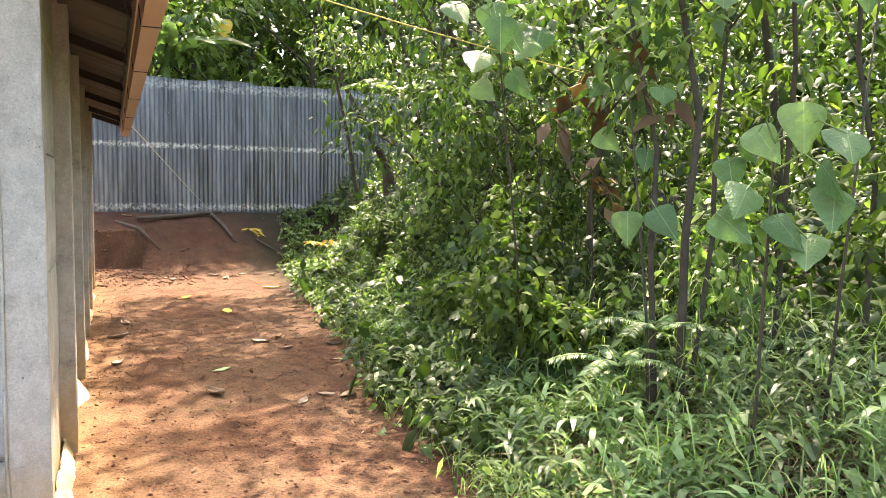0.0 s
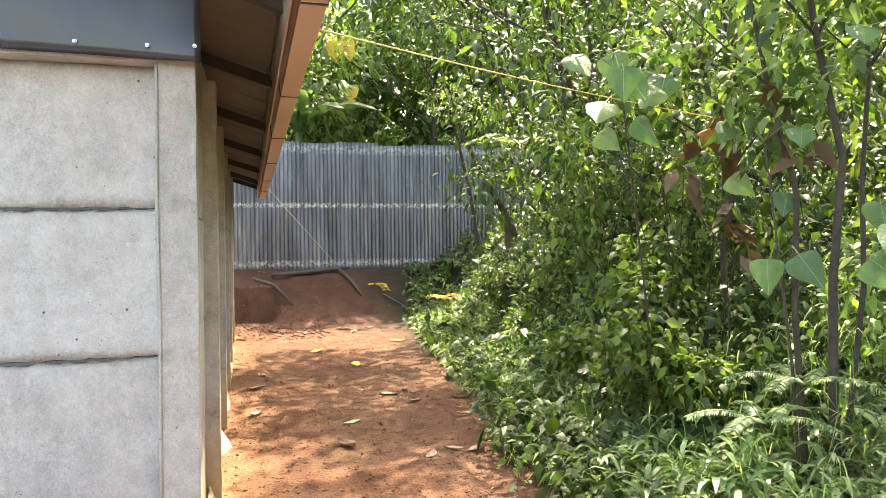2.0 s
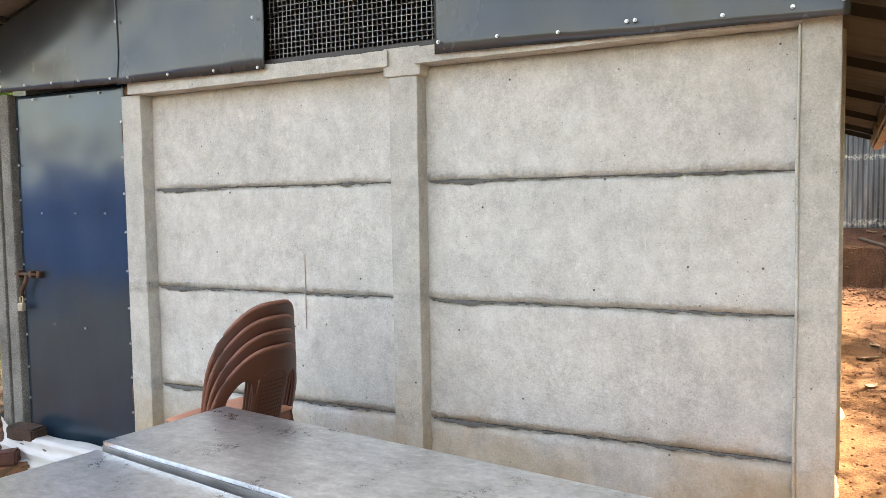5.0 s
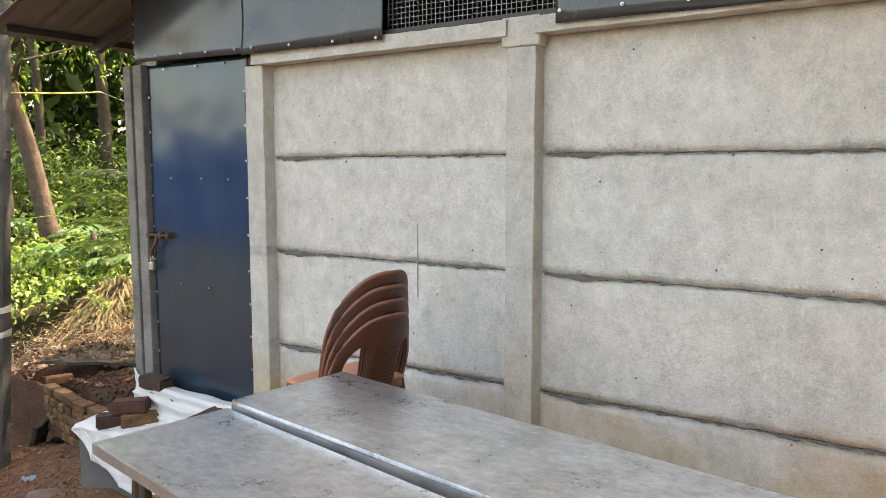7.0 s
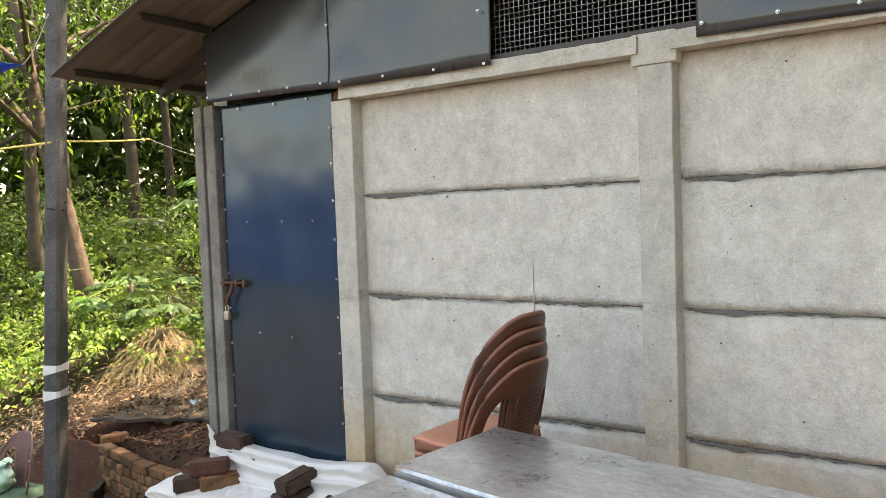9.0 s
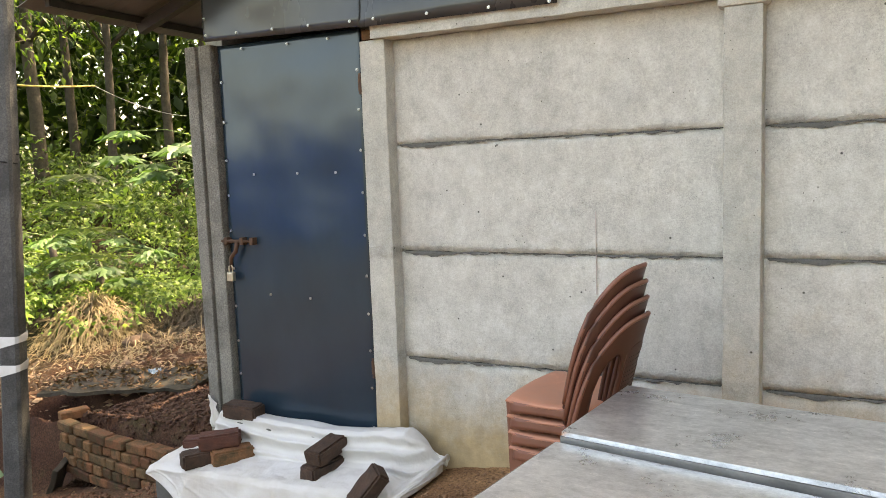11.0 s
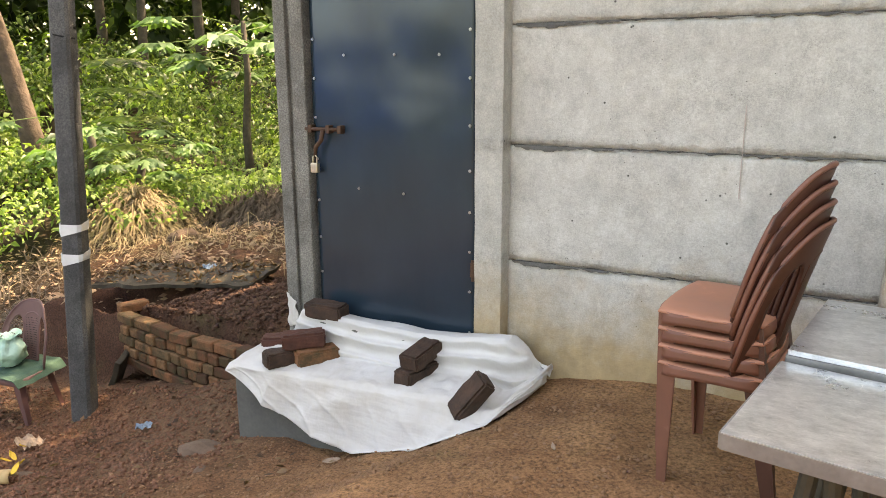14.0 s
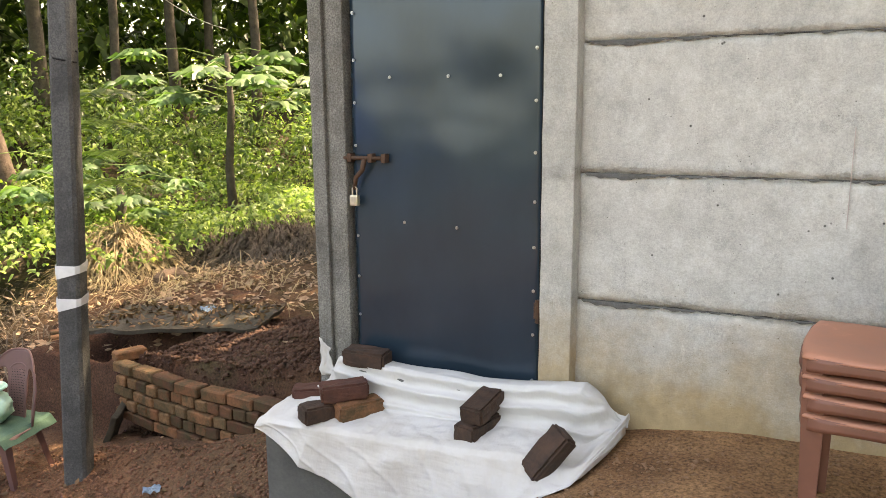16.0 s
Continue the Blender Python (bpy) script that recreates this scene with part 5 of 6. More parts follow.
sheath = empty("palm_sheath", pose(-5.67, -1.20, ground_z(-5.67, -1.20) + 0.05, 0, -6, 28), label="pale ochre dry palm sheath lying on the slope", category="palm sheath")
bm = bmesh.new()
sheet(bm, lambda u, v: ((u - 0.5) * 0.55, 0.085 * math.cos(v * 3.6 - 0.2) * (1 - 0.5 * u), 0.085 * math.sin(v * 3.6 - 0.2) * (1 - 0.5 * u) + 0.006 * wob(u * 5, v * 5, 1, 1)), 16, 12)
thicken(bm, 0.006)
part("husk", bm, M_HUSK, sheath, smooth=True)
for k in range(5):
    ob = part("yellowed_leaf", leaf_shape(0.075, 0.035, 0.4, 40 + k), M_YELLOW, sheath, smooth=True)
    ob.matrix_basis = pose(0.30 + 0.04 * math.sin(k * 2), 0.05 * math.cos(k * 3), 0.05 + 0.025 * k, 20 * math.sin(k), -35, 70 * k)

# ---- ropes ----
def rope(name, a, b, sag, r, mat, label):
    a, b = Vector(a), Vector(b)
    bm = bmesh.new()
    tube(bm, [a.lerp(b, t) - Vector((0, 0, sag * 4 * t * (1 - t))) for t in np.linspace(0, 1, 22)], r, 6)
    tagged(part(name, bm, mat, smooth=True), label, "rope")


rope("rope", (eave_x(0.05) + 0.085, 0.05, roof_z(eave_x(0.05)) - 0.08), (2.93, 0.87, 2.12), 0.02, 0.003, M_ROPE, "taut pale yellow cord from the gutter to a tree")
rope("cord", (eave_x(7.9) + 0.09, 7.9, 2.2), (2.38, 10.95, 0.9), 0.01, 0.005, M_CORD, "thin pale cord tied from the eave to a log")
rope("cord", (-5.88, -0.1, 2.95), (-7.95, 0.74, 3.0), 0.05, 0.004, M_CORD, "pale cord tying the tarpaulin corner to the pole")
rope("rope", (-5.95, -0.1, 2.05), (-9.8, -0.4, 2.15), 0.03, 0.008, M_ROPE, "bright yellow nylon rope tied to the pole")
rope("rope", (-5.93, -0.06, 2.06), (-6.75, 1.25, 2.22), 0.01, 0.007, M_ROPE, "bright yellow nylon rope tied to the pole")
rope("cord", (-6.75, 1.25, 2.22), (-7.6, 3.1, 2.1), 0.05, 0.004, M_CORD, "thin pale cord lengthening the yellow rope")

# ---- blue tarpaulins behind the pole ----
tarp = empty("tarpaulin", label="blue tarpaulin canopy on poles with one hanging side", category="tarpaulin")
bm = bmesh.new()
sheet(bm, lambda u, v: (-7.95 - 2.6 * u, 0.75 - 1.7 * v, 3.0 - 0.25 * u + 0.05 * wob(u * 3, v * 6, 0, 1)), 12, 20)
thicken(bm, 0.003)
part("canopy", bm, M_BLUE, tarp, smooth=True)
bm = bmesh.new()
sheet(bm, lambda u, v: (-8.8 + 0.10 * math.sin(u * 37) * (0.4 + v) - 0.2 * u, -2.2 - 7.0 * u, 2.0 - 1.6 * v + 0.06 * math.sin(u * 5)), 110, 10)
thicken(bm, 0.003)
part("curtain", bm, M_BLUE, tarp, smooth=True)
for x, y in ((-8.85, -2.2), (-9.05, -9.2), (-10.4, 0.7), (-10.4, -0.8)):
    bm = bmesh.new()
    tube(bm, [(x, y, ground_z(x, y) - 0.1), (x, y, 2.98 if x > -9 else 2.7)], 0.03, 8)
    part("support_pole", bm, M_BARK, tarp)


# ---- plants: leaves in number ----
def unit(a):
    return a / np.maximum(np.linalg.norm(a, axis=1, keepdims=True), 1e-6)


def leaf_cards(pos, d, length, width, droop=0.2, fold=0.12):
    """Folded pointed leaves, four faces each."""
    n = len(pos)
    d = unit(d)
    ref = unit(rng.normal(size=(n, 3)) * 0.55 + np.array((0, 0, 1.0)))
    s = unit(np.cross(d, ref))
    up = np.cross(s, d)
    L, W = length[:, None], width[:, None]
    mid = pos + d * L * 0.45 + up * L * fold
    tip = pos + d * L - np.array((0, 0, 1.0)) * droop * L
    le, ri = pos + d * L * 0.40 + s * W / 2, pos + d * L * 0.40 - s * W / 2
    v = np.stack([pos, le, mid, ri, tip], 1).reshape(-1, 3)
    k = (np.arange(n) * 5)[:, None, None]
    f = (k + np.array([[0, 2, 1], [0, 3, 2], [1, 2, 4], [2, 3, 4]])[None]).reshape(-1, 3)
    return v, f


def blade_cards(pos, d, length, width, bend):
    """Arching grass blades, five faces each."""
    n = len(pos)
    d = unit(d)
    flat = d.copy()
    flat[:, 2] = 0
    flat = unit(flat + rng.normal(size=(n, 3)) * 0.02)
    s = unit(np.cross(d, np.array((0, 0, 1.0)) + 0.001))
    L, W = length[:, None], width[:, None]
    b = bend[:, None]
    down = np.array((0, 0, -1.0))
    p1 = pos + d * L * 0.35
    p2 = pos + d * L * 0.66 + down * b * L * 0.13 + flat * b * L * 0.05
    tip = pos + d * L * 0.9 + down * b * L * 0.42 + flat * b * L * 0.12
    v = np.stack([pos + s * W * 0.25, pos - s * W * 0.25, p1 + s * W * 0.5, p1 - s * W * 0.5, p2 + s * W * 0.38, p2 - s * W * 0.38, tip], 1).reshape(-1, 3)
    k = (np.arange(n) * 7)[:, None, None]
    f = (k + np.array([[0, 1, 2], [1, 3, 2], [2, 3, 4], [3, 5, 4], [4, 5, 6]])[None]).reshape(-1, 3)
    return v, f


def cloud(centres, radii, count, squash=0.75):
    """Points in uneven clumps round centres."""
    c, r = np.array(centres, float), np.array(radii, float)
    w = r ** 2 / (r ** 2).sum()
    i = rng.choice(len(c), count, p=w)
    g = rng.normal(size=(count, 3))
    g = unit(g) * (rng.random((count, 1)) ** 0.45)
    g[:, 2] *= squash
    return c[i] + g * r[i][:, None], g


def stuff(name, vf, mat, label, category):
    v, f = vf
    return tagged(new(name, fast_mesh(name, v, f, mat)), label, category, kind="stuff")


ZG = np.vectorize(ground_z)


def crown_leaves(centres, radii, count, size, spread_dir=0.6, squash=0.75, aspect=0.45):
    p, g = cloud(centres, radii, count, squash)
    d = g * spread_dir + rng.normal(size=(count, 3)) * 0.6 + np.array((0, 0, -0.35))
    L = size * (0.6 + 0.8 * rng.random(count))
    return leaf_cards(p, d, L, L * aspect * (0.8 + 0.4 * rng.random(count)), 0.22)


def tree(x, y, h, r, crown_r, crown_lo, leaves, size, mat, bark, label, lean=(0, 0), clumps=9, name="tree", aspect=0.45, bend=0.06):
    z = ground_z(x, y) - 0.1
    t = empty(name, pose(x, y, z), label=label, category="tree")
    bm = bmesh.new()
    pts, rad = [], []
    for i in range(9):
        k = i / 8
        crook = bend * (min(k * 4, 1))
        pts.append((lean[0] * k * h + 0.03 * h * wob(x, k * 2, 1, 1.3) * k + crook * wob(x * 3, k * 5, 1, 1.1), lean[1] * k * h + 0.03 * h * wob(y, k * 2, 5, 1.3) * k + crook * wob(y * 3, k * 5, 7, 1.1), k * h))
        rad.append(r * (1.25 - 0.25 * min(k * 8, 1)) * (1 - 0.7 * k))
    tube(bm, pts, rad, 9)
    part("trunk", bm, bark, t, smooth=True)
    cen, rr = [], []
    for i in range(clumps):
        k = crown_lo + (1 - crown_lo) * (i + rng.random()) / clumps
        base = Vector(pts[min(int(k * 8), 8)])
        a = i * 2.4 + rng.random()
        out = crown_r * (0.35 + 0.6 * rng.random()) * (1.15 - 0.5 * abs(k - 0.6))
        c = base + Vector((math.cos(a) * out, math.sin(a) * out, 0.25 * crown_r * (rng.random() - 0.2)))
        cen.append(c), rr.append(crown_r * (0.28 + 0.25 * rng.random()))
        bm = bmesh.new()
        b0 = Vector(pts[max(min(int(k * 8) - 1, 8), 0)])
        m1 = b0.lerp(c, 0.5) + Vector((0, 0, 0.08 * crown_r))
        tube(bm, [b0, m1, c], [r * 0.34, r * 0.2, r * 0.06], 6)
        part("limb", bm, bark, t, smooth=True)
    v, f = crown_leaves(cen, rr, leaves, size, aspect=aspect)
    part("crown", fast_mesh("crown", v, f, mat), None, t)
    return t


# ---- thicket beside the path ----
def thicket_height(d, y):
    front = step(0.6, 2.4, y)
    bump = 0.75 + 0.55 * wob(y, d, 2, 0.8)
    tall = 0.25 + 2.1 * step(0.15, 1.7, d) * bump
    low = 0.22 + 0.55 * step(0.3, 2.2, d) * bump
    far = step(9.5, 8.0, y)
    return (low + (tall - low) * front) * (0.45 + 0.55 * far)


TH = np.vectorize(thicket_height)
EX = np.vectorize(edge_x)


def thicket(count, lo, hi, depth, size, aspect, top=0.5, lift=0.0):
    y = lo + (hi - lo) * rng.random(count)
    d = depth * rng.random(count) ** 1.15 - 0.12 - 0.25 * rng.random(count) ** 6
    x = EX(y) + d
    h = TH(d, y)
    z = ZG(x, y) + lift + h * (1 - top * rng.random(count) ** 1.4) * (0.9 + 0.2 * rng.random(count))
    keep = np.array([wob(a, b, c, 1.9) + 0.6 * wob(a, b, c, 5) > -0.16 for a, b, c in zip(x, y, z)])
    x, y, z = x[keep], y[keep], z[keep]
    count = len(x)
    p = np.stack([x, y, z], 1)
    g = rng.normal(size=(count, 3)) * 0.75 + np.array((-0.35, -0.35, -0.1))
    L = size * (0.45 + 1.5 * rng.random(count) ** 2.2)
    return leaf_cards(p, g, L, L * aspect * (0.7 + 0.5 * rng.random(count)), 0.2)


stuff("vine_thicket", thicket(42000, 0.2, 11.2, 2.3, 0.062, 0.62, 0.75), L_VINE, "dense tangle of small-leaved green creepers beside the path", "creepers")
stuff("herb_fringe", thicket(19000, -2.4, 9.8, 1.0, 0.05, 0.36, 0.95), L_GROUND, "low fresh green weeds fringing the bare path", "weeds")
# Dark leaf colour deepens the shade inside the thicket.
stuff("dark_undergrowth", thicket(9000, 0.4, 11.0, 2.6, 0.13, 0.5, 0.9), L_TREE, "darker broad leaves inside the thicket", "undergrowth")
c = [(edge_x(y) + d, y, ground_z(edge_x(y) + d, y) + z) for y, d, z in ((1.2, 0.55, 0.72), (1.5, 0.75, 0.95), (0.9, 0.75, 0.5), (1.8, 0.95, 1.15), (2.3, 0.5, 0.55), (5.5, 0.6, 0.8))]
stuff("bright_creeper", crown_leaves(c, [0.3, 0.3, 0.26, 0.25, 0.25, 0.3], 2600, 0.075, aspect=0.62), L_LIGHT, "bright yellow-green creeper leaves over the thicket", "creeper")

c = [(edge_x(y) + d, y, z) for y, d, z in zip(np.linspace(0.1, 4.5, 34), 0.75 + 1.1 * rng.random(34), 0.7 + 2.2 * rng.random(34))]
stuff("hanging_creeper", crown_leaves(c, 0.16 + 0.22 * rng.random(34), 6500, 0.085, 0.5, 1.25, 0.6), L_VINE, "creepers hanging in ragged curtains from the slender trees", "creepers")
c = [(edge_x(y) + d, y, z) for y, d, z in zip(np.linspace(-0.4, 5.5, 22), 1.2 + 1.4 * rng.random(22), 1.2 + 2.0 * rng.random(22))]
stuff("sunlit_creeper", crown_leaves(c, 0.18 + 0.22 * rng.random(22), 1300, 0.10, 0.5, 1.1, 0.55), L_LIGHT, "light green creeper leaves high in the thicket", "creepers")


def stems(count, region, h0, h1, r, mat, name, label):
    v, f = [], []
    for i in range(count):
        x, y = region()
        z = ground_z(x, y)
        h = h0 + (h1 - h0) * rng.random()
        a, b = rng.normal(size=2) * 0.22 * h
        k = len(v)
        for t in (0, 0.5, 1.0):
            rr = r * (1 - 0.6 * t)
            px, py, pz = x + a * t * t, y + b * t * t, z + h * t * (1 - 0.12 * t)
            v += [(px + rr, py, pz), (px - rr * 0.5, py + rr * 0.87, pz), (px - rr * 0.5, py - rr * 0.87, pz)]
        for j in (0, 3):
            for q in range(3):
                f.append((k + j + q, k + j + (q + 1) % 3, k + j + 3 + (q + 1) % 3, k + j + 3 + q))
    return stuff(name, (np.array(v), np.array(f)), mat, label, "stems")


def in_thicket():
    y = 0.8 + 9.7 * rng.random()
    return edge_x(y) + 0.9 + 1.8 * rng.random(), y


stems(170, in_thicket, 0.3, 1.5, 0.0035, M_STEM, "vine_stems", "thin green and brown vine stems in the thicket")
stems(220, in_thicket, 0.6, 2.6, 0.008, M_DARKBARK, "dead_twigs", "thin dark dead twigs in the thicket")

# broad-bladed grass at the front
cl = 1500
gy_ = -2.5 + 6.0 * rng.random(cl) ** 1.1
gd_ = 0.05 + 2.3 * rng.random(cl)
gx_ = EX(gy_) + gd_
per = 8
ang = rng.random((cl, per)) * 6.283
hh = (0.10 + 0.36 * rng.random((cl, 1)) * (0.5 + 0.5 * np.clip(gd_, 0, 1.3)[:, None])) * (0.35 + 0.65 * rng.random((cl, per)))
px = gx_[:, None] + 0.05 * np.cos(ang) * (0.4 + hh)
py = gy_[:, None] + 0.05 * np.sin(ang) * (0.4 + hh)
pz = ZG(gx_, gy_)[:, None] + hh
pos = np.stack([px, py, pz], -1).reshape(-1, 3)
dd = np.stack([np.cos(ang), np.sin(ang), 0.35 + 0.7 * rng.random((cl, per))], -1).reshape(-1, 3)
n = len(pos)
Lb = 0.10 + 0.13 * rng.random(n)
stuff("broad_grass", blade_cards(pos, dd, Lb, 0.020 + 0.022 * rng.random(n), 0.6 + 0.8 * rng.random(n)), L_GRASS, "broad-bladed arching green grass along the path", "grass")
n = 10000
y = -2.4 + 12.2 * rng.random(n)
d = 1.9 * rng.random(n) ** 1.5 - 0.08 - 0.2 * rng.random(n) ** 5
x = EX(y) + d
pos = np.stack([x, y, ZG(x, y) + 0.02 + np.clip(d, 0, 1) * 0.7 * rng.random(n)], 1)
a = rng.random(n) * 6.283
dd = np.stack([np.cos(a) * 0.6, np.sin(a) * 0.6, 0.5 + rng.random(n)], 1)
stuff("fine_grass", blade_cards(pos, dd, 0.14 + 0.30 * rng.random(n) ** 1.5, np.full(n, 0.006), 0.6 + rng.random(n)), L_GROUND, "fine green grass between the weeds", "grass")
n = 6000
y = -2.4 + 4.2 * rng.random(n)
x = EX(y) + 0.15 + 1.8 * rng.random(n)
pos = np.stack([x, y, ZG(x, y) + 0.05 + 0.12 * rng.random(n)], 1)
stuff("dry_grass", blade_cards(pos, rng.normal(size=(n, 3)) + np.array((0, 0, 0.4)), 0.15 + 0.2 * rng.random(n), np.full(n, 0.005), 0.8 + rng.random(n)), M_HAY, "dry straw-coloured grass under the green blades", "grass")

# seed heads of grass
v, f = [], []
for i in range(90):
    y = -2.0 + 5.0 * rng.random()
    x = edge_x(y) + 0.25 + 1.5 * rng.random()
    base = Vector((x, y, ground_z(x, y) + 0.25 + 0.45 * rng.random() * min(1, x - edge_x(y))))
    dr = Vector((rng.normal() * 0.4, rng.normal() * 0.4, 1)).normalized()
    m = 16
    pp = np.array([base + dr * 0.009 * j for j in range(m)])
    q = np.stack([np.cos(np.arange(m) * 2.4), np.sin(np.arange(m) * 2.4), np.full(m, 0.5)], 1)
    vv, ff = leaf_cards(pp, q, np.full(m, 0.028), np.full(m, 0.006), 0.0)
    f.append(ff + sum(len(a) for a in v)), v.append(vv)
stuff("seed_heads", (np.concatenate(v), np.concatenate(f)), L_LIGHT, "pale green feathery grass seed heads", "seed heads")


# ---- large heart-shaped leaves ----
def heart_mesh(seed):
    bm = bmesh.new()
    n, rings = 26, 4
    mid = bm.verts.new((0, 0, 0.02))
    prev = None
    for r in range(1, rings + 1):
        ring = []
        for i in range(n):
            t = 2 * math.pi * i / n
            x = 0.5 * (math.sin(t) ** 3 * 0.35 + math.sin(t) * 0.72)
            y = 0.52 * math.cos(t) - 0.14 * math.cos(2 * t) - 0.06
            if math.cos(t) < -0.93:
                y -= 0.16 * (abs(math.cos(t)) - 0.93) / 0.07
            k = r / rings
            wave = 0.02 * math.sin(5 * t + seed) * k * k
            ring.append(bm.verts.new((x * k, y * k - 0.12 * k, 0.02 - 0.10 * k * k * abs(x) * 2 + wave - 0.06 * k * k * max(-math.cos(t), 0) + 0.012 * abs(math.sin(6 * t)) * k)))
        for i in range(n):
            if prev:
                bm.faces.new((prev[i], ring[i], ring[(i + 1) % n], prev[(i + 1) % n]))
            else:
                bm.faces.new((mid, ring[i], ring[(i + 1) % n]))
        prev = ring
    bmesh.ops.recalc_face_normals(bm, faces=bm.faces)
    return finish(bm, "leaf", M_HEART, True)


def heart_material():
    k = Mat("big_heart_leaf", 0.40, spec=0.45)
    tc = k.n.new("ShaderNodeTexCoord").outputs["Object"]
    base = k.ramp(k.info.outputs["Random"], ((0.0, (0.075, 0.150, 0.055)), (0.6, (0.115, 0.200, 0.075)), (1.0, (0.19, 0.285, 0.10))))
    sep = k.n.new("ShaderNodeSeparateXYZ")
    k.l.new(tc, sep.inputs[0])
    rib = k.math("LESS_THAN", k.math("ABSOLUTE", sep.outputs[0]), 0.010)
    c = k.mix(k.math("MULTIPLY", rib, 0.6), base, (0.30, 0.36, 0.16))
    c = k.mix(0.25, c, k.ramp(k.noise(30, 4), ((0.35, 0.3), (0.65, 0.7))), "OVERLAY")
    k.color(c).bump(k.noise(14, 3, 0.6, tc), 0.02, 0.4)
    return k.see_through(k.mix(1.0, c, (1.4, 1.6, 0.6), "MULTIPLY"), 0.3).m


M_HEART = heart_material()
HEARTS = [heart_mesh(s) for s in (0.0, 1.7, 3.1)]


def axes(p, tip, face, s):
    y = -Vector(tip).normalized()
    z = Vector(face)
    z = (z - y * z.dot(y)).normalized()
    x = y.cross(z)
    m = Matrix((x, y, z)).transposed().to_4x4()
    return Matrix.Translation(p) @ m @ Matrix.Scale(s, 4)


def heart_plant(name, base, leaves, label):
    """A shrub with big hanging leaves: (x, y, z, size) each."""
    bx, by = base
    t = empty(name, label=label, category="shrub")
    z0 = ground_z(bx, by)
    top = max(l[2] for l in leaves) - 0.1
    bm = bmesh.new()
    cx, cy = sum(l[0] for l in leaves) / len(leaves), sum(l[1] for l in leaves) / len(leaves)
    line = [Vector((bx, by, z0 - 0.05)), Vector((bx * 0.7 + cx * 0.3, by * 0.7 + cy * 0.3, z0 * 0.6 + top * 0.4)), Vector((cx, cy + 0.03, top))]
    tube(bm, line, [0.009, 0.007, 0.004], 7)
    part("stem", bm, M_DARKBARK, t, smooth=True)
    for i, (x, y, z, s) in enumerate(leaves):
        tip = Vector((0.6 * math.sin(i * 2.7) - 0.05, -0.35 + 0.25 * math.cos(i * 1.9), -0.62))
        face = Vector((-0.45 + 0.35 * math.sin(i * 3.3), -0.75, 0.75 + 0.45 * math.cos(i * 2.1)))
        ob = part("leaf", HEARTS[i % 3], None, t)
        ob.matrix_basis = axes((x, y, z), tip, face, s * 0.66)
        a = line[1].lerp(line[2], min(max((z - line[1].z) / max(top - line[1].z, 0.1), 0), 1))
        bm = bmesh.new()
        p1 = Vector((x, y, z)) + Vector((0, 0, 0.06 * s))
        tube(bm, [a, a.lerp(p1, 0.6) + Vector((0, 0, 0.05)), Vector((x, y, z + 0.004))], [0.004, 0.0035, 0.003], 5)
        part("leaf_stalk", bm, M_STEM, t)
    return t


heart_plant("heart_leaf_shrub", (2.62, -0.72), ((2.41, -1.05, 1.70, 0.23), (2.33, -0.94, 1.63, 0.20), (2.50, -1.15, 1.62, 0.23), (2.39, -1.16, 1.50, 0.21), (2.24, -0.98, 1.43, 0.20),
            (2.19, -0.93, 1.34, 0.20), (2.48, -1.13, 1.42, 0.22), (2.35, -0.80, 1.53, 0.17), (2.38, -1.00, 1.33, 0.21), (2.45, -1.06, 1.27, 0.21), (2.36, -0.86, 1.60, 0.15)),
            "shrub with large heart-shaped green leaves on long stalks")
heart_plant("heart_leaf_shrub", (2.75, 0.0), ((2.41, -0.18, 1.31, 0.20), (2.51, -0.27, 1.33, 0.22), (2.70, -0.06, 1.90, 0.19), (2.81, 0.24, 1.9, 0.19), (2.65, 0.36, 1.98, 0.19), (2.72, 0.42, 1.72, 0.2), (2.8, 0.15, 1.62, 0.18)),
            "shrub with large hanging heart-shaped leaves beside a trunk")
heart_plant("heart_leaf_shrub", (2.7, 1.1), ((2.20, 0.61, 2.28, 0.25), (2.27, 0.66, 2.26, 0.24), (2.12, 0.68, 2.12, 0.25), (2.29, 0.61, 2.02, 0.25), (2.38, 0.62, 2.2, 0.24), (2.18, 0.8, 1.98, 0.2), (2.5, 0.7, 2.28, 0.25), (2.3, 0.9, 2.42, 0.25), (2.05, 0.85, 2.4, 0.24)),
            "tall climber with large heart-shaped leaves near the cord")
heart_plant("heart_leaf_shrub", (3.2, -0.6), ((3.2, -0.7, 2.3, 0.2), (2.95, -0.5, 2.32, 0.2), (2.8, -0.3, 2.3, 0.2), (3.5, -1.0, 2.2, 0.22), (3.4, -1.0, 2.35, 0.2), (3.3, -1.25, 1.5, 0.2)),
            "tall shrub with backlit heart-shaped leaves")
for k in range(7):
    x, y, z = 2.75 + 0.35 * rng.random(), 0.05 + 0.9 * rng.random(), 1.35 + 0.75 * rng.random()
    v, f = crown_leaves([(x, y, z)], [0.06], 7, 0.16, 0.2, 1.6, 0.5)
    tagged(new("withered_leaves", fast_mesh("withered_leaves", v, f, L_DRY)), "bunch of withered brown leaves caught in the shrubs", "dead leaves", "withered bunches", "stuff")

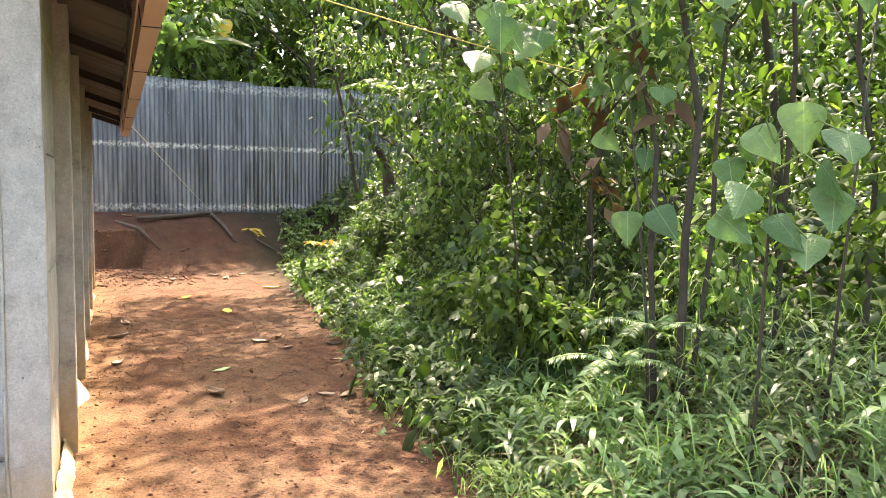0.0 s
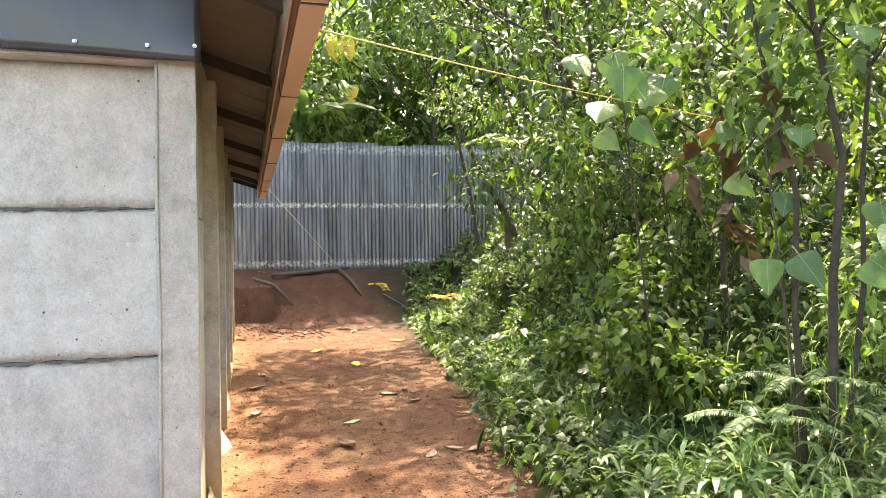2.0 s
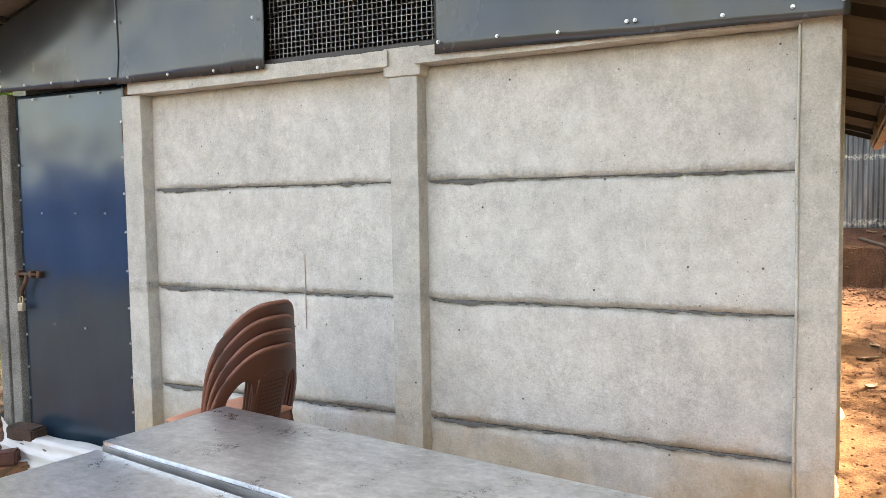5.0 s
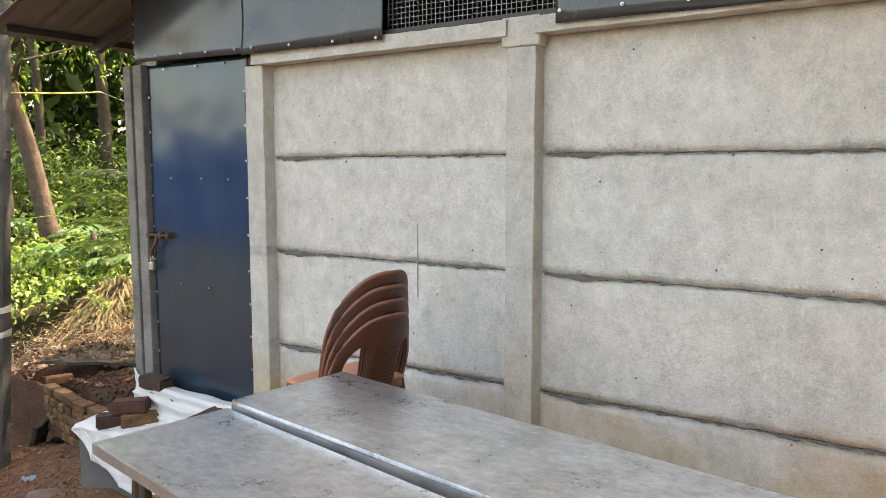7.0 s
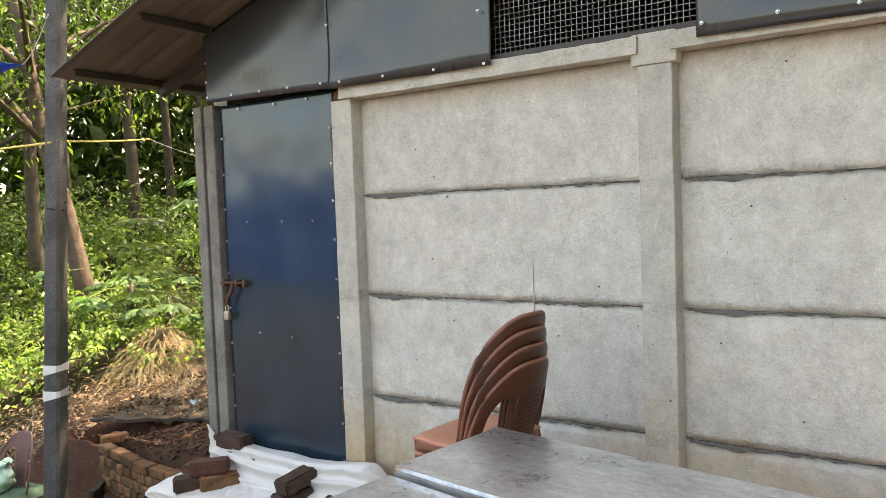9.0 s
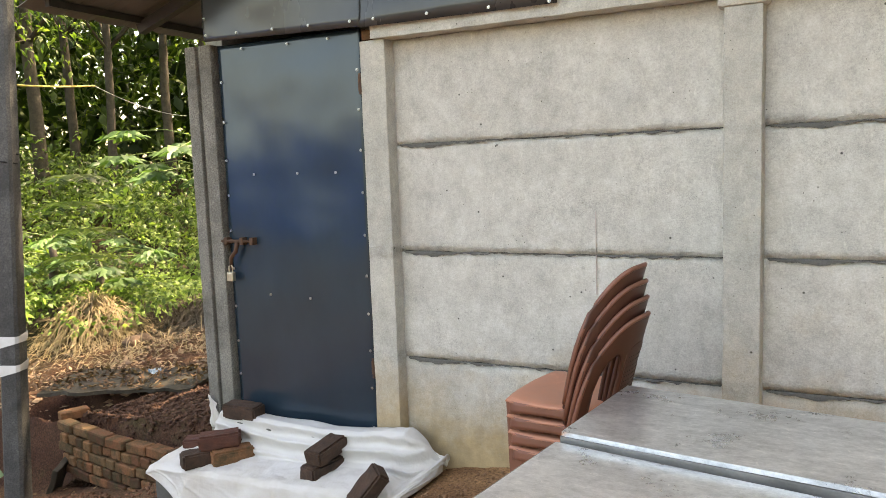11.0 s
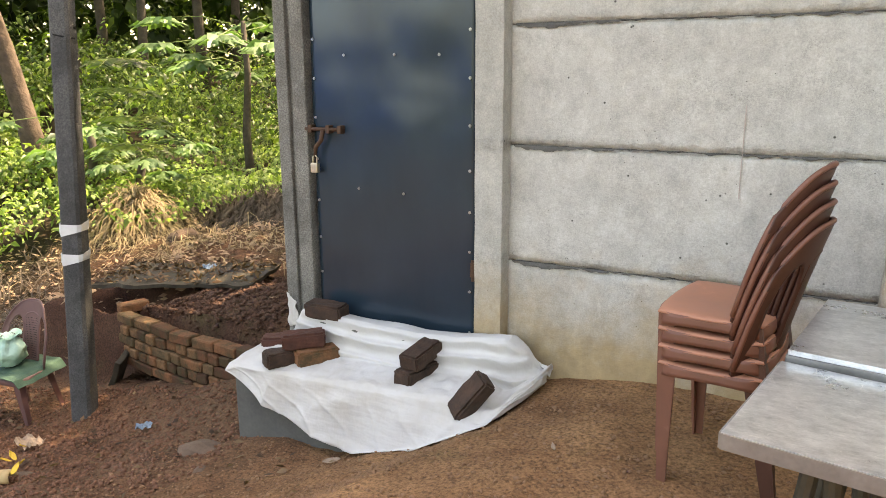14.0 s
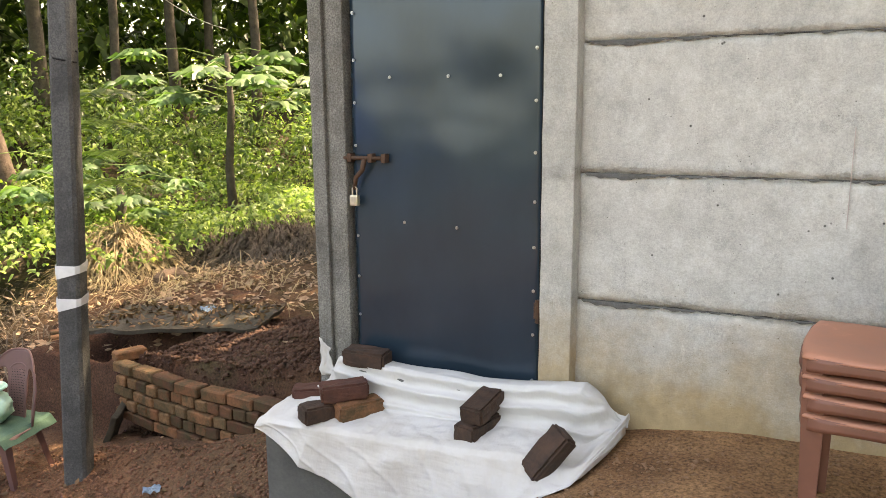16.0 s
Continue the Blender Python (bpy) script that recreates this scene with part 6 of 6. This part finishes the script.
# ---- trees of the thicket ----
T1, T2 = "slender dark-barked tree in the roadside thicket", "leafy young tree with light green leaves"
tree(2.95, 0.0, 4.6, 0.024, 1.3, 0.62, 900, 0.09, L_TREE, M_DARKBARK, "forked mossy dark trunk rising from the thicket", (-0.02, 0.02), 7, bend=0.2)
tree(3.1, 0.15, 4.4, 0.016, 1.2, 0.6, 900, 0.09, L_LIGHT, M_DARKBARK, T1, (0.09, 0.05), 6, bend=0.15)
tree(2.88, 0.1, 4.2, 0.018, 1.1, 0.62, 700, 0.09, L_LIGHT, M_DARKBARK, T1, (-0.07, 0.05), 6, bend=0.13)
for x, y, h, r, cr, n, mat in ((4.0, 0.35, 5.5, 0.02, 1.5, 1300, L_LIGHT), (4.35, 0.0, 5.5, 0.02, 1.5, 1300, L_LIGHT), (4.4, -0.8, 5.5, 0.022, 1.6, 1300, L_LIGHT),
                               (3.6, 1.6, 5.0, 0.026, 1.4, 2200, L_TREE), (4.1, 3.0, 5.5, 0.035, 1.7, 2600, L_TREE), (3.9, 4.6, 5.0, 0.05, 1.5, 2400, L_TREE), (4.7, 6.2, 6.0, 0.06, 1.9, 2800, L_TREE),
                               (5.2, 1.2, 6.5, 0.042, 2.0, 2400, L_LIGHT), (5.6, -1.0, 6.5, 0.04, 2.0, 2400, L_LIGHT), (5.5, 3.6, 7.0, 0.07, 2.2, 2800, L_TREE), (6.6, 0.3, 7.5, 0.05, 2.4, 2600, L_LIGHT),
                               (7.0, -2.0, 7.5, 0.05, 2.5, 2600, L_LIGHT), (6.6, 5.2, 8.0, 0.09, 2.5, 3000, L_TREE), (5.0, -2.6, 6.0, 0.035, 1.8, 1800, L_LIGHT), (6.3, 8.6, 8.0, 0.09, 2.4, 2800, L_TREE)):
    tree(x, y, h, r, cr, 0.55 if y < 2 and x < 6 else 0.36, int(n * (0.32 if y < 2 and x < 5.5 else 0.75)), 0.10 if x < 5 else 0.13, mat, M_DARKBARK, T2 if mat is L_LIGHT else T1, (0.10 * math.sin(3 * x + y), 0.08 * math.cos(5 * y)), 9, bend=0.16)
# Added trees, crowns above the view, that break up sun on the path.
for x, y, h, cr, n in ((5.2, 5.0, 7.0, 2.2, 1200), (5.9, 8.2, 7.5, 2.2, 1600)):
    tree(x, y, h, 0.05, cr, 0.66, n, 0.15, L_TREE, M_DARKBARK, "tall slender tree added to dapple the light on the path", (-0.38, 0.0), 11, bend=0.12)
for x, y, h in ((4.9, 6.8, 8.5), (4.6, 9.0, 8.5)):
    tree(x, y, h, 0.035, 1.4, 0.74, 2300, 0.13, L_TREE, M_DARKBARK, "slender tree added with its crown out of view to shade the path", (-0.20, 0.0), 9, bend=0.14)
stump = empty("tree", pose(4.55, 7.85, ground_z(4.55, 7.85) - 0.1), label="cut ochre trunk with a thin leaning branch, wrapped in vines", category="tree")
bm = bmesh.new()
tube(bm, [(0, 0, 0), (-0.02, 0, 0.8), (-0.06, 0.0, 1.45), (-0.12, 0, 1.75)], [0.12, 0.1, 0.095, 0.06], 10)
part("trunk", bm, M_REDBARK, stump, smooth=True)
bm = bmesh.new()
tube(bm, [(-0.12, 0, 1.7), (-0.45, 0.1, 2.3), (-0.75, 0.15, 2.9), (-0.95, 0.2, 3.6)], [0.055, 0.04, 0.03, 0.015], 8)
part("limb", bm, M_BARK, stump, smooth=True)
v, f = crown_leaves([(-0.2, 0, 2.6), (0.2, 0, 2.4), (-0.9, 0.2, 3.5), (-0.3, 0.2, 3.3), (0.5, 0.1, 3.0)], [0.4, 0.45, 0.5, 0.5, 0.5], 1500, 0.10, aspect=0.4)
part("crown", fast_mesh("crown", v, f, L_VINE), None, stump)


def frond_plant(name, x, y, z, mat, label, fronds, length, leaflets=26, width=0.09, rise=0.6, cat="plant"):
    """A plant whose leaves are rows of leaflets on a rib."""
    t = empty(name, pose(x, y, z), label=label, category=cat)
    for i in range(fronds):
        a = i * 2.4 + 0.3
        pts = []
        for k in range(9):
            s = k / 8 * length
            pts.append(Vector((math.cos(a) * s, math.sin(a) * s, rise * s - 0.55 * s * s / length)))
        bm = bmesh.new()
        tube(bm, pts, [0.006 * (1 - 0.8 * k / 8) for k in range(9)], 5)
        rib = part("frond", bm, M_STEM, t)
        side = Vector((-math.sin(a), math.cos(a), 0))
        pp, qq = [], []
        for j in range(leaflets):
            s = 0.15 + 0.85 * j / leaflets
            p = pts[0].lerp(pts[-1], s)
            p.z = rise * s * length - 0.55 * s * s * length
            for sg in (-1, 1):
                pp.append(p), qq.append(side * sg + Vector((math.cos(a), math.sin(a), 0)) * 0.35 + Vector((0, 0, -0.15)))
        m = len(pp)
        v, f = leaf_cards(np.array(pp), np.array(qq), np.full(m, width), np.full(m, width * 0.26), 0.15)
        part("leaf_blade", fast_mesh("leaf_blade", v, f, mat), None, rib)
    return t


for x, y, z, n, l, mat in ((2.75, 0.0, 0.75, 5, 0.34, L_GRASS), (2.45, -0.1, 0.62, 5, 0.32, L_GRASS), (4.3, 7.0, 2.75, 6, 0.8, L_VINE), (4.0, 7.4, 2.3, 5, 0.6, L_LIGHT), (3.6, 3.4, 2.35, 5, 0.5, L_VINE)):
    frond_plant("feathery_plant", x, y, z, mat, "plant with feathery rows of small green leaflets", n, l, 26, l * 0.15)
frond_plant("fallen_frond", 2.95, 10.55, ground_z(2.95, 10.55) + 0.03, M_YELLOW, "bright yellow withered frond lying on the bank", 4, 0.32, 8, 0.10, 0.15, "leaf")
frond_plant("yellow_plant", 4.0, 9.4, ground_z(4.0, 9.4) + 0.35, M_YELLOW, "yellowing leafy sprig beside the path end", 6, 0.42, 7, 0.13, 0.7)
for k, (x, y, z) in enumerate(((2.65, 13.4, 5.7), (2.95, 13.4, 5.75), (2.95, 13.4, 4.75))):
    ob = part("yellow_leaf", HEARTS[k], None)
    ob.data = HEARTS[k].copy()
    ob.data.materials[0] = M_YELLOW
    ob.matrix_basis = axes((x, y, z), (0.1, -0.2, -1), (-0.4, -0.8, 0.3), 0.42)
    tagged(ob, "bright yellow heart-shaped leaf hanging in the branches", "leaf", "yellow hanging leaves")


# ---- banana behind the fence ----
banana = empty("banana_plant", pose(1.75, 12.6, 1.55), label="banana plant with long pale green leaves behind the fence", category="plant")
bm = bmesh.new()
tube(bm, [(0, 0, -0.9), (0.05, 0, 1.2), (0.05, 0, 2.2)], [0.13, 0.11, 0.07], 10)
part("trunk", bm, M_STEM, banana, smooth=True)
for k, (a, l, w, rise) in enumerate(((-20, 1.9, 0.42, 0.95), (-60, 1.7, 0.42, 0.9), (200, 1.8, 0.4, 1.1), (150, 1.7, 0.4, 1.0), (265, 1.6, 0.38, 1.1), (60, 1.8, 0.4, 1.2))):
    bm = bmesh.new()
    ca, sa = math.cos(radians(a)), math.sin(radians(a))

    def blade(u, v):
        s = u * l
        q = (2 * v - 1)
        half = w / 2 * math.sin(math.pi * min(0.12 + u * 0.88, 1)) ** 0.6
        z = 2.15 + rise * s - 0.75 * s * s / l - abs(q) * half * 0.5 + 0.02 * wob(s * 6, q, k, 2)
        return (0.05 + ca * s * 0.85 - sa * q * half, sa * s * 0.85 + ca * q * half, z)

    sheet(bm, blade, 18, 8)
    part("leaf", bm, L_GRASS, banana, smooth=True)

# ---- woods behind the fence and all round ----
for k in range(11):
    x = -5 + 1.55 * k + rng.normal() * 0.4
    y = 14.5 + 3.5 * rng.random()
    tree(x, y, 7 + 3 * rng.random(), 0.10, 2.5, 0.22, 3000, 0.24, (L_LIGHT, L_VINE, L_LIGHT)[k % 3], M_BARK, "tall leafy tree standing behind the fence", clumps=11)


def ring(count, r0, r1, a0, a1, z0, z1, size, cx=-1.0, cy=-2.0, gaps=0.9):
    a = np.radians(a0 + (a1 - a0) * rng.random(count))
    r = r0 + (r1 - r0) * rng.random(count)
    x, y = cx + r * np.cos(a), cy + r * np.sin(a)
    lump = np.array([0.7 + 0.5 * wob(i, j, 0, 0.35) for i, j in zip(x, y)])
    z = z0 + (z1 - z0) * lump * rng.random(count) ** 0.85
    keep = np.array([wob(i, j, k, 0.45) + 0.5 * wob(i, j, k, 1.3) > -gaps for i, j, k in zip(x, y, z)])
    p = np.stack([x, y, z], 1)[keep]
    count = len(p)
    d = rng.normal(size=(count, 3)) + np.array((0, 0, -0.3))
    L = size * (0.6 + 0.8 * rng.random(count))
    return leaf_cards(p, d, L, L * 0.5, 0.2)


stuff("far_woods", ring(58000, 20, 31, -20, 175, -0.5, 14, 0.6), L_TREE, "dense dark green woods in the distance", "woods")
stuff("far_woods", ring(9000, 24, 36, 175, 340, -2, 3.5, 0.9), L_TREE, "low tree line behind the open yard", "woods")
# Unseen foliage added on the right to hold back light from that side.
stuff("roadside_woods", ring(16000, 7.5, 13, -70, -8, 0.0, 9, 0.30), L_TREE, "tall unseen thicket added along the yard to cut side light", "woods")
# Looks sunlit through its paler leaf colour.
stuff("sunlit_forest", ring(46000, 19, 24, 106, 172, 0.5, 15, 0.22, gaps=0.02), L_LIGHT, "forest foliage with sunlight put into its yellow-green colour", "woods")
stuff("near_woods", ring(30000, 8.5, 15, -12, 58, 0.4, 5.5, 0.15, gaps=0.1), L_TREE, "dark green foliage deep in the thicket", "woods")
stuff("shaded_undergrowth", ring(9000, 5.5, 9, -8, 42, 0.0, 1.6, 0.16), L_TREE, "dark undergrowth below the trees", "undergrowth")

# ---- slope and forest beyond the pole ----
EYE_X, EYE_Y = -1.9, -3.0


def away(deg, dist):
    """A place so many degrees to the left of +y and so far from the yard."""
    a = radians(deg)
    return EYE_X - math.sin(a) * dist, EYE_Y + math.cos(a) * dist


def slope_points(count, a0, a1, r0, r1, h):
    a = np.radians(a0 + (a1 - a0) * rng.random(count))
    r = r0 + (r1 - r0) * rng.random(count) ** 0.8
    x, y = EYE_X - np.sin(a) * r, EYE_Y + np.cos(a) * r
    lump = np.array([0.45 + 0.9 * max(wob(i, j, 3, 0.75) + 0.35, 0) for i, j in zip(x, y)])
    z = ZG(x, y) + h * lump * (1 - 0.55 * rng.random(count) ** 1.5)
    keep = np.array([wob(i, j, k, 1.1) + 0.5 * wob(i, j, k, 3.1) > -0.28 for i, j, k in zip(x, y, z)])
    return np.stack([x, y, z], 1)[keep]


p = slope_points(66000, 28, 80, 8.7, 17, 0.6)
n = len(p)
Lc = 0.045 + 0.075 * rng.random(n) ** 1.5
stuff("slope_cover", leaf_cards(p, rng.normal(size=(n, 3)) + np.array((0.2, -0.4, 0.15)), Lc, Lc * 0.6, 0.25), L_GROUND, "bright green weeds and creepers covering the slope", "weeds")
p = slope_points(17000, 30, 76, 12.5, 18, 1.3)
n = len(p)
Lc = 0.07 + 0.10 * rng.random(n)
stuff("slope_bushes", leaf_cards(p, rng.normal(size=(n, 3)) + np.array((0.2, -0.4, 0.1)), Lc, Lc * 0.5, 0.25), L_VINE, "leafy bushes below the forest trees", "bushes")
p = slope_points(5000, 50, 80, 9.0, 15, 0.7)
n = len(p)
stuff("slope_sprigs", leaf_cards(p, rng.normal(size=(n, 3)) + np.array((0.2, -0.4, 0.3)), 0.10 + 0.08 * rng.random(n), 0.04 + 0.03 * rng.random(n), 0.3), L_LIGHT, "yellow-green sprigs above the creepers", "weeds")


def straw(cx, cy, rx, ry, h, count, name, label, mat=None):
    u = rng.normal(size=(count, 2)) * 0.45
    x, y = cx + u[:, 0] * rx, cy + u[:, 1] * ry
    z = ZG(x, y) + h * np.exp(-(u ** 2).sum(1) * 2.2) * (0.55 + 0.5 * rng.random(count))
    d = np.stack([u[:, 0] + rng.normal(size=count) * 0.8, u[:, 1] + rng.normal(size=count) * 0.8, rng.normal(size=count) * 0.5 - 0.1], 1)
    return stuff(name, blade_cards(np.stack([x, y, z], 1), d, 0.16 + 0.26 * rng.random(count), np.full(count, 0.011), 0.8 + rng.random(count)), mat or M_HAY, label, "straw")


hx, hy = away(50.8, 9.3)
straw(hx, hy, 0.6, 0.55, 0.5, 2600, "hay_heap", "heap of dry straw-coloured cut grass")
hx, hy = away(41, 9.0)
straw(hx, hy, 1.6, 0.7, 0.36, 4200, "cut_stalks", "grey-brown cut stalks raked along the slope", M_LOG)
hx, hy = away(58, 8.4)
straw(hx, hy, 1.3, 0.8, 0.2, 500, "dry_stalks", "dry brown stalks on the bank", M_LOG)
hx, hy = away(62, 7.2)
straw(hx, hy, 0.9, 1.0, 0.3, 600, "dry_roots", "tangle of dry roots and grass on the cut bank", M_LOG)
hx, hy = away(47, 8.0)
straw(hx, hy, 2.2, 0.7, 0.05, 900, "leaf_litter", "thin litter of dry stalks on the terrace")


def litter(count, f, size, mat, name, label):
    pts = np.array([f() for _ in range(count)])
    z = ZG(pts[:, 0], pts[:, 1]) + 0.02
    L = size * (0.5 + rng.random(count))
    d = rng.normal(size=(count, 3)) * np.array((1, 1, 0.25)) + np.array((0, 0, 0.1))
    return stuff(name, leaf_cards(np.column_stack([pts, z]), d, L, L * 0.5, 0.0), mat, label, "leaf litter")


u, v = rng.random(700), rng.random(700)
p = np.stack([-7.15 + 1.35 * u - 0.1 * v, 0.78 + 0.42 * u + 0.5 * v, -0.345 + 0.06 * u + 0.05 * v + 0.02 * rng.random(700)], 1)
L = 0.03 + 0.06 * rng.random(700)
stuff("slab_litter", leaf_cards(p, rng.normal(size=(700, 3)) * np.array((1, 1, 0.3)) + np.array((0, 0, 0.25)), L, L * 0.4, 0.0), L_DRY, "dead leaves and dry weeds lying on the dark slab", "leaf litter")


def terrace():
    d, a = 6.2 + 3.4 * rng.random(), 36 + 30 * rng.random()
    return away(a, d)


litter(2600, terrace, 0.065, M_LITTER, "terrace_litter", "brown dead leaves scattered over the terrace")
litter(500, lambda: (0.25 + 3.2 * rng.random(), -1 + 12 * rng.random()), 0.03, L_DRY, "path_litter", "tiny bits of dead leaf on the path")
litter(300, lambda: (-8 + 4.5 * rng.random(), -1.6 + 1.8 * rng.random()), 0.04, L_DRY, "slope_litter", "bits of dead leaf on the red slope")


def clods(count, f, s0, s1, mat, name, label):
    """Loose lumps of earth, each a rough eight-sided pebble."""
    base = np.array([(1, 0, 0), (-1, 0, 0), (0, 1, 0), (0, -1, 0), (0, 0, 0.75), (0, 0, -0.6)], float)
    fc = np.array([[0, 2, 4], [2, 1, 4], [1, 3, 4], [3, 0, 4], [2, 0, 5], [1, 2, 5], [3, 1, 5], [0, 3, 5]])
    pts = np.array([f() for _ in range(count)])
    s = s0 + (s1 - s0) * rng.random(count) ** 2.5
    z = np.array([ground_z(a, b) + fine(a, b) for a, b in pts]) + s * 0.25
    v = base[None] * (0.65 + 0.7 * rng.random((count, 6, 1))) * s[:, None, None] + rng.normal(size=(count, 6, 3)) * 0.15 * s[:, None, None]
    v += np.column_stack([pts, z])[:, None]
    f_ = (np.arange(count) * 6)[:, None, None] + fc[None]
    return stuff(name, (v.reshape(-1, 3), f_.reshape(-1, 3)), mat, label, "soil clods")


clods(11000, lambda: (0.2 + 2.3 * rng.random(), -2.4 + 12.5 * rng.random() ** 1.3), 0.003, 0.012, M_CLOD, "path_gravel", "loose reddish laterite gravel on the path")
clods(11000, lambda: (-4.8 + 4.8 * rng.random(), -2.6 + 2.55 * rng.random()), 0.003, 0.012, M_YARDCLOD, "yard_gravel", "fine reddish gravel in the yard before the wall")
clods(900, lambda: (0.25 + 1.6 * rng.random() ** 1.5, 8.0 + 2.2 * rng.random()), 0.008, 0.03, M_CLOD, "bank_clods", "crumbled red earth fallen from the cut bank")
clods(9000, lambda: (-6.3 + 1.95 * rng.random(), 0.33 + 1.3 * rng.random()), 0.005, 0.024, M_DARKCLOD, "dug_soil", "freshly dug dark red soil behind the low wall")
clods(12000, lambda: (-7.6 + 3.3 * rng.random(), -1.5 + 1.6 * rng.random()), 0.003, 0.017, M_CLOD, "slope_clods", "red stony soil on the slope below the wall")

for a, dist, h, r, cr, n, mat, bark, lab, lean in (
        (56.4, 11.5, 8.0, 0.155, 2.6, 2600, L_TREE, M_REDBARK, "thick reddish split trunk leaning among the trees", (-0.06, -0.16)),
        (60.5, 13.5, 9.0, 0.13, 2.5, 2400, L_TREE, M_BARK, "grey-barked forest tree with dense crown", (0.0, 0.02)),
        (64, 12.0, 8.0, 0.12, 2.4, 2400, L_LIGHT, M_BARK, "grey-barked forest tree with light crown", (0.03, 0.0)),
        (54, 15.0, 9.0, 0.14, 2.8, 2800, L_TREE, M_BARK, "grey-barked forest tree with dense crown", (0.02, 0.0)),
        (49.5, 16.0, 9.0, 0.10, 2.7, 2800, L_TREE, M_BARK, "slim grey forest tree on the slope", (0.02, 0.01)),
        (45.5, 17.5, 10.0, 0.12, 3.0, 3000, L_TREE, M_BARK, "slim grey forest tree on the slope", (-0.02, 0.0)),
        (40, 16.5, 9.0, 0.12, 2.8, 3000, L_LIGHT, M_BARK, "forest tree with sunlit light green crown", (0.0, 0.0)),
        (36, 15.0, 8.5, 0.12, 2.8, 2800, L_TREE, M_BARK, "forest tree with dark dense crown", (0.02, 0.0)),
        (31, 16.0, 8.5, 0.12, 2.8, 2600, L_TREE, M_BARK, "forest tree with dark dense crown", (0.0, 0.0)),
        (68, 14.0, 9.0, 0.13, 2.8, 2600, L_LIGHT, M_BARK, "forest tree with sunlit light green crown", (0.0, 0.0)),
        (73, 12.5, 8.0, 0.12, 2.6, 2200, L_LIGHT, M_BARK, "forest tree with sunlit light green crown", (0.0, 0.0)),
        (78, 14.0, 8.0, 0.12, 2.6, 2200, L_TREE, M_BARK, "forest tree with dark dense crown", (0.0, 0.0)),
        (52, 18.5, 10.0, 0.12, 3.0, 2800, L_LIGHT, M_BARK, "forest tree with sunlit light green crown", (0.0, 0.0)),
        (43, 20.0, 11.0, 0.12, 3.2, 2800, L_LIGHT, M_BARK, "forest tree with sunlit light green crown", (0.0, 0.0)),
        (59, 18.0, 10.0, 0.12, 3.0, 2600, L_TREE, M_BARK, "forest tree with dark dense crown", (0.0, 0.0))):
    x, y = away(a, dist)
    tree(x, y, h, r, cr, 0.50, int(n * 1.1), 0.115, mat, bark, lab, lean, 13, bend=0.14)


# Added tree, mostly hidden by the shed, placed to block sun from the terrace.
for x, y, h in ((-5.2, 4.6, 10.0),):
    tree(x, y, h, 0.14, 3.0, 0.45, 16000, 0.17, L_TREE, M_BARK, "tall tree added behind the shed to shade the terrace", (0.17, -0.07), 24)


# papaya: lobed leaves on long stalks
def papaya(x, y, h, count, label, scale=1.0):
    t = empty("papaya_plant", pose(x, y, ground_z(x, y) - 0.05), label=label, category="plant")
    bm = bmesh.new()
    tube(bm, [(0, 0, 0), (-0.04, 0, h * 0.35), (0.06, 0, h * 0.7), (0.03, 0, h)], [0.075, 0.06, 0.05, 0.035], 9)
    part("trunk", bm, M_BARK, t, smooth=True)
    for i in range(count):
        a = i * 2.4
        rch = (0.35 + 0.5 * rng.random()) * scale
        z1 = h * (0.72 + 0.33 * i / count)
        e = Vector((math.cos(a) * rch, math.sin(a) * rch, z1 + 0.10 - 0.2 * rng.random()))
        bm = bmesh.new()
        tube(bm, [(0.03, 0, z1 - 0.05), e * 0.5 + Vector((0, 0, z1 * 0.5 + 0.06)), e], [0.008, 0.007, 0.005], 5)
        stalk = part("leaf_stalk", bm, M_STEM, t)
        pp, qq, ll = [], [], []
        for j in range(7):
            b = a + (j - 3) * 0.72
            dv = Vector((math.cos(b), math.sin(b), -0.25))
            L = (0.33 - 0.03 * abs(j - 3)) * scale
            pp.append(e), qq.append(dv), ll.append(L)
            for sg in (-1, 1):
                for at_ in (0.35, 0.6):
                    side = Vector((-math.sin(b) * sg, math.cos(b) * sg, 0))
                    pp.append(e + dv * L * at_), qq.append(dv * 0.8 + side * 0.7), ll.append(L * 0.42)
        ll = np.array(ll)
        v, f = leaf_cards(np.array(pp), np.array(qq), ll, ll * 0.46, 0.1)
        part("leaf", fast_mesh("leaf", v, f, L_FERN), None, stalk)
    return t


x, y = away(42.6, 11.6)
papaya(x, y, 2.5, 15, "tall papaya plant with pale lobed leaves on the slope", 1.6)
x, y = away(50.5, 9.9)
papaya(x, y, 0.95, 9, "young papaya plant with lobed leaves among the weeds", 1.0)
x, y = away(53.5, 10.3)
papaya(x, y, 1.2, 8, "young papaya plant with lobed leaves among the weeds", 1.1)
for k in range(4):
    z = 0.63 + 0.28 * k
    frond_plant("feathery_plant", -8.16 + 0.05 * math.sin(2 * k), 2.05, z, L_LIGHT, "bright yellow-green plant with feathery leaflets above the weeds", 6, 0.46 - 0.04 * k, 12, 0.13, 0.35)
